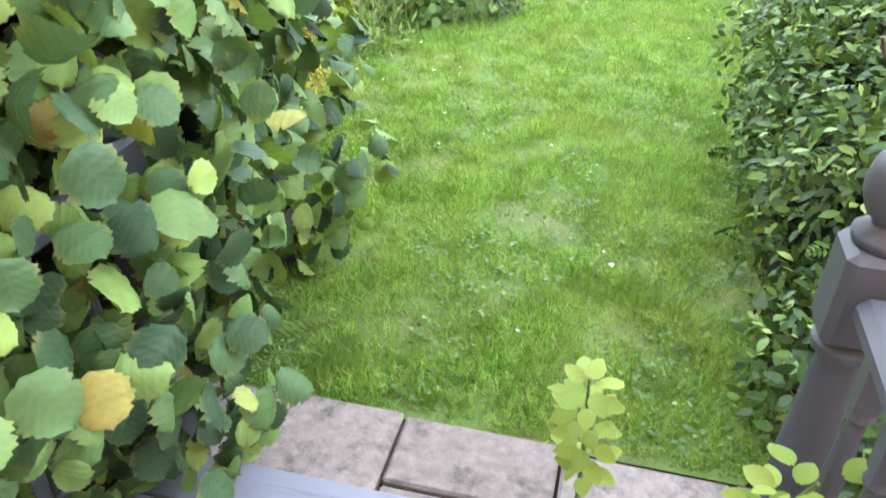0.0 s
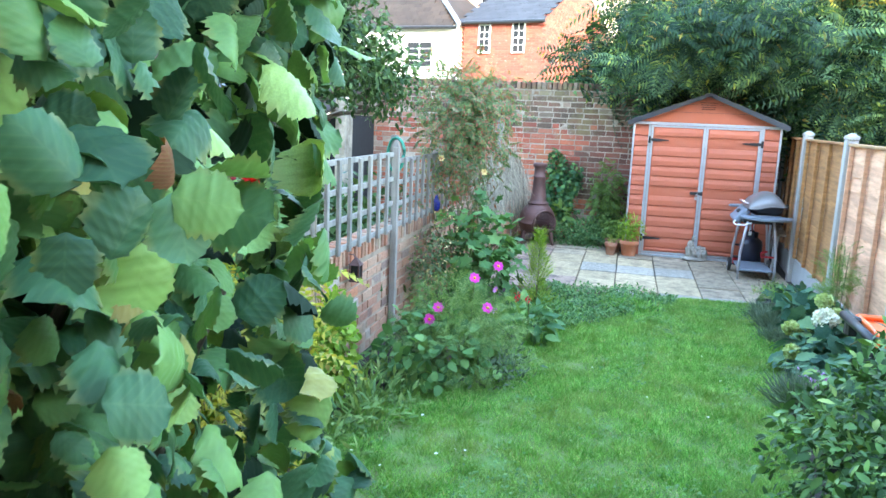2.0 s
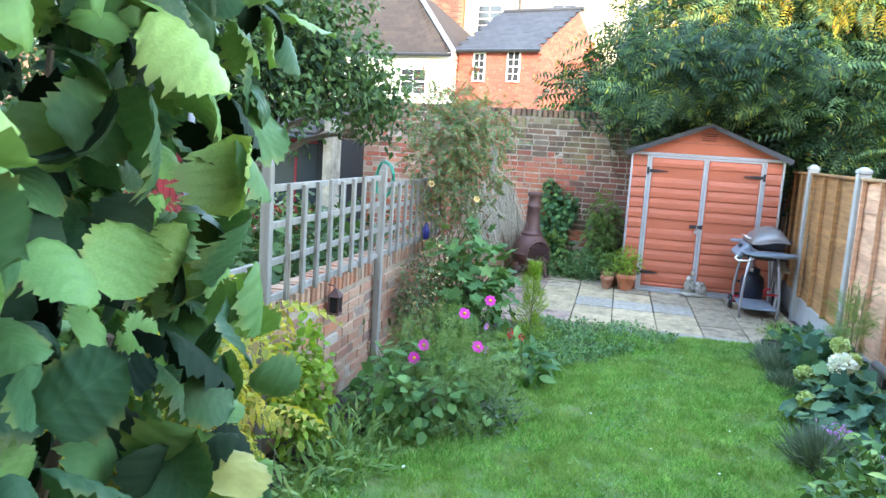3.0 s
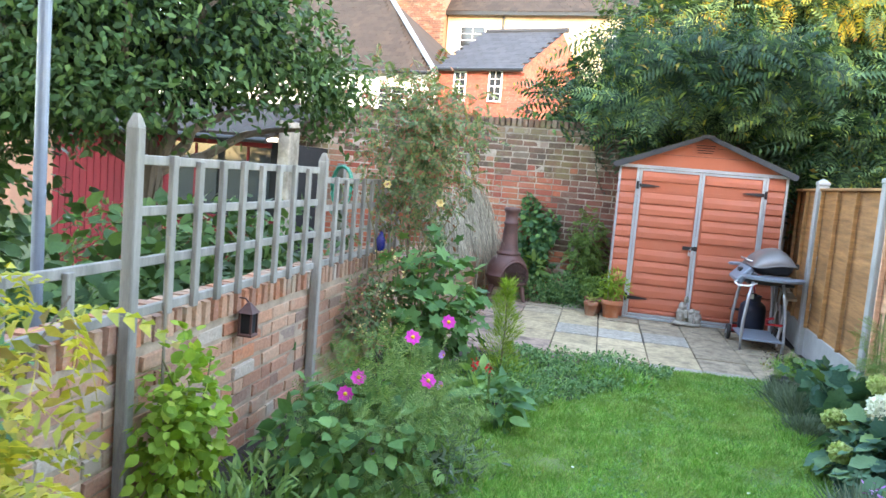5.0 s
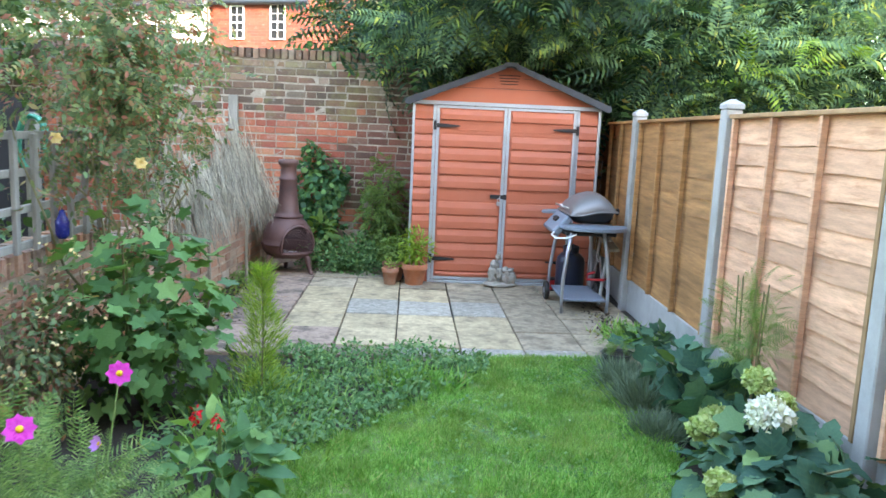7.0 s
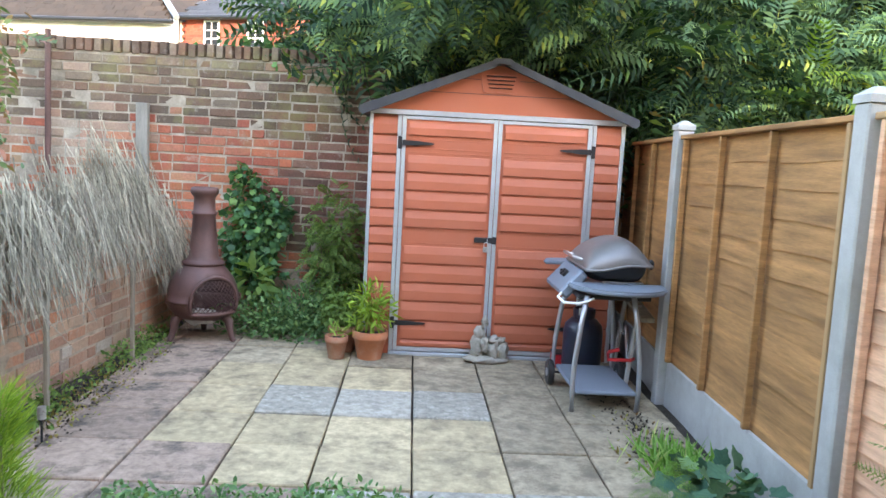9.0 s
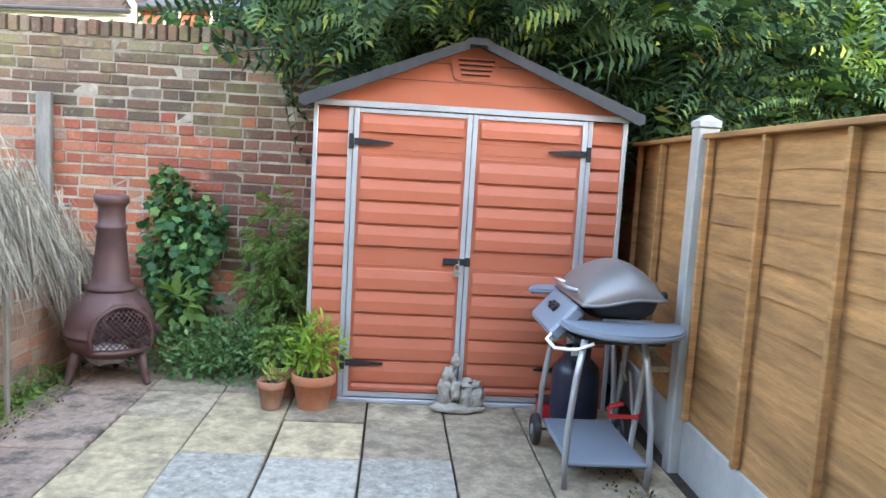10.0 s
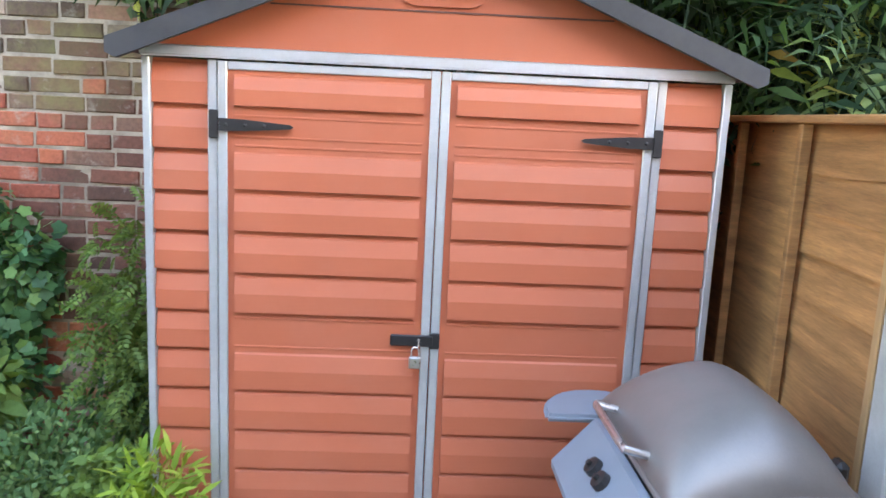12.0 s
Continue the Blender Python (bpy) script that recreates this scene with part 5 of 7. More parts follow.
for _c, _s in (((0.0, 0, 0.02), (0.16, 0.08, 0.03)), ((-0.065, 0, 0.1), (0.052, 0.05, 0.09)), ((-0.055, 0, 0.185), (0.04, 0.036, 0.055)), ((-0.025, -0.005, 0.262), (0.025, 0.025, 0.032)), ((-0.02, -0.035, 0.12), (0.03, 0.025, 0.06)), ((0.05, 0, 0.085), (0.05, 0.055, 0.075)), ((0.105, 0, 0.08), (0.045, 0.05, 0.07)), ((0.07, -0.005, 0.15), (0.062, 0.045, 0.025))):
    bmesh.ops.create_icosphere(bm, subdivisions=3, radius=1.0, matrix=Matrix.Translation(_c) @ Matrix.Diagonal((*_s, 1)))
for v in bm.verts:
    v.co += v.co.normalized() * 0.03 * noise.noise(v.co * 42) + noise.noise_vector(v.co * 85) * 0.014
    v.co.z = max(v.co.z, 0.0)
_st = part("stone_statue", bm, M["stone"], None, "", True)
_st.location, _st.scale = (1.43, 10.88, 0.022), (1.05, 1.05, 1.12)
tagged(_st, "small weathered grey stone garden statuette by the shed", "statue")

# ---- flower pots ----


def pot(at, r, h, label, mat):
    t = thing("flower_pot", at, label, "flower pot", "pots by the shed")
    bm = bmesh.new()
    lathe(bm, [(r * 0.66, 0.0), (r * 0.9, h * 0.72), (r * 0.98, h * 0.74), (r, h * 0.76), (r, h * 0.98), (r * 0.97, h), (r * 0.88, h), (r * 0.86, h * 0.8), (r * 0.6, h * 0.3)], 32, None, False)
    part("pot", bm, M[mat], t, "", True)
    bm = bmesh.new()
    lathe(bm, [(r * 0.84, h * 0.86), (r * 0.4, h * 0.89), (0.01, h * 0.9)], 20, None, False)
    part("soil", bm, M["soil"], t)
    return t


POT_A = pot((0.33, 10.82, 0.024), 0.085, 0.165, "small old terracotta pot with a seedling", "terracotta_old")
POT_B = pot((0.57, 10.84, 0.024), 0.13, 0.21, "orange terracotta pot with a yellow-green plant", "terracotta")
POT_C = pot((0.36, 11.05, 0.024), 0.12, 0.2, "old terracotta pot with a bushy green plant", "terracotta_old")
_bp = thing("black_pot", (1.93, 8.35, 0.01), "low black plastic pot at the patio edge", "flower pot")
bm = bmesh.new()
lathe(bm, [(0.08, 0.0), (0.1, 0.09), (0.108, 0.095), (0.1, 0.1), (0.09, 0.09), (0.085, 0.05)], 24, None, False)
part("pot", bm, M["bbq_black"], _bp, "", True)
bm = bmesh.new()
lathe(bm, [(0.092, 0.075), (0.01, 0.085)], 18, None, False)
part("soil", bm, M["soil"], _bp)

# ---- wheeled bin with an orange lid, its handle towards the lawn ----
WB = thing("wheelie_bin", (1.98, 4.3, 0.0), "dark green wheeled bin with a bright orange lid", "bin")
bm = bmesh.new()
_rings = []
for _z, _hx, _hy in ((0.03, 0.24, 0.22), (0.45, 0.28, 0.25), (0.78, 0.32, 0.275), (0.8, 0.345, 0.29), (0.84, 0.345, 0.29)):
    _rings.append([bm.verts.new((_sx * (_hx - _ax) + 0.02, _sy * (_hy - _ay), _z)) for _sx, _sy, _ax, _ay in ((-1, -1, 0, 0.03), (-1, -1, 0.03, 0), (1, -1, 0.03, 0), (1, -1, 0, 0.03), (1, 1, 0, 0.03), (1, 1, 0.03, 0), (-1, 1, 0.03, 0), (-1, 1, 0, 0.03))])
for _a, _b in zip(_rings, _rings[1:]):
    for _k in range(8):
        bm.faces.new((_a[_k], _a[(_k + 1) % 8], _b[(_k + 1) % 8], _b[_k]))
bm.faces.new(_rings[0][::-1])
bm.faces.new(_rings[-1])
part("body", bm, M["bin_green"], WB)
_ld = part("lid", boxed((-0.32, -0.29, 0.843), (0.4, 0.29, 0.868), 0.012), M["orange_plastic"], WB, "bright orange lid")
for _lo, _hi in (((-0.31, -0.29, 0.869), (0.4, -0.262, 0.9)), ((-0.31, 0.262, 0.869), (0.4, 0.29, 0.9)), ((0.372, -0.26, 0.869), (0.4, 0.26, 0.9)), ((-0.31, -0.26, 0.869), (-0.285, 0.26, 0.9))):
    part("lid_rim", boxed(_lo, _hi, 0.01), M["orange_plastic"], _ld)
part("handle_bar", rod([(-0.36, -0.285, 0.885), (-0.36, 0.3, 0.885)], 0.022, 14), M["bbq_black"], WB, "black tubular handle", True)
for _y in (-0.2, 0.2):
    part("handle_lug", boxed((-0.375, _y - 0.03, 0.8), (-0.3, _y + 0.03, 0.9), 0.012), M["bbq_black"], WB)
part("hinge_pin", rod([(-0.36, -0.312, 0.885), (-0.36, -0.287, 0.885)], 0.03, 14), M["orange_plastic"], WB, "orange hinge end cap")
for _y in (-0.24, 0.24):
    bm = bmesh.new()
    lathe(bm, [(0.03, -0.02), (0.09, -0.022), (0.1, -0.012), (0.1, 0.012), (0.09, 0.022), (0.03, 0.02)], 24, Matrix.Translation((-0.27, _y, 0.1)) @ pose(0, 0, 0, 90, 0, 0))
    part("wheel", bm, M["bbq_black"], WB, "black rubber wheel")
_sl = thing("solar_light", (-0.9, 9.03, 0.0), "small steel solar stake light at the patio edge", "garden light")
part("stake", rod([(0, 0, 0.0), (0, 0, 0.14)], 0.006, 8), M["dark"], _sl)
part("head", rod([(0, 0, 0.14), (0, 0, 0.2)], 0.02, 14), M["steel"], _sl)

# ---- plants ----
OVAL = leaf_form(0.5, 3, 2, 0.9, 0.9, 0.15, 0.2)
NARROW = leaf_form(0.22, 3, 2, 0.9, 0.9, 0.1, 0.3)
ROUND = leaf_form(0.8, 3, 2, 0.8, 0.7, 0.15, 0.2)
MAPLE = lobed_form(5, 0.45)
IVY = lobed_form(5, 0.3)
FROND = frond_form(9, 0.27, 0.062, 0.5, 0.7)
FERN = frond_form(16, 0.2, 0.05, 0.35, 1.0)
SPRIG = frond_form(5, 0.34, 0.16, 0.25, 0.6)
FEATHER = frond_form(10, 0.3, 0.032, 0.2, 0.6)
NEEDLE = (np.array([(-0.03, 0, 0), (0.03, 0, 0), (0.02, 0.6, 0.03), (0.0, 1, 0.06)]), np.array([(0, 1, 2, 3)]), None)

# the hazel beside the steps
HZ = thing("hazel_bush", (-0.85, 1.55, 0), "large leafy hazel bush, green with some yellowing leaves", "bush")
bm = bmesh.new()
_ends = [(0.6, -0.1, 2.0), (0.35, -0.55, 2.3), (0.1, 0.3, 2.7), (-0.4, -0.3, 2.6), (0.65, -0.45, 1.3), (-0.2, -0.7, 1.7), (0.6, 0.1, 1.5), (0.3, 0.35, 1.9), (-0.5, 0.4, 2.2), (0.7, -0.3, 1.75)]
branches(bm, (0, 0, -0.05), _ends, 0.024, 0.006, 3, 6, 0.05)
part("branch", bm, M["bark"], HZ, "brown hazel stems")


def hazel_form(rows=22, half=3, droop=0.2, curl=0.1, pleat=0.012, seed=0):
    """A broad, nearly round hazel leaf, 1 long, heart-shaped at its stalk, pleated along its veins, with a toothed rim and a short tip."""
    r = random.Random(seed)
    vs, uv = [], []
    for i in range(rows + 1):
        v = i / rows
        w = 0.5 * (max(1 - ((v - 0.45) / 0.5) ** 2, 0) ** 0.5) if v < 0.95 else 0.03 * (1 - v) / 0.05
        if i == 0:
            w = 0.12
        w = max(w, 0.004) * (1 + (0.07 if i % 2 else -0.05) + 0.07 * math.sin(i * 1.3 + seed) + r.uniform(-0.04, 0.04))
        for j in range(-half, half + 1):
            u = j / half
            x = u * w
            phase = 6.0 * math.tau * (v - 0.28 * abs(u) * min(1, w * 2))
            z = 0.1 * abs(x) - droop * v * v - curl * (2 * x) ** 2 + pleat * math.sin(phase) * min(1, 2.5 * abs(u)) * min(1, 3 * (1 - v)) + 0.05 * math.sin(5 * v + 2.2 * u + seed * 1.9) * abs(u)
            vs.append((x, v + 0.14 * abs(u) ** 1.5 * (0.35 - v) * (v < 0.35), z))
            uv.append((0.5 + x, v))
    c = 2 * half + 1
    fs = [(i * c + j, i * c + j + 1, (i + 1) * c + j + 1, (i + 1) * c + j) for i in range(rows) for j in range(2 * half)]
    return np.array(vs), np.array(fs), np.array(uv)


HAZEL = [hazel_form(26, 3, 0.1 + 0.1 * k, 0.1 + 0.14 * k, 0.026, k) for k in range(4)]
HAZEL_FAR = [hazel_form(17, 2, 0.14 + 0.2 * k, 0.14 + 0.25 * k, 0.024, 7 + k) for k in range(2)]
_hm = []
for _k, (_v, _f, _uv) in enumerate(HAZEL):
    _me = raw_mesh("leaf", _v, _f, _uv)
    _me.materials.append(M["hazel"])
    _me.polygons.foreach_set("use_smooth", [True] * len(_me.polygons))
    _hm.append(_me)
_me = raw_mesh("leaf", *HAZEL[1])
_me.materials.append(M["hazel_old"])
_hm.append(_me)


def hazel_poses(n, seed, shell):
    """Leaves over an upright uneven mass, hanging, faces outward."""
    r = np.random.default_rng(seed)
    a = r.uniform(-math.pi, math.pi, n)
    z = r.uniform(0.12, 2.95, n)
    prof_r = np.interp(z, [0.0, 0.4, 0.9, 1.5, 2.2, 2.7, 3.0], [0.5, 0.66, 0.74, 0.78, 0.86, 0.8, 0.6])
    bump_ = np.array([noise.noise(Vector((math.cos(t) * 1.4, math.sin(t) * 1.4, h * 1.6))) for t, h in zip(a, z)])
    rad = prof_r * (1 + 0.22 * bump_) * (1 - shell * r.random(n))
    x, y = np.cos(a) * rad * 0.95, np.sin(a) * rad * 0.95
    out = np.stack([np.cos(a), np.sin(a), np.zeros(n)], 1)
    along = out * 0.35 + np.array((0, 0, -0.6)) + r.normal(size=(n, 3)) * 0.55
    face = out + np.array((0, 0, 0.6)) + r.normal(size=(n, 3)) * 0.55
    size = r.uniform(0.065, 0.115, n) * np.interp(z, [0, 0.8, 1.6], [0.75, 0.9, 1.05])
    pos = np.stack([x, y, z], 1)
    ok = (pos[:, 2] > 0.1)
    return pos[ok], along[ok], face[ok], size[ok], r


_pos, _al, _fa, _sz, _r = hazel_poses(2300, 12, 0.2)
_mats = poses(_pos, _al, _fa, _sz)
# leaves towards the steps are pieces of their own
_near = (_pos[:, 0] > 0.15) & (_pos[:, 2] < 2.5)
_idx = np.flatnonzero(_near)[:300]
for _i in _idx:
    _o = new("leaf", _hm[4] if _r.random() < 0.008 else _hm[int(_r.integers(4))])
    _o.parent = HZ
    _o.matrix_basis = Matrix(_mats[_i].tolist())
_restm = np.delete(_mats, _idx, 0)
# the part that hangs over the handrail
_p, _d, _r = blob(3400, (0.48, -0.72, 1.15), (0.46, 0.7, 1.25), 0.45, 0.25, 2.0, 15, 0.2)
_ok = _p[:, 0] < 0.93
_p, _d = _p[_ok], _d[_ok]
_over = poses(_p, _d * 0.35 + np.array((0, 0, -0.55)) + _r.normal(size=_d.shape) * 0.5, _d + np.array((0.3, -0.3, 0.55)) + _r.normal(size=_d.shape) * 0.6, _r.uniform(0.05, 0.095, len(_p)))
_restm = np.concatenate([_restm, _over])
_old = _r.random(len(_restm)) < 0.012
scatter("yellow_leaves", HAZEL_FAR[1], _restm[_old], M["hazel_old"], HZ, "yellowing and browned leaves")
_restm = _restm[~_old]
scatter("leaves", HAZEL_FAR[0], _restm[::2], M["hazel"], HZ)
scatter("leaves", HAZEL_FAR[1], _restm[1::2], M["hazel"], HZ)
foliage("low_leaves", HAZEL_FAR[1], (0.5, 0.55, 0.55), (0.26, 0.3, 0.5), 170, 0.085, M["hazel"], HZ, 16, 0.6, 0.3)
# Inner hazel leaves take the near-black tone to paint the bush's inner shade.
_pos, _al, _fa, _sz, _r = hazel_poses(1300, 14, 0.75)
scatter("inner_leaves", HAZEL_FAR[1], poses(_pos, _al, _fa, _sz), M["leaf_shade_tone"], HZ)

# clipped small-leaved shrub on the other side
JS = thing("jasmine_shrub", (1.82, 2.9, 0), "dense rounded green shrub with small glossy leaves", "bush")
bm = bmesh.new()
branches(bm, (0, 0, -0.02), [(0.4, 0.5, 0.9), (-0.4, -0.5, 0.9), (0.2, -0.9, 0.8), (-0.2, 0.9, 0.8), (0, 0, 1.1), (-0.5, 0.2, 0.5)], 0.02, 0.006, 5)
part("branch", bm, M["bark"], JS)
foliage("leaves", OVAL, (0, -0.32, 0.42), (0.62, 1.24, 0.62), 13500, 0.05, M["jasmine"], JS, 21, 0.35, 0.22, 2.4, 0.3, 0.4, 0.8)
foliage("sprig", SPRIG, (0, -0.32, 0.42), (0.66, 1.28, 0.66), 800, 0.11, M["jasmine"], JS, 22, 0.15, 0.3, 2.4, 0.0, 0.5, 0.8)
foliage("low_leaves", OVAL, (-0.22, -1.5, 0.2), (0.34, 0.5, 0.36), 2200, 0.05, M["jasmine"], JS, 24, 0.6, 0.3, 2.4, 0.3, 0.4, 0.8)
foliage("low_leaves", OVAL, (-0.34, -1.95, 0.3), (0.24, 0.36, 0.34), 1100, 0.05, M["jasmine"], JS, 25, 0.7, 0.3, 2.4, 0.3, 0.4, 0.8)
foliage("far_leaves", OVAL, (-0.05, 0.5, 0.53), (0.64, 0.55, 0.66), 5200, 0.05, M["jasmine"], JS, 27, 0.35, 0.22, 2.4, 0.3, 0.4, 0.8)
foliage("low_leaves", OVAL, (-0.45, -1.25, 0.18), (0.24, 0.5, 0.26), 1500, 0.05, M["jasmine"], JS, 26, 0.7, 0.3, 2.4, 0.3, 0.4, 0.8)
# Core leaves coloured almost black for the shade inside the shrub.
foliage("dark_core", ROUND, (0, -0.32, 0.36), (0.52, 1.15, 0.54), 4500, 0.07, M["leaf_shade_tone"], JS, 23, 0.6, 0.15)

# seedling shoots by the steps


def shoot(at, height, lean, n, size, seed, label):
    t = thing("young_shoot", at, label, "plant", "shoots by the steps")
    r = np.random.default_rng(seed)
    part("stem", rod([(0, 0, 0), (lean[0] * 0.4, lean[1] * 0.4, height * 0.55), (lean[0], lean[1], height)], [0.006, 0.005, 0.003], 6), M["stem_green"], t)
    me = raw_mesh("leaf", *leaf_form(0.72, 6, 4, 0.85, 0.7, 0.12, 0.18))
    me.materials.append(M["seedling"])
    me.polygons.foreach_set("use_smooth", [True] * len(me.polygons))
    for k in range(n):
        f = 0.35 + 0.65 * k / n
        a = k * 2.4
        o = new("leaf", me)
        o.parent = t
        p = Vector((lean[0] * f * f, lean[1] * f * f, height * f)) + Vector((math.cos(a), math.sin(a), 0.1)) * r.uniform(0.01, 0.05)
        m = poses(np.array([p]), np.array([(math.cos(a), math.sin(a), r.uniform(-0.1, 0.5))]), np.array([(r.normal() * 0.3, r.normal() * 0.3 - 0.3, 1)]), np.array([size * r.uniform(0.7, 1.1)]))
        o.matrix_basis = Matrix(m[0].tolist())
    return t


shoot((0.72, 1.13, 0.0), 0.6, (-0.02, -0.12), 46, 0.055, 3, "bright green young shoot growing up through the step")
shoot((0.95, 0.8, 0.148), 0.5, (0.06, -0.1), 34, 0.05, 9, "leafy green shoot beside the step")
shoot((0.99, 0.9, 0.14), 0.62, (0.03, -0.2), 30, 0.05, 4, "pale green leafy shoot beside the newel post")
FN = thing("fern", (-0.42, 1.5, 0.0), "small green fern at the foot of the hazel", "fern")
_r = np.random.default_rng(8)
_a = _r.uniform(0, 2 * math.pi, 16)
scatter("fronds", FERN, poses(np.zeros((16, 3)) + np.array((0, 0, 0.02)), np.stack([np.cos(_a), np.sin(_a), _r.uniform(0.4, 1.0, 16)], 1), np.stack([-np.cos(_a) * 0.4, -np.sin(_a) * 0.4, np.ones(16)], 1), _r.uniform(0.2, 0.36, 16)), M["fern"], FN, "", "")

# golden shrub by the wall
GS = thing("golden_shrub", (-1.08, 2.85, 0), "golden-yellow feathery shrub in front of the wall", "bush")
bm = bmesh.new()
branches(bm, (0, 0, 0), [(0.2, 0.3, 1.1), (-0.1, -0.3, 1.2), (0.25, -0.2, 0.9), (0.1, 0.5, 1.0), (-0.15, 0.1, 1.3), (0.3, 0.1, 0.75), (0.15, 0.62, 1.15), (0.3, 0.45, 0.6)], 0.012, 0.003, 9)
part("branch", bm, M["bark"], GS)
GOLDEN_FROND = frond_form(6, 0.3, 0.12, 0.5, 0.6)
foliage("leaves", GOLDEN_FROND, (0.08, 0.0, 0.62), (0.32, 0.46, 0.6), 560, 0.16, M["golden"], GS, 31, 0.6, 0.45, 2.2, 0.45, 0.5, 0.9)
foliage("top_leaves", GOLDEN_FROND, (0.1, 0.2, 1.12), (0.24, 0.45, 0.16), 70, 0.18, M["golden"], GS, 36, 0.9, 0.4, 2.2, 0.5, 0.6, 0.9)
foliage("small_leaves", OVAL, (0.08, 0.0, 0.5), (0.32, 0.46, 0.52), 2600, 0.035, M["golden"], GS, 32, 0.7, 0.4)
foliage("green_leaves", SPRIG, (0.02, 0.05, 0.45), (0.28, 0.42, 0.45), 380, 0.1, M["lime"], GS, 33, 0.7, 0.4)
LS = thing("lime_shrub", (-1.2, 4.5, 0), "small lime-green shrub against the brick wall", "bush")
foliage("leaves", ROUND, (0, 0, 0.4), (0.13, 0.26, 0.38), 950, 0.05, M["lime"], LS, 34, 0.8, 0.5, 2.6)
bm = bmesh.new()
branches(bm, (0, 0, -0.02), [(0.02, 0.16, 0.7), (-0.03, -0.12, 0.74), (0.06, 0.2, 0.4), (0.05, -0.2, 0.45)], 0.006, 0.003, 37)
part("stem", bm, M["stem"], LS)
CN = thing("bamboo_cane", (-1.27, 4.45, 0), "thin weathered bamboo cane leaning on the trellis", "cane")
part("cane", rod([(0.05, -0.03, -0.02), (0.0, 0.0, 0.6), (-0.02, 0.03, 1.2)], 0.007, 7), M["bark_pale"], CN)
GW = thing("greenery_at_wall", (-1.0, 4.6, 0), "low grassy weeds at the foot of the wall", "weeds", kind="stuff")
foliage("weeds", NARROW, (0, 0, 0.02), (0.3, 1.0, 0.16), 1500, 0.09, M["cosmos"], GW, 35, 0.9, 0.3, 2, -0.8)

# red rose behind the golden shrub
RS = thing("rose_bush", (-1.3, 2.85, 0), "tall rose bush with one crimson bloom", "bush")
bm = bmesh.new()
branches(bm, (0, 0, 0), [(0.27, 0.36, 1.52), (-0.15, 0.0, 1.6), (0.1, -0.2, 1.3), (0.05, 0.45, 1.2)], 0.011, 0.004, 6)
part("branch", bm, M["stem_green"], RS)
foliage("leaves", SPRIG, (0, 0.12, 1.15), (0.3, 0.5, 0.42), 330, 0.16, M["rose_green"], RS, 41, 0.8, 0.4)


def bloom(name, at, size, petals, material, eye, parent, face, seed, cup=0.3):
    """A flower: rings of petals round an eye."""
    r = np.random.default_rng(seed)
    f = Vector(face).normalized()
    q = f.to_track_quat("Z", "Y").to_matrix()
    form = leaf_form(0.8, 3, 2, 0.95, 0.55, 0.1, -cup)
    pos, al, fa = [], [], []
    for k in range(petals):
        a = 2 * math.pi * k / petals + r.normal() * 0.08
        pos.append(at)
        al.append(q @ Vector((math.cos(a), math.sin(a), cup * 0.3)))
        fa.append(q @ Vector((0, 0, 1)))
    fl = scatter(name, form, poses(np.array(pos), np.array(al), np.array(fa), np.full(petals, size)), M[material], parent, "", "")
    if eye:
        bm = bmesh.new()
        bmesh.ops.create_icosphere(bm, subdivisions=2, radius=size * 0.24, matrix=Matrix.Translation(Vector(at) + f * size * 0.06))
        part("flower_eye", bm, M[eye], fl)
    return fl


for _k in range(4):
    bloom("bloom", (0.27, 0.36, 1.53), 0.05 - 0.009 * _k, 6 + _k, "red_petal", None, RS, (0.7, -0.6, 0.5), 50 + _k, 0.25 + 0.35 * _k)

# cosmos bed
CM = thing("cosmos_plant", (-0.62, 5.45, 0), "feathery cosmos plant with magenta flowers", "flowers")
foliage("feathery_leaves", FEATHER, (0.02, 0.05, 0.24), (0.42, 0.5, 0.36), 1000, 0.14, M["cosmos"], CM, 61, 0.8, 0.4, 2.2, -0.3, 0.4)
foliage("green_leaves", ROUND, (-0.1, -0.15, 0.2), (0.42, 0.45, 0.28), 620, 0.075, M["mallow"], CM, 62, 0.5, 0.4)
foliage("low_leaves", NARROW, (0.2, 0.05, 0.06), (0.34, 0.42, 0.16), 900, 0.07, M["lavender"], CM, 63, 0.8, 0.3, 2, -0.6)
for _k, _p in enumerate(((-0.49, 5.35, 0.73), (-0.70, 5.19, 0.54), (-0.75, 5.16, 0.46), (-0.37, 5.23, 0.56), (-0.40, 5.78, 0.74), (-0.36, 5.52, 0.62), (-0.33, 5.38, 0.5), (-0.66, 5.3, 0.22), (-0.62, 5.27, 0.16))):
    _l = (_p[0] + 0.62, _p[1] - 5.45, _p[2])
    part("flower_stem", rod([(_l[0] * 0.5, _l[1] * 0.5, 0.05), (_l[0] * 0.9, _l[1] * 0.8, _l[2] * 0.6), _l], 0.003, 5), M["stem_green"], CM)
    _s = 0.042 if _k < 5 else 0.028
    bloom("flower", _l, _s, 8, "pink" if _k < 5 else "mauve", "yellow_eye", CM, (0.55 + 0.2 * math.sin(_k * 3), -1.0, 0.55 + 0.2 * math.cos(_k * 2)) if _k < 5 else (0.9 * math.sin(_k * 2), -0.5, 0.3), 70 + _k, 0.05 if _k < 5 else 0.5)

MW = thing("mallow_plant", (-0.86, 7.35, 0), "tall leafy mallow with lobed green leaves", "plant")
bm = bmesh.new()
branches(bm, (0, 0, 0), [(0.1, 0.1, 0.95), (-0.2, 0.1, 0.8), (0.25, -0.15, 0.7), (0.0, -0.25, 0.85), (-0.1, 0.3, 0.6)], 0.012, 0.005, 12)
part("stem", bm, M["stem_green"], MW)
_lm = raw_mesh("leaf", *MAPLE)
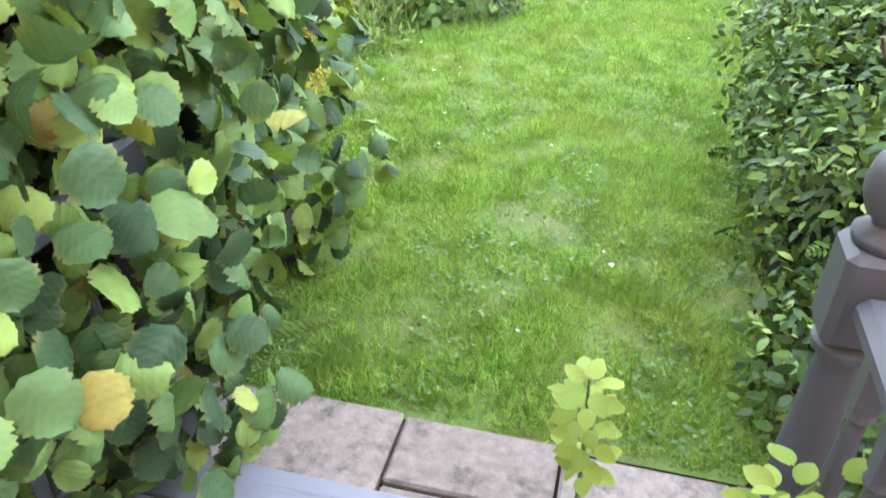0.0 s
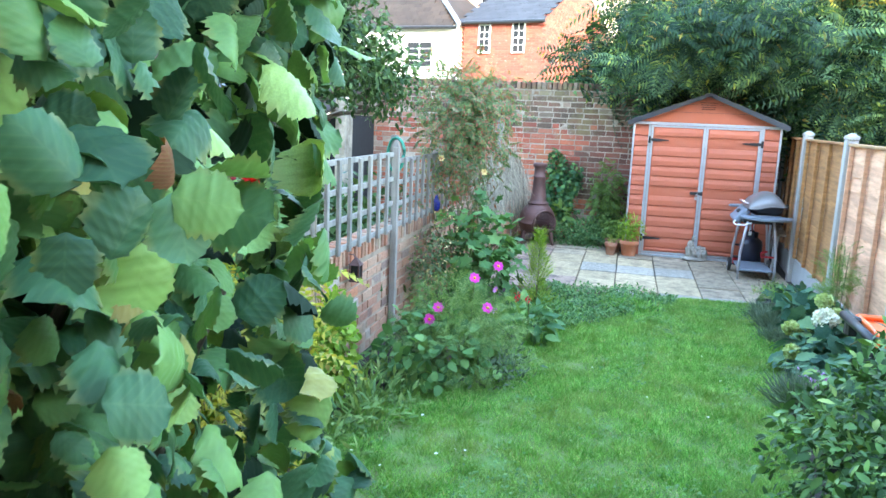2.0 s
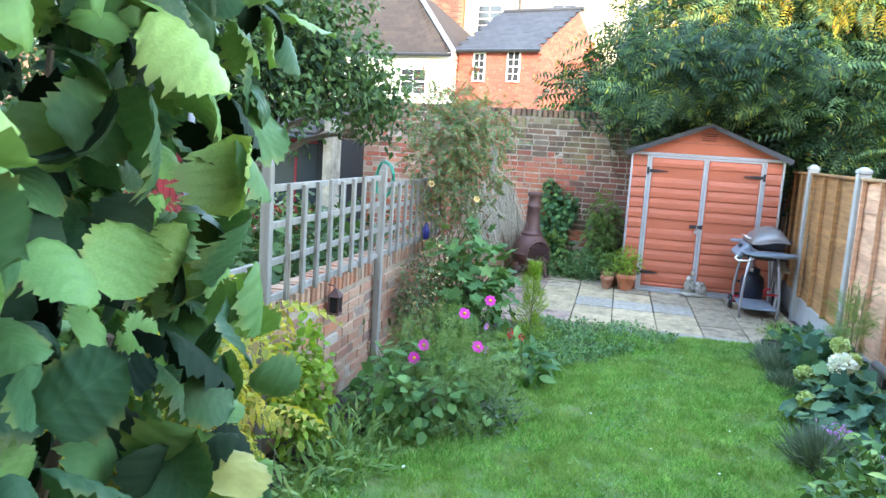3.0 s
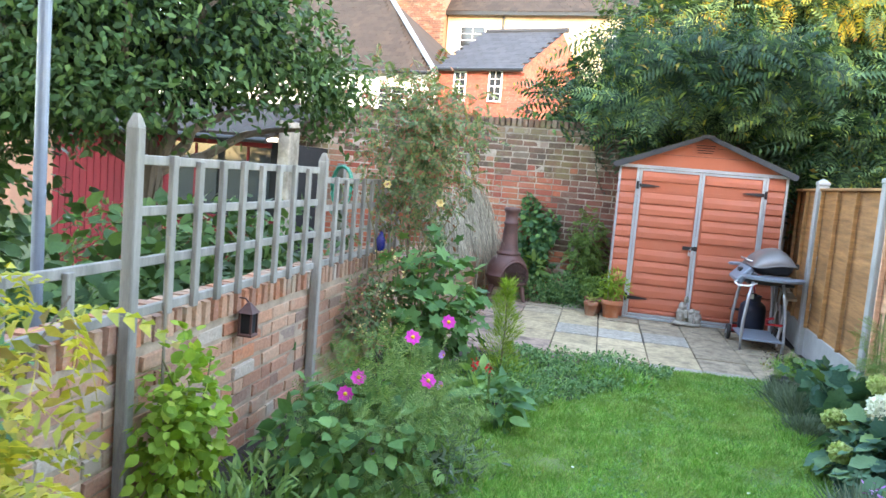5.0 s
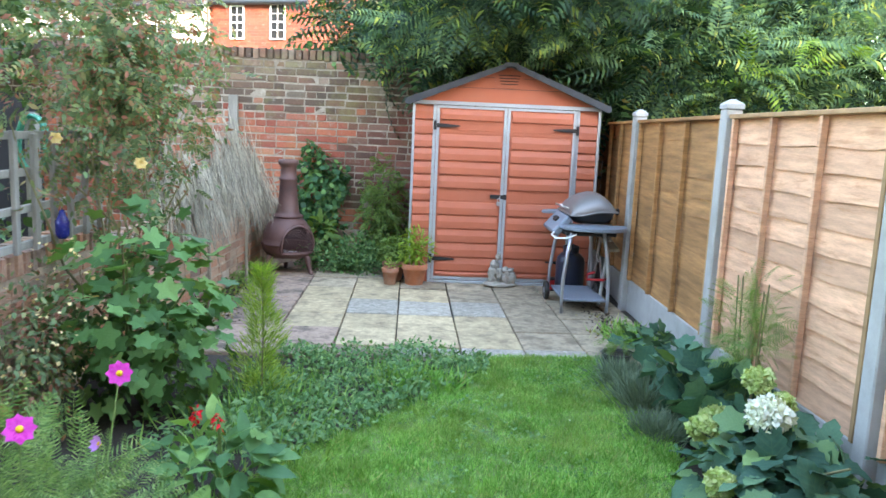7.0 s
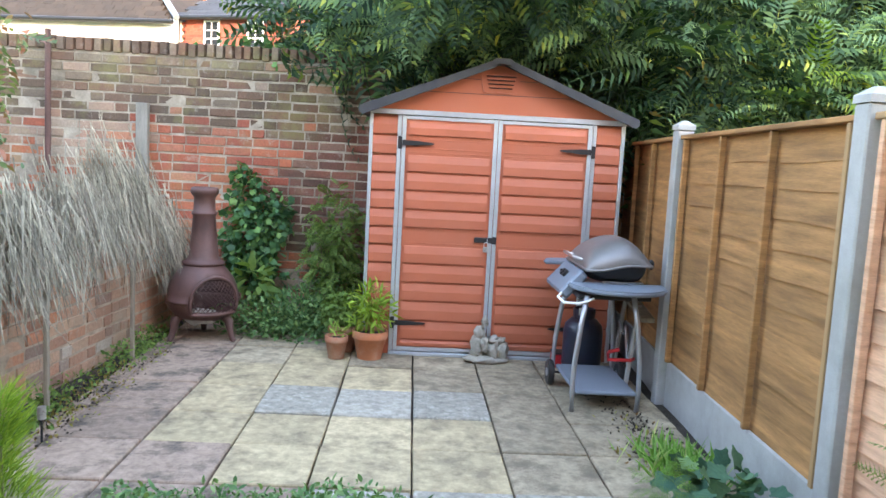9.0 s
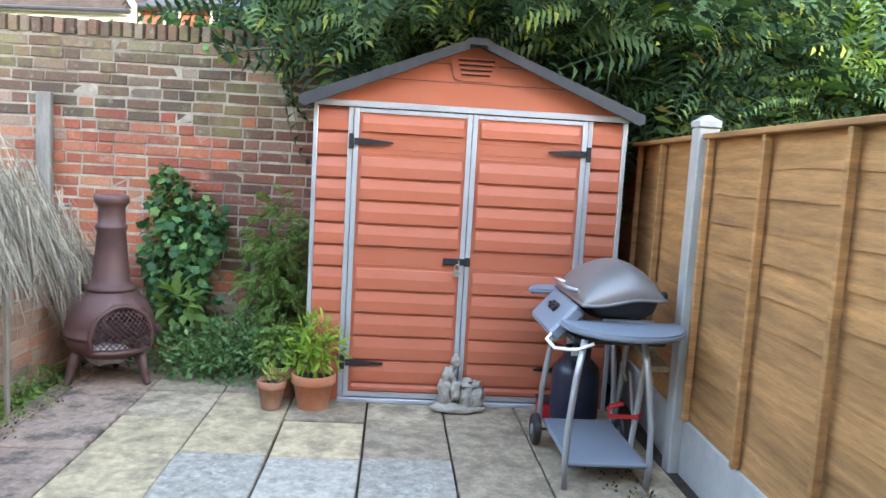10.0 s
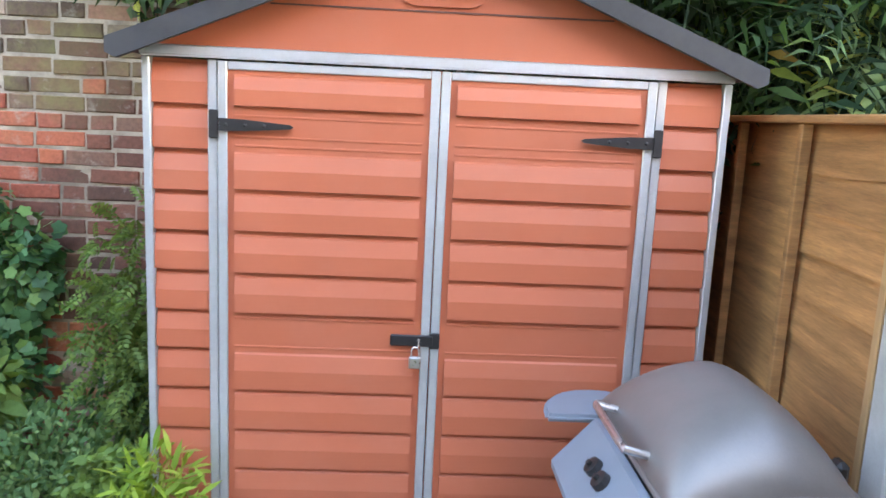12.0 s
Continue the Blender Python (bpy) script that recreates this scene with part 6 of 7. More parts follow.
_lm.materials.append(M["mallow"])
_p, _d, _r = blob(240, (0.0, -0.02, 0.55), (0.42, 0.45, 0.5), 0.35, 0.35, 2.0, 81, 0.08)
_mm = poses(_p, _d * 0.6 + _r.normal(size=_d.shape) * 0.5 + np.array((0, 0, -0.35)), _d * 0.6 + np.array((0, 0, 0.8)) + _r.normal(size=_d.shape) * 0.25, _r.uniform(0.09, 0.15, len(_p)))
for _x in _mm:
    _o = new("leaf", _lm)
    _o.parent = MW
    _o.matrix_basis = Matrix(_x.tolist())
foliage("inner_leaves", MAPLE, (0, 0, 0.45), (0.36, 0.38, 0.42), 330, 0.1, M["mallow"], MW, 82, 0.9)
WD = thing("seeding_shrub", (-1.18, 6.9, 0), "brown-green seeding shrub against the wall", "bush")
foliage("leaves", OVAL, (0, 0, 0.45), (0.18, 0.42, 0.42), 1500, 0.035, M["rose_leaf"], WD, 83, 0.8, 0.4)
foliage("seed_heads", ROUND, (0.05, 0.05, 0.6), (0.2, 0.4, 0.4), 150, 0.02, M["yellow_petal"], WD, 84, 0.4, 0.4)
bm = bmesh.new()
branches(bm, (0, 0, 0), [(0.1, 0.2, 0.8), (-0.1, -0.3, 0.7), (0.1, -0.1, 0.85), (0, 0.35, 0.6)], 0.006, 0.002, 15)
part("stem", bm, M["stem"], WD)
SV = thing("salvia_plant", (-0.22, 6.3, 0), "broad-leaved salvia with small red flowers", "flowers")
foliage("leaves", leaf_form(0.55, 5, 4, 0.8, 0.8, 0.15, 0.25), (0, 0, 0.2), (0.22, 0.22, 0.18), 90, 0.12, M["rose_green"], SV, 85, 0.5, 0.3, 2, 0.1, 0.8)
part("stem", rod([(0, 0, 0), (0.01, 0, 0.2), (0.0, -0.02, 0.4)], 0.005, 6), M["stem_green"], SV)
for _k, (_x, _y) in enumerate(((0.0, -0.02), (-0.1, 0.03))):
    part("flower_spike_stem", rod([(0, 0, 0.12), (_x, _y, 0.3), (_x, _y, 0.4)], 0.003, 5), M["stem_green"], SV)
    foliage("flower_spike", OVAL, (_x, _y, 0.39), (0.018, 0.018, 0.035), 26, 0.025, M["red_petal"], SV, 86 + _k, 0.8)
# burning-bush seedling, pale and feathery
FB = thing("feathery_plant", (-0.3, 7.55, 0), "slender pale green feathery plant", "plant")
part("stem", rod([(0, 0, 0), (0.01, 0, 0.4), (0.0, 0.0, 0.76)], [0.007, 0.005, 0.002], 6), M["stem"], FB)
_r = np.random.default_rng(87)
_z = _r.uniform(0.06, 0.76, 2600)
_a = _r.uniform(0, 6.28, 2600)
_w = (0.16 + 0.08 * np.sin(_z * 19 + _a)) * (1 - _z / 0.85) ** 0.8
_rd = _w * np.sqrt(_r.random(2600))
_al = np.stack([np.cos(_a), np.sin(_a), np.full(2600, 1.0)], 1) + _r.normal(size=(2600, 3)) * 0.3
scatter("fine_leaves", NEEDLE, poses(np.stack([np.cos(_a) * _rd, np.sin(_a) * _rd, _z], 1), _al, _r.normal(size=(2600, 3)), _r.uniform(0.04, 0.09, 2600)), M["lime"], FB)

# ground cover between lawn and patio
GC = thing("ground_cover", (0.4, 7.75, 0), "low spreading green ground cover beside the patio", "ground cover", kind="stuff")
_r = np.random.default_rng(90)
_n = 9000
_y = _r.uniform(-0.95, 0.75, _n)
_x = _r.uniform(-0.75, 0.65, _n)
_in = (_x - 0.0 < 0.05 + _y * 0.8 + 0.35) | (_y > -0.1)
_in &= _x + 0.4 > -0.45 + 0.25 * np.sin(_y * 5)
_in &= (_x + 0.4 < np.interp(_y + 7.75, LAWN_Y, LAWN_L) + 0.12 + 0.05 * np.sin(_y * 17)) | ((_x < 0.6) & (_y > 0.2))
_x, _y = _x[_in], _y[_in]
_h = 0.05 + 0.1 * np.clip(np.array([noise.noise(Vector((a * 3, b * 3, 3.1))) for a, b in zip(_x, _y)]) + 0.4, 0, 1)
_k = len(_x)
scatter("leaves", OVAL, poses(np.stack([_x, _y, _h * _r.uniform(0.3, 1, _k)], 1), _r.normal(size=(_k, 3)) + np.array((0, 0, 0.3)), np.array((0, 0, 1.0)) + _r.normal(size=(_k, 3)) * 0.5, _r.uniform(0.02, 0.045, _k)), M["clover"], GC)
TF = thing("grass_tuft", (0.55, 7.85, 0), "tuft of long grass at the patio edge", "grass")
_n = 420
_pos = np.stack([_r.normal(0, 0.14, _n), _r.normal(0, 0.07, _n), np.zeros(_n)], 1)
scatter("tuft", BLADE, poses(_pos, _r.normal(size=(_n, 3)) * np.array((0.5, 0.5, 0)) + np.array((0, 0, 1)), _r.normal(size=(_n, 3)), _r.uniform(0.08, 0.17, _n)), M["grass"], TF)
TF2 = thing("grass_tuft", (2.2, 8.95, 0), "tuft of long grass at the fence foot", "grass")
scatter("tuft", BLADE, poses(_pos * np.array((0.6, 1.5, 1)), _r.normal(size=(_n, 3)) * np.array((0.5, 0.5, 0)) + np.array((0, 0, 1)), _r.normal(size=(_n, 3)), _r.uniform(0.08, 0.2, _n)), M["grass"], TF2)

# climbing rose on the trellis
CR = thing("climbing_rose", (-1.2, 7.75, 0), "leggy climbing rose with sparse reddish leaves", "climber")
for _k, _e in enumerate(((0.05, -0.5, 1.9), (-0.1, 0.1, 2.2), (0.1, 0.6, 1.9), (0.3, -0.2, 1.5), (-0.05, -0.3, 1.8), (0.2, 0.3, 2.1), (0.35, -0.6, 1.35), (0.2, 0.85, 1.6), (-0.1, -0.8, 1.5), (0.0, -0.2, 2.4), (0.3, 0.95, 2.1), (0.45, 0.3, 1.75))):
    bm = bmesh.new()
    branches(bm, (0.1 + 0.02 * math.sin(_k * 2.1), 0.05 * math.cos(_k * 1.7), 0.0), [_e], 0.011, 0.003, 17 + _k, 6, 0.07)
    part("stem", bm, M["stem"], CR)
foliage("leaves", SPRIG, (0.08, 0.0, 1.62), (0.42, 0.85, 0.7), 760, 0.12, M["rose_leaf"], CR, 91, 0.95, 0.7, 3.2, 0.3, 0.4, 1.0)
foliage("upper_leaves", SPRIG, (0.12, 0.1, 1.95), (0.45, 1.0, 0.42), 380, 0.13, M["rose_leaf"], CR, 93, 0.95, 0.7, 3.4, 0.3, 0.4, 1.0)
foliage("small_leaves", OVAL, (0.08, 0.05, 1.6), (0.46, 0.95, 0.76), 1500, 0.04, M["rose_leaf"], CR, 92, 0.95, 0.7, 3.2)
for _k, _p in enumerate(((0.4, -0.61, 1.32), (0.25, -0.05, 2.0), (-0.02, -0.55, 1.42))):
    for _j in range(3):
        bloom("bloom", _p, 0.035 - 0.008 * _j, 6, "yellow_petal", None, CR, (0.5, -0.8, 0.3), 95 + _k * 3 + _j, 0.3 + 0.3 * _j)
BO = thing("blue_feeder", (-1.3, 7.42, 0.9), "small dark blue glazed feeder hung on the trellis", "bird feeder")
bm = bmesh.new()
lathe(bm, [(0.02, 0.0), (0.034, 0.02), (0.036, 0.09), (0.02, 0.12), (0.012, 0.15)], 16)
part("bottle", bm, M["blue_glaze"], BO, "", True)
part("wire", rod([(0, 0, 0.15), (0, 0, 0.2), (-0.06, 0, 0.22)], 0.002, 5), M["black_iron"], BO)

# dry brushwood screen draped over the low wall
BW = thing("brushwood_screen", (-1.2, 9.9, 0), "grey dry brushwood screen draped over the wall", "screen")
_r = np.random.default_rng(99)
_n = 4600
_c = _r.uniform(-1.4, 1.7, 90)
_ct = 0.1 * _r.normal(size=90)
_g = _r.integers(0, 90, _n)
_y = _c[_g] + 0.06 * _r.normal(size=_n)
_top = 1.3 + 0.07 * np.sin(_y * 3.1) + _ct[_g] + 0.05 * _r.normal(size=_n) - np.clip(_y - 1.0, 0, 1) * 0.55
_u = _r.random(_n)
_z = _top - _u * 0.34
_x = 0.0 + 0.07 * _y + 0.06 * _r.normal(size=_n) + 0.12 * _u
_al = np.stack([0.12 + 0.16 * _r.normal(size=_n), 0.3 * _r.normal(size=_n) + 0.9 * _ct[_g] + 0.25 * np.clip(_y, 0, 2), np.full(_n, -1.0)], 1)
scatter("brushwood", (np.array([(-0.012, 0, 0), (0.012, 0, 0), (0.004, 1, 0.09), (-0.004, 1, 0.09)]), np.array([(0, 1, 2, 3)]), None), poses(np.stack([_x, _y, _z], 1), _al, np.array((1.0, -0.4, 0.1)) + 0.5 * _r.normal(size=(_n, 3)), _r.uniform(0.1, 0.4, _n)), M["straw"], BW, "bundled dry stems")
for _y, _h in ((-0.42, 0.8), (0.62, 0.8), (1.4, 0.8)):
    part("stake", boxed((0.14 + 0.07 * _y - 0.012, _y - 0.016, -0.03), (0.14 + 0.07 * _y + 0.012, _y + 0.016, _h), 0.004), M["bark_pale"], BW, "weathered wooden stake")
part("wire_rail", rod([(-0.02, -1.5, 1.1), (0.1, 1.6, 1.1)], 0.012, 6), M["grey_wood"], BW)

# weeds and ground cover at the back corner
IV = thing("ivy_creeper", (-0.5, 11.93, 0), "dark green creeper climbing the brick wall", "climber")
for _k, (_c, _rd, _n) in enumerate((((-0.07, -0.03, 1.12), (0.13, 0.09, 0.26), 150), ((-0.02, -0.05, 0.75), (0.25, 0.1, 0.36), 420), ((0.17, -0.05, 0.92), (0.15, 0.08, 0.24), 170), ((0.02, -0.1, 0.4), (0.28, 0.14, 0.2), 200))):
    foliage("leaves", IVY, _c, _rd, int(_n * 1.5), 0.062, M["ivy"], IV, 101 + _k, 0.6, 0.3, 2.0, 0.7, 0.2)
bm = bmesh.new()
branches(bm, (0, 0, 0), [(-0.1, 0, 1.25), (0.15, 0, 1.05), (0.05, -0.02, 0.9)], 0.01, 0.004, 19)
part("stem", bm, M["stem"], IV)
RG = thing("rodgersia", (-0.45, 11.72, 0), "bright palmate-leaved plant at the wall foot", "plant")
foliage("leaves", leaf_form(0.42, 4, 2, 0.75, 0.9, 0.12, 0.25), (0, 0, 0.42), (0.17, 0.12, 0.12), 55, 0.14, M["fern"], RG, 106, 0.6, 0.3, 2, 0.1, 0.6)
part("stem", rod([(0, 0, 0), (0, 0, 0.42)], 0.008, 6), M["stem_green"], RG)
AC = thing("green_maple", (0.22, 11.75, 0), "small green-leaved maple beside the shed", "bush")
foliage("leaves", SPRIG, (-0.02, -0.05, 0.72), (0.24, 0.2, 0.5), 420, 0.11, M["fern"], AC, 107, 0.8, 0.4)
foliage("dark_leaves", OVAL, (0, 0, 0.4), (0.3, 0.22, 0.36), 1200, 0.04, M["jasmine"], AC, 108, 0.8, 0.4)
bm = bmesh.new()
branches(bm, (0, 0, 0), [(0.05, 0, 1.2), (-0.15, -0.05, 0.9), (0.12, -0.1, 0.8)], 0.012, 0.004, 20)
part("stem", bm, M["stem"], AC)
VC = thing("periwinkle_bed", (-0.1, 11.55, 0), "low dark green ground cover behind the patio", "ground cover", kind="stuff")
foliage("leaves", OVAL, (0, 0, 0.1), (0.6, 0.36, 0.27), 5200, 0.042, M["clover"], VC, 109, 0.9, 0.3, 2, -0.2, 0.7)
WC = thing("corner_weeds", (-1.08, 10.9, 0), "weeds and dead leaves along the wall foot", "weeds", kind="stuff")
foliage("leaves", OVAL, (0.02, 0, 0.02), (0.14, 0.8, 0.16), 1300, 0.035, M["fern"], WC, 110, 0.9, 0.4)
foliage("leaves", OVAL, (-0.02, -1.5, 0.02), (0.16, 0.9, 0.12), 900, 0.035, M["fern"], WC, 111, 0.9, 0.4)
foliage("dead_leaves", OVAL, (0.05, -0.9, 0.01), (0.2, 1.3, 0.04), 500, 0.03, M["hazel_old"], WC, 112, 1.0, 0.2, 2, 0, 0.9)
foliage("dead_leaves", OVAL, (0.12, -1.4, 0.02), (0.16, 1.2, 0.03), 600, 0.024, M["hazel_old"], WC, 119, 1.0, 0.2, 2, 0, 0.9)
foliage("soil_crumbs", ROUND, (0.1, -1.2, 0.02), (0.2, 1.4, 0.03), 900, 0.018, M["soil"], WC, 120, 1.0, 0.2, 2, 0, 0.9)
foliage("soil_crumbs", ROUND, (3.25, -1.4, 0.02), (0.2, 0.9, 0.03), 700, 0.018, M["soil"], WC, 121, 1.0, 0.2, 2, 0, 0.9)
foliage("dead_leaves", OVAL, (3.2, -1.6, 0.01), (0.22, 0.6, 0.035), 260, 0.03, M["hazel_old"], WC, 113, 1.0, 0.2, 2, 0, 0.9)
foliage("leaves", OVAL, (0.0, -2.8, 0.02), (0.3, 0.6, 0.14), 900, 0.04, M["fern"], WC, 114, 0.9, 0.4)
BWD = thing("bed_weeds", (-0.35, 7.3, 0), "green weeds and seedlings over the bed soil", "weeds", kind="stuff")
foliage("leaves", OVAL, (0, 0, 0.02), (0.5, 0.9, 0.09), 2600, 0.042, M["clover"], BWD, 301, 0.95, 0.4)
foliage("blades", BLADE, (0.1, -0.1, 0.0), (0.5, 0.9, 0.05), 1500, 0.1, M["grass"], BWD, 302, 0.95, 0.3, 2, -1.4)
# plants in the pots
foliage("leaves", ROUND, (0.0, 0.0, 0.3), (0.18, 0.16, 0.15), 900, 0.036, M["fern"], POT_C, 115, 0.8)
foliage("leaves", NARROW, (0.0, 0.0, 0.36), (0.15, 0.14, 0.18), 300, 0.085, M["lime"], POT_B, 116, 0.9, 0.3, 2, -0.2)
foliage("red_leaves", NARROW, (0.02, 0.0, 0.44), (0.07, 0.07, 0.12), 40, 0.06, M["hazel_old"], POT_B, 117, 0.9)
foliage("leaves", NARROW, (0.0, 0.0, 0.19), (0.05, 0.05, 0.06), 34, 0.06, M["seedling"], POT_A, 118, 0.9, 0.3, 2, -0.6)
for _pt, _h in ((POT_C, 0.22), (POT_B, 0.38)):
    part("stem", rod([(0, 0, 0.15), (0.01, 0, _h)], 0.005, 6), M["stem_green"], _pt)
foliage("leaves", FEATHER, (0, 0, 0.16), (0.1, 0.1, 0.14), 60, 0.1, M["fern"], _bp, 119, 0.9)

# the bed along the fence
HY = thing("hydrangea", (2.0, 6.35, 0), "hydrangea with big dark leaves and pale flower heads", "bush")
HLEAF = [leaf_form(0.78, 9, 4, 0.75, 0.7, 0.2, 0.2 + 0.12 * k, 0.13, 0.05) for k in range(2)] + [lobed_form(5, 0.34, 0.22)]
_hy = []
for _q in HLEAF:
    _me = raw_mesh("leaf", *_q)
    _me.materials.append(M["hydrangea"])
    _me.polygons.foreach_set("use_smooth", [True] * len(_me.polygons))
    _hy.append(_me)
_p, _d, _r = blob(420, (0.1, -0.1, 0.1), (0.36, 0.7, 0.28), 0.55, 0.35, 2.6, 121, 0.04)
_mm = poses(_p, _d * np.array((1, 1, 0.2)) + _r.normal(size=_d.shape) * 0.4 + np.array((-0.1, 0, -0.25)), np.array((0, 0, 1.0)) + _d * 0.5 + _r.normal(size=_d.shape) * 0.4, _r.uniform(0.075, 0.155, len(_p)))
for _x in _mm:
    _o = new("leaf", _hy[int(_r.integers(3))])
    _o.parent = HY
    _o.matrix_basis = Matrix(_x.tolist())
bm = bmesh.new()
branches(bm, (0.05, 0, 0), [(0.0, 0.0, 0.38), (-0.02, 0.5, 0.22), (-0.2, 0.2, 0.28), (-0.24, -0.12, 0.2), (0.0, 0.12, 0.5), (0.1, -0.4, 0.4)], 0.009, 0.005, 23)
part("stem", bm, M["stem"], HY)
for _k, (_c, _s, _m) in enumerate((((-0.02, -0.02, 0.45), 0.08, "white_petal"), ((-0.02, 0.5, 0.25), 0.05, "green_petal"), ((-0.2, 0.2, 0.3), 0.05, "green_petal"), ((-0.01, 0.12, 0.55), 0.05, "green_petal"), ((0.06, 0.05, 0.47), 0.045, "green_petal"), ((-0.24, -0.12, 0.2), 0.05, "green_petal"))):
    foliage("flower_head", ROUND, _c, (_s, _s, _s * 0.85), 700, 0.026, M[_m], HY, 125 + _k, 0.3, 0.06, 3, 0, 0.0, 0.8)
foliage("inner_leaves", HLEAF[1], (0.1, -0.1, 0.14), (0.3, 0.6, 0.2), 120, 0.15, M["hydrangea"], HY, 131, 0.9)
for _k, (_at, _n) in enumerate((((2.12, 7.5), 130), ((2.2, 8.45), 45), ((2.14, 7.05), 90))):
    _t = thing("broad_leaf_plant", (*_at, 0), "dark broad-leaved plant in the fence bed", "plant", "plants in the fence bed")
    foliage("leaves", HLEAF[2], (0, 0, 0.16), (0.22, 0.34, 0.2) if _n > 50 else (0.15, 0.22, 0.12), _n, 0.145 if _n > 50 else 0.11, M["hydrangea"], _t, 135 + _k, 0.6, 0.4, 2.4, 0.1, 0.7)
    part("stem", rod([(0, 0, 0), (0, 0, 0.16)], 0.01, 6), M["stem_green"], _t)
for _k, (_at, _h, _n, _mt) in enumerate((((1.88, 7.55), 0.2, 1500, "lavender"), ((1.86, 7.95), 0.17, 1100, "lavender"), ((1.83, 7.15), 0.14, 800, "lavender"), ((1.82, 5.0), 0.25, 1300, "cosmos"), ((1.68, 5.5), 0.24, 900, "lavender"))):
    _t = thing("lavender_clump", (*_at, 0), "grey-green clump of narrow leaves", "plant", "lavender clumps")
    _r = np.random.default_rng(140 + _k)
    _pos = np.stack([_r.normal(0, 0.06, _n), _r.normal(0, 0.08, _n), _r.uniform(0, _h * 0.5, _n)], 1)
    scatter("leaves", NEEDLE, poses(_pos, _pos * np.array((6, 6, 0)) + _r.normal(size=(_n, 3)) * 0.35 + np.array((0, 0, 0.9)), _r.normal(size=(_n, 3)), _r.uniform(0.4, 0.9, _n) * _h), M[_mt], _t)
    if _k >= 3:
        foliage("purple_flowers", OVAL, (0.1, 0.06, _h * 0.95), (0.12, 0.12, 0.06), 60, 0.025, M["mauve"], _t, 146 + _k, 0.9)
FC = thing("tall_feathery_plant", (2.22, 7.05, 0), "tall thin feathery green stems by the fence", "plant")
for _k in range(5):
    _x, _y = 0.05 * math.sin(_k * 2.3), 0.18 * math.cos(_k * 1.7)
    part("stem", rod([(_x * 0.3, _y * 0.3, 0), (_x, _y, 0.5), (_x * 1.3, _y * 1.2, 0.86)], 0.004, 5), M["stem"], FC)
    foliage("fine_leaves", FEATHER, (_x, _y, 0.6), (0.09, 0.12, 0.3), 44, 0.12, M["fern"], FC, 151 + _k, 0.9, 0.3, 2, -0.4)

# ---- trees and buildings beyond ----
SM = thing("sumac_tree", (1.6, 13.6, 0), "large sumac tree with long drooping pinnate leaves", "tree")
bm = bmesh.new()
tube(bm, [(0, 0, -0.1), (0.05, 0, 0.8), (-0.05, 0.05, 1.7)], [0.13, 0.11, 0.1], 12)
part("trunk", bm, M["bark"], SM)
bm = bmesh.new()
branches(bm, (-0.05, 0.05, 1.65), [(-1.6, -0.8, 2.9), (-0.6, -1.1, 3.2), (0.6, -1.2, 3.0), (1.7, -1.2, 2.9), (2.6, -0.6, 3.3), (0.3, 0.2, 4.4), (-0.8, 0.3, 4.2), (1.6, 0.2, 4.4), (3.4, -0.9, 2.8), (-1.5, -0.9, 2.3), (2.2, -1.5, 2.3)], 0.06, 0.015, 25, 6, 0.06)
part("limb", bm, M["bark"], SM)
_cr = [((-1.3, -0.75, 2.75), (0.85, 0.7, 0.6), 210), ((-0.2, -1.0, 2.75), (1.1, 0.9, 0.55), 330), ((1.2, -1.1, 2.65), (1.2, 0.9, 0.7), 380), ((2.6, -1.0, 2.7), (1.1, 0.9, 0.8), 330), ((-0.5, -0.3, 3.6), (1.2, 0.9, 0.7), 300), ((0.9, -0.4, 3.8), (1.3, 1.0, 0.9), 380), ((2.4, -0.3, 3.8), (1.3, 1.0, 0.9), 360), ((3.8, -1.0, 3.0), (1.2, 1.0, 1.0), 360), ((0.5, 0.3, 4.6), (1.6, 0.9, 0.7), 260), ((2.8, 0.2, 4.6), (1.6, 0.9, 0.8), 260), ((1.7, -1.75, 2.05), (1.0, 0.35, 0.35), 120), ((3.2, -1.7, 2.0), (1.2, 0.5, 0.5), 260), ((1.25, -1.85, 2.0), (0.5, 0.3, 0.35), 90), ((2.2, -1.8, 1.9), (0.8, 0.35, 0.4), 150), ((0.2, -1.7, 2.45), (1.0, 0.45, 0.22), 110), ((-0.9, -1.5, 2.45), (0.6, 0.4, 0.3), 90)]
_crown = part("crown", rod([(0, 0, 1.66), (0, 0, 4.3)], [0.05, 0.012], 8), M["bark"], SM, "dense crown of pinnate leaves")
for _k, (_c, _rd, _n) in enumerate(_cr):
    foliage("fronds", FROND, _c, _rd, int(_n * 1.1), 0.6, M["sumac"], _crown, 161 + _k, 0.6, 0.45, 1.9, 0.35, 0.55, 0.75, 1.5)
LONG = frond_form(10, 0.34, 0.07, 0.35, 0.6)


def arching(name, template, centre, radii, n, size, material, parent, seed):
    """Fronds that spread and arch outward, their upper sides to the sky and the garden."""
    r = np.random.default_rng(seed)
    pts = np.asarray(centre) + unit(r.normal(size=(n, 3))) * np.asarray(radii) * (0.45 + 0.55 * r.random((n, 1)))
    a = r.uniform(0, 2 * math.pi, n)
    along = np.stack([np.cos(a), -0.45 + 0.3 * r.normal(size=n), 0.5 * np.sin(a) - 0.05], 1)
    face = np.array((0.0, -0.75, 0.8)) + r.normal(size=(n, 3)) * 0.25
    return scatter(name, template, poses(pts, along, face, size * r.uniform(0.7, 1.25, n)), material, parent, "", "stuff")


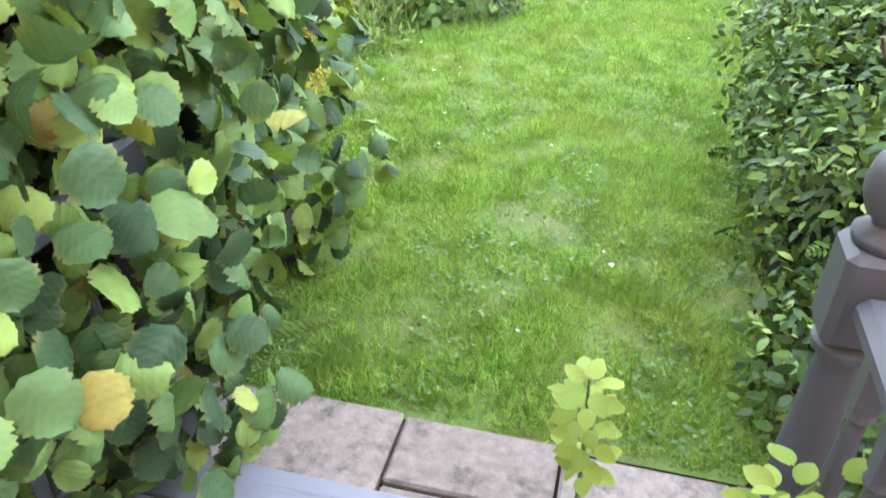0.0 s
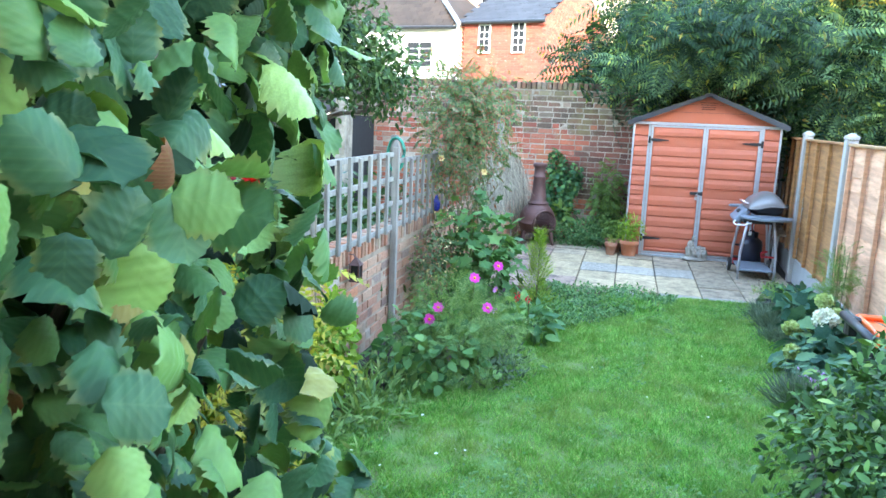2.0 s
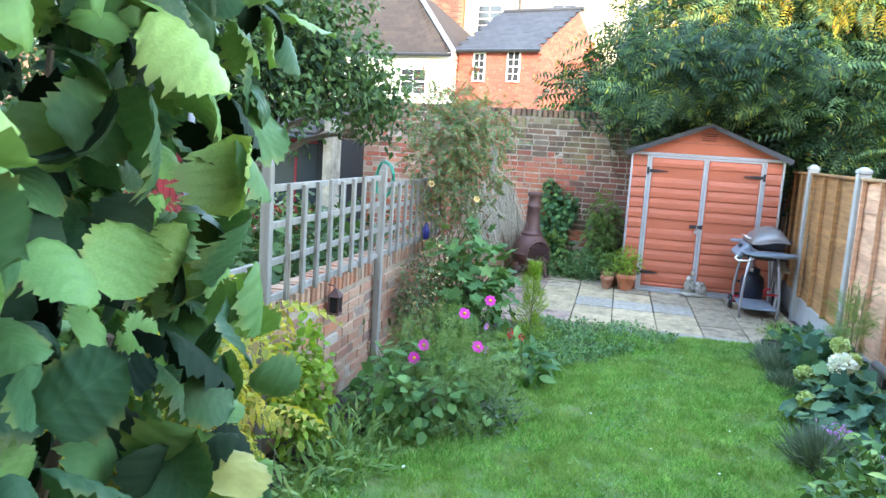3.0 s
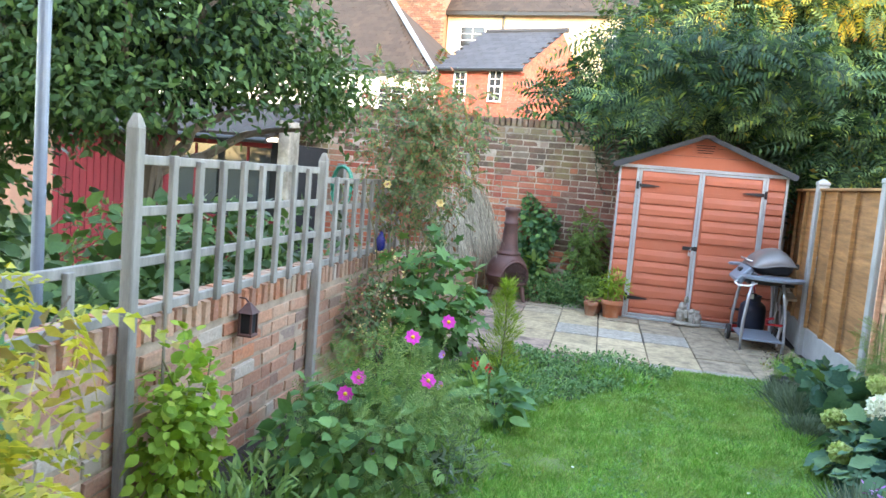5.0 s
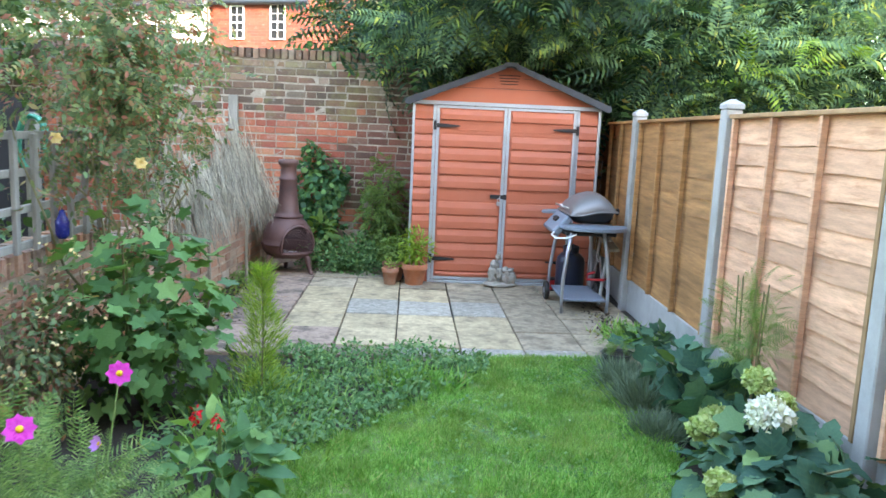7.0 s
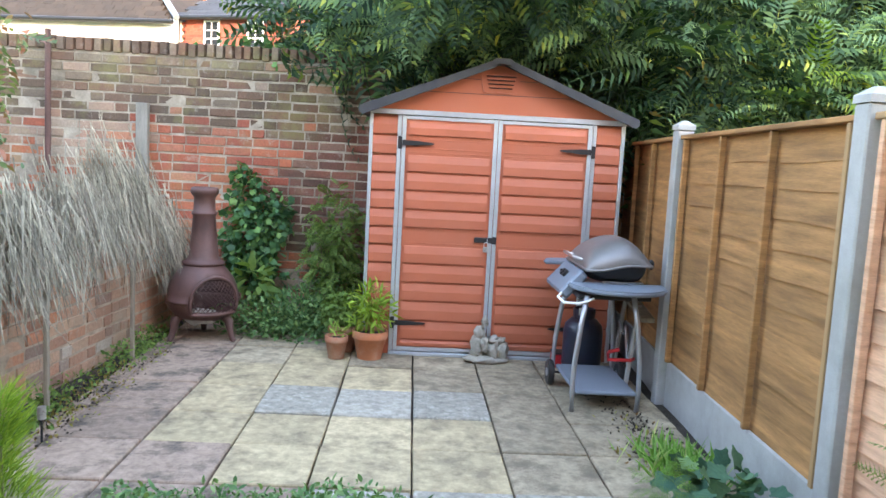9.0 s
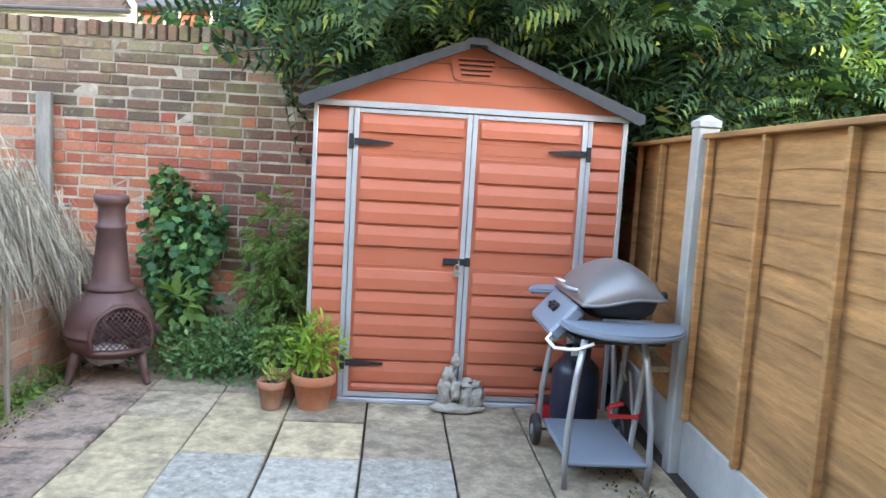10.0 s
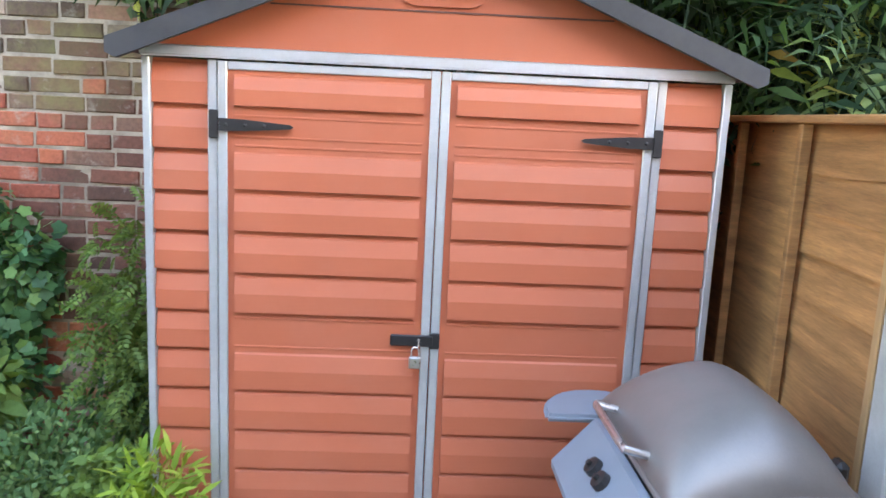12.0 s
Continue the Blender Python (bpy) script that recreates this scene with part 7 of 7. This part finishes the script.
# Spreading fronds take the brighter green that stands for light on the crown.
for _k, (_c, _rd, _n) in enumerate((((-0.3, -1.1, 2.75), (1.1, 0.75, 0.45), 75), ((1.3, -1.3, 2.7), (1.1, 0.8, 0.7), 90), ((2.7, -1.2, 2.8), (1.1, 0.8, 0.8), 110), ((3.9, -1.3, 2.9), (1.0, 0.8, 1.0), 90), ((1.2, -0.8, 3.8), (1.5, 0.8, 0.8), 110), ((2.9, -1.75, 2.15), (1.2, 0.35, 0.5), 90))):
    arching("long_frond", LONG, _c, _rd, int(_n * 2.0), 0.46, M["sumac_lit_tone"], _crown, 271 + _k)
# Gold fronds high on the crown paint its sunlit top into leaf colour.
for _k, (_c, _rd, _n) in enumerate((((2.4, -1.35, 4.1), (1.1, 0.5, 0.4), 150), ((0.8, -1.2, 4.25), (0.9, 0.4, 0.3), 70), ((3.5, -1.4, 3.8), (0.7, 0.5, 0.5), 70), ((-0.4, -1.0, 3.8), (0.5, 0.4, 0.3), 30))):
    foliage("yellowing_fronds", FROND, _c, _rd, _n, 0.45, M["sumac_sun_tint"], _crown, 291 + _k, 0.6, 0.5, 2.4, 0.3, 0.5, 0.8, 1.5)
# The last, largest cluster is added above the shed front to shade its gable.
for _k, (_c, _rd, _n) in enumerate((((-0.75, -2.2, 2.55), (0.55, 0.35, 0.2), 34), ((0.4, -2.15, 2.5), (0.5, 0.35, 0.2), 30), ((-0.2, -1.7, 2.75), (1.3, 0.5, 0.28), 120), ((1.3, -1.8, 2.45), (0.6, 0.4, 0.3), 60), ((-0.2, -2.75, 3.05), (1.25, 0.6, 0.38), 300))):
    arching("overhanging_fronds", LONG, _c, _rd, _n, 0.42, M["sumac_lit_tone"] if _k < 2 else M["sumac"], _crown, 311 + _k)
# Foremost fronds, also in the green with the lit tone painted in.
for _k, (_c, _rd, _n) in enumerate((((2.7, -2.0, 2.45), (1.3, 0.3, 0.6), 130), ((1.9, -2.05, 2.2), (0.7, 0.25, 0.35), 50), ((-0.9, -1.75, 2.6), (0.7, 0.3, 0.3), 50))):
    arching("outer_fronds", LONG, _c, _rd, _n, 0.42, M["sumac_lit_tone"], _crown, 331 + _k)
arching("lime_fronds", LONG, (2.5, -2.2, 2.25), (0.35, 0.1, 0.15), 7, 0.4, M["lime"], _crown, 337)
arching("lime_fronds", LONG, (3.3, -2.2, 2.6), (0.4, 0.1, 0.2), 6, 0.4, M["lime"], _crown, 338)
foliage("elder_sprays", SPRIG, (2.6, -1.6, 2.6), (0.9, 0.4, 0.7), 480, 0.15, M["elder"], _crown, 181, 0.9, 0.6, 2.2, 0.5)
foliage("elder_sprays", SPRIG, (-1.35, -1.0, 2.6), (0.7, 0.4, 0.5), 380, 0.13, M["elder"], _crown, 182, 0.9, 0.5, 2.2, 0.4)
foliage("wall_ivy", IVY, (-2.1, -1.35, 2.3), (0.6, 0.25, 0.16), 260, 0.07, M["ivy"], _crown, 183, 0.9, 0.4, 2, 0.6)
# Near-black leaves within the crown: its inner shade is painted by colour.
foliage("shaded_leaves", OVAL, (1.5, -0.5, 2.9), (2.9, 0.75, 1.3), 11000, 0.15, M["leaf_shade_tone"], _crown, 184, 0.9, 0.3)

AP = thing("apple_tree", (-3.1, 6.9, 0), "spreading old apple tree in the next garden", "tree")
bm = bmesh.new()
tube(bm, [(0, 0, -0.1), (0.1, 0.1, 0.7), (0.05, 0.15, 1.4)], [0.11, 0.09, 0.08], 10)
part("trunk", bm, M["bark"], AP)
bm = bmesh.new()
branches(bm, (0.05, 0.15, 1.35), [(1.0, 0.7, 2.2), (0.2, -0.6, 2.6), (-1.2, -0.4, 2.5), (-0.4, 0.6, 2.9), (0.9, 1.6, 1.95), (0.6, 0.1, 2.7), (-1.6, 0.4, 2.2)], 0.055, 0.012, 27, 6, 0.07)
part("limb", bm, M["bark"], AP)
_crown = part("crown", rod([(0.05, 0.15, 1.36), (0, 0.1, 2.8)], [0.04, 0.01], 8), M["bark"], AP, "dense crown of small green leaves")
for _k, (_c, _rd, _n) in enumerate((((0.55, 0.6, 2.45), (0.75, 0.8, 0.55), 4800), ((-0.3, -0.2, 2.6), (1.0, 0.9, 0.75), 6500), ((-1.5, 0.1, 2.35), (1.0, 0.9, 0.8), 5200), ((0.95, 1.4, 2.2), (0.42, 0.6, 0.45), 1500), ((0.1, 0.5, 3.1), (1.1, 0.9, 0.5), 3400), ((-0.3, -0.3, 1.9), (1.2, 0.7, 0.38), 3800), ((-1.6, 0.2, 1.75), (1.0, 0.8, 0.45), 3000))):
    foliage("leaves", OVAL, _c, _rd, _n, 0.07, M["apple"], _crown, 191 + _k, 0.85, 0.5, 2.3, 0.4, 0.4, 1.0, 1.3)
# The apple crown's inner shade, laid in with the same near-black leaves.
foliage("shaded_leaves", OVAL, (-0.4, 0.3, 2.4), (1.5, 0.9, 0.6), 3500, 0.09, M["leaf_shade_tone"], _crown, 199, 0.9, 0.3)

NG = thing("neighbour_plants", (-2.6, 6.2, 0), "mixed green plants in the next garden", "plants", kind="stuff")
foliage("leaves", ROUND, (0.3, 0.2, 0.5), (0.8, 2.6, 0.62), 3600, 0.1, M["apple"], NG, 201, 0.8, 0.5)
foliage("leaves", OVAL, (-0.9, 2.2, 0.5), (1.2, 1.6, 0.6), 2400, 0.09, M["clover"], NG, 202, 0.8, 0.5)
foliage("leaves", ROUND, (-2.2, -0.6, 0.8), (1.1, 2.2, 1.2), 4200, 0.11, M["apple"], NG, 204, 0.7, 0.5)
foliage("leaves", SPRIG, (0.2, -3.2, 0.6), (0.7, 1.2, 0.8), 900, 0.14, M["rose_green"], NG, 203, 0.8, 0.5)

PL = thing("clothes_pole", (-1.93, 4.54, 0), "tall grey-blue steel clothes pole", "pole")
part("pole", rod([(0, 0, -0.05), (0, 0, 3.3)], 0.026, 14), M["pole_paint"], PL)
HP = thing("hose_post", (-2.3, 9.2, 0), "grey timber post in the next garden", "post")
part("post", boxed((-0.04, -0.04, -0.05), (0.04, 0.04, 1.55), 0.006), M["grey_wood"], HP)
HO = thing("garden_hose", (-2.25, 9.14, 1.2), "coiled green garden hose hung on a post", "hose")
bm = bmesh.new()
_pts = []
for _k in range(97):
    _a = 2 * math.pi * _k / 16
    _rr = 0.15 + 0.01 * math.sin(_k * 0.7)
    _pts.append((_rr * math.cos(_a) * 0.7, -0.004 * _k / 6 - 0.01, 0.12 + 0.2 * math.sin(_a) * (1 + 0.04 * math.sin(_k * 0.31))))
tube(bm, _pts, 0.011, 6)
part("coil", bm, M["hose"], HO, "", True)

# red outhouse of the next garden
RH = thing("red_outhouse", (-6.6, 10.3, 0), "dark red boarded outhouse with a tiled roof", "outhouse")
# Near-black block puts the shade inside the open lean-to into colour.
part("dark_inside", boxed((0.0, 0.03, -0.05), (3.1, 1.6, 1.74)), M["dark"], RH)
for _k in range(31):
    _x = _k * 0.1
    if _k > 16:
        part("board", boxed((_x, 0.0, -0.05), (_x + 0.094, 0.026, 0.8), 0.003), M["red_boards"], RH)
    else:
        part("board", boxed((_x, 0.0, -0.05), (_x + 0.094, 0.026, 1.74), 0.003), M["red_boards"], RH)
# Dark glass panes are added in place of the lean-to's shaded opening.
for _x0, _x1 in ((1.72, 2.3), (2.4, 3.0)):
    _wd = part("window", boxed((_x0, 0.012, 0.86), (_x1, 0.024, 1.7)), M["glass_dark"], RH)
    part("window_frame", boxed((_x0, 0.0, 1.66), (_x1, 0.03, 1.72), 0.004), M["red_boards"], _wd)
    part("glazing_bar", boxed(((_x0 + _x1) / 2 - 0.015, 0.0, 0.86), ((_x0 + _x1) / 2 + 0.015, 0.011, 1.655), 0.002), M["red_boards"], _wd)
part("end_pier", boxed((3.105, -0.05, -0.05), (3.25, 0.25, 2.0), 0.01), M["mortar"], RH, "pinkish rendered end pier")
_rf = part("roof", boxed((-0.2, -0.3, 0), (3.08, 1.75, 0.04), 0.004), M["roof_tile"], RH, "old brown pantile roof")
_rf.matrix_basis = pose(0, 0, 1.83, 14)
_tl = brick_form(0.24, 0.25, 0.02, 0.004, 3)
_ts = []
for _j in range(9):
    for _k in range(14):
        _ts.append(np.array(pose(-0.08 + _k * 0.235, -0.18 + _j * 0.225, 0.065, -84, 0, rng.uniform(-2, 2))))
_tt = scatter("tiles", _tl, np.array(_ts), M["roof_tile"], _rf, "", "stuff", False)
part("gutter", rod([(-0.2, -0.33, 1.74), (3.08, -0.33, 1.74)], 0.035, 10), M["bbq_black"], RH)


def sash(parent, x, z, w, h, y=0.0):
    """A white sash window set in a wall that looks along -y."""
    g_ = part("window", boxed((x, y - 0.03, z), (x + w, y - 0.012, z + h)), M["glass_dark"], parent, "white-framed sash window")
    f = 0.04
    for lo, hi in (((x - f, y - 0.06, z - f), (x, y - 0.006, z + h + f)), ((x + w, y - 0.06, z - f), (x + w + f, y - 0.006, z + h + f)), ((x, y - 0.06, z + h), (x + w, y - 0.006, z + h + f)), ((x, y - 0.09, z - f), (x + w, y - 0.006, z))):
        part("frame", boxed(lo, hi, 0.008), M["white_paint"], g_)
    part("glazing_bar", boxed((x + w / 2 - 0.009, y - 0.046, z), (x + w / 2 + 0.009, y - 0.031, z + h)), M["white_paint"], g_)
    for k in (1, 2, 3):
        zz = z + h * k / 4
        part("glazing_bar", boxed((x, y - 0.05 if k == 2 else y - 0.044, zz - (0.018 if k == 2 else 0.008)), (x + w, y - 0.0305, zz + (0.018 if k == 2 else 0.008))), M["white_paint"], g_)
    return g_


def tile_roof(parent, origin, along, up, width, rise, mat, tw=0.28, th=0.26, label="", hip=0.0):
    """Rows of tiles or slates on a slope: along its eave, and up the slope."""
    a, u = Vector(along).normalized(), Vector(up).normalized()
    n = a.cross(u)
    form = brick_form(tw * 0.97, th * 1.15, 0.03, 0.004, 2)
    nx, ny = int(width / tw), int(rise / th)
    ms = []
    rr = random.Random(nx)
    for j in range(ny + 1):
        for i in range(nx + 1):
            if (i + 0.5 * (j % 2)) * tw > width - hip * (j + 0.5) * th:
                continue
            c = Vector(origin) + a * ((i + 0.5 * (j % 2)) * tw) + u * ((j + 0.5) * th) + n * (0.03 + rr.uniform(0, 0.006))
            m = Matrix(((a.x, -n.x, u.x, c.x), (a.y, -n.y, u.y, c.y), (a.z, -n.z, u.z, c.z), (0, 0, 0, 1)))
            ms.append(np.array(m))
    return scatter("roof_tiles", form, np.array(ms), M[mat], parent, label, "stuff", False)


def wall_bricks(parent, x0, x1, z0, z1, skip, mat, y=0.0, m=None):
    """The brick face of a far house as one mesh; skip: windows (x, z, w, h)."""
    ms = []
    j, z = 0, z0
    while z < z1:
        x = x0 - 0.11 * (j % 2)
        while x < x1:
            if not any(a - 0.1 < x + 0.11 < a + w + 0.1 and b - 0.08 < z < b + h + 0.08 for a, b, w, h in skip):
                q = pose(x + 0.11, y, z)
                ms.append(np.array(m @ q if m is not None else q))
            x += 0.226
        z += 0.076
        j += 1
    return scatter("bricks_far", brick_form(0.216, 0.067, 0.05, 0.004, 1), np.array(ms), M[mat], parent, "", "stuff", False)


# red brick cottage with a slate roof: its own x runs along its windowed front
BH = thing("brick_cottage", (-4.93, 24.5, 0), "red brick cottage with white sash windows and slate roof", "house", turn=-17.5)
W1 = [(0.58, 3.78, 0.34, 0.8), (1.75, 3.78, 0.36, 0.84)]
bm = prism([(0.0, -0.05), (6.0, -0.05), (6.0, 4.72), (3.0, 6.3), (0.0, 4.72)], 2.68)
bmesh.ops.transform(bm, matrix=Matrix(((0, 1, 0, 0.02), (1, 0, 0, 0.05), (0, 0, 1, 0), (0, 0, 0, 1))), verts=bm.verts[:])
bmesh.ops.recalc_face_normals(bm, faces=bm.faces[:])
part("wall", bm, M["house_brick"], BH, "red brick walls")
wall_bricks(BH, 0.0, 2.68, 2.2, 4.7, W1, "house_brick", 0.045)
for _q in W1:
    sash(BH, *_q, 0.05)
_gm = pose(2.705, 0.05, 0, 0, 0, 90)
_ms = []
for _j in range(52):
    _z = 2.3 + _j * 0.076
    _half = 3.0 if _z < 4.7 else max(0, 3.0 * (6.3 - _z) / 1.58)
    _x = 3.0 - _half - 0.11 * (_j % 2)
    while _x < 3.0 + _half - 0.15:
        if _x > 2.9 - _half:
            _ms.append(np.array(_gm @ pose(_x + 0.11, 0.0, _z)))
        _x += 0.226
scatter("bricks_far", brick_form(0.216, 0.067, 0.05, 0.004, 1), np.array(_ms), M["house_brick"], BH, "", "stuff", False)
tile_roof(BH, (-0.05, -0.1, 4.68), (1, 0, 0), (0, 3.0, 1.6), 2.8, 3.45, "slate", 0.3, 0.24, "grey slate roof")
part("ridge", rod([(-0.05, 3.05, 6.4), (2.85, 3.05, 6.4)], 0.09, 8), M["slate"], BH)
part("gutter", rod([(-0.05, -0.12, 4.66), (2.85, -0.12, 4.66)], 0.06, 8), M["bbq_black"], BH)
part("downpipe", rod([(-0.1, -0.1, 4.66), (-0.1, -0.06, 0)], 0.045, 8), M["bbq_black"], BH)
part("flood_light", boxed((2.74, 0.5, 3.5), (2.9, 0.72, 3.62), 0.02), M["bbq_black"], BH)

# white cottage with a brown tiled roof
WH = thing("white_cottage", (-5.05, 24.3, 0), "white rendered cottage with a mossy brown tiled roof", "house", turn=-10)
W2 = [(-1.75, 3.3, 0.85, 0.75), (-4.3, 3.3, 0.85, 0.75), (-7.5, 3.3, 0.85, 0.75)]
part("wall", boxed((-12.0, 0.0, -0.05), (0.0, 6.0, 4.6)), M["render_white"], WH, "sunlit white rendered wall")
for _q in W2:
    sash(WH, *_q, 0.0)
HIP = 3.2
bm = bmesh.new()
_c = [bm.verts.new(q) for q in ((-12.0, 0, 4.61), (0.0, 0, 4.61), (0.0, 6.0, 4.61), (-12.0, 6.0, 4.61), (-12.0, 3.0, 7.5), (-HIP, 3.0, 7.5))]
for _q in ((0, 1, 5, 4), (2, 3, 4, 5), (1, 2, 5), (3, 0, 4), (3, 2, 1, 0)):
    bm.faces.new([_c[k] for k in _q])
part("roof_body", bm, M["roof_tile"], WH)
tile_roof(WH, (-12.0, -0.15, 4.5), (1, 0, 0), (0, 3.0, 2.9), 11.9, 4.2, "roof_tile", 0.26, 0.2, "mossy brown clay tiles", HIP / 4.17)
part("gutter", rod([(-12, -0.2, 4.5), (0.0, -0.2, 4.5)], 0.06, 8), M["bbq_black"], WH)
part("hip_flashing", rod([(0.05, -0.1, 4.62), (-HIP, 3.0, 7.58)], 0.075, 8), M["lead"], WH, "grey lead hip")
# taller brown brick block and cream house behind
TB = thing("tall_brick_house", (-10.6, 30.2, 0), "tall dark brown brick house behind the cottages", "house")
part("wall", boxed((0, 0, -0.05), (4.2, 6, 9.4)), M["plain_brick"], TB)
wall_bricks(TB, 0.0, 4.2, 4.5, 9.3, [], "brick_dark", -0.045)
part("parapet", boxed((-0.1, -0.1, 9.402), (4.3, 6.1, 9.6), 0.02), M["lead"], TB)
CB = thing("cream_house", (-6.35, 31.5, 0), "large cream rendered house with a tiled roof", "house", turn=-8)
part("wall", boxed((0, 0, -0.05), (16, 7, 7.9)), M["render_cream"], CB, "sunlit cream rendered wall")
tile_roof(CB, (-0.3, -0.3, 7.85), (1, 0, 0), (0, 3.0, 2.2), 16.4, 4.4, "roof_tile", 0.3, 0.26, "brown tiled roof")
bm = prism([(0.0, 7.85), (7.0, 7.85), (3.5, 10.3)], 16.0)
bmesh.ops.transform(bm, matrix=Matrix(((0, 1, 0, 0.0), (1, 0, 0, 0.0), (0, 0, 1, 0.06), (0, 0, 0, 1))), verts=bm.verts[:])
bmesh.ops.recalc_face_normals(bm, faces=bm.faces[:])
part("roof_body", bm, M["roof_tile"], CB)
part("fascia", boxed((-0.3, -0.35, 7.7), (16.3, -0.25, 7.84), 0.01), M["bbq_black"], CB)
part("downpipe", rod([(2.3, -0.08, 7.7), (2.3, -0.08, 0)], 0.05, 8), M["bbq_black"], CB)
for _x in (0.6, 3.6, 6.5, 9.5):
    sash(CB, _x, 6.3, 0.95, 1.0, 0.0)
# further houses close the view to both sides
SH = thing("side_house", (-13.0, 12.5, 0), "brick house beyond the next garden", "house", turn=60)
part("wall", boxed((-4, 0, -0.05), (4, 5, 5.4)), M["plain_brick"], SH)
for _x in (-2.8, -0.4, 2.0):
    sash(SH, _x, 3.3, 0.8, 1.1, 0.0)
bm = prism([(-4.2, 5.41), (4.2, 5.41), (4.0, 5.6), (0.0, 8.0), (-4.0, 5.6)], 5.2)
bmesh.ops.translate(bm, verts=bm.verts[:], vec=(0, -0.1, 0))
part("roof", bm, M["roof_tile"], SH)
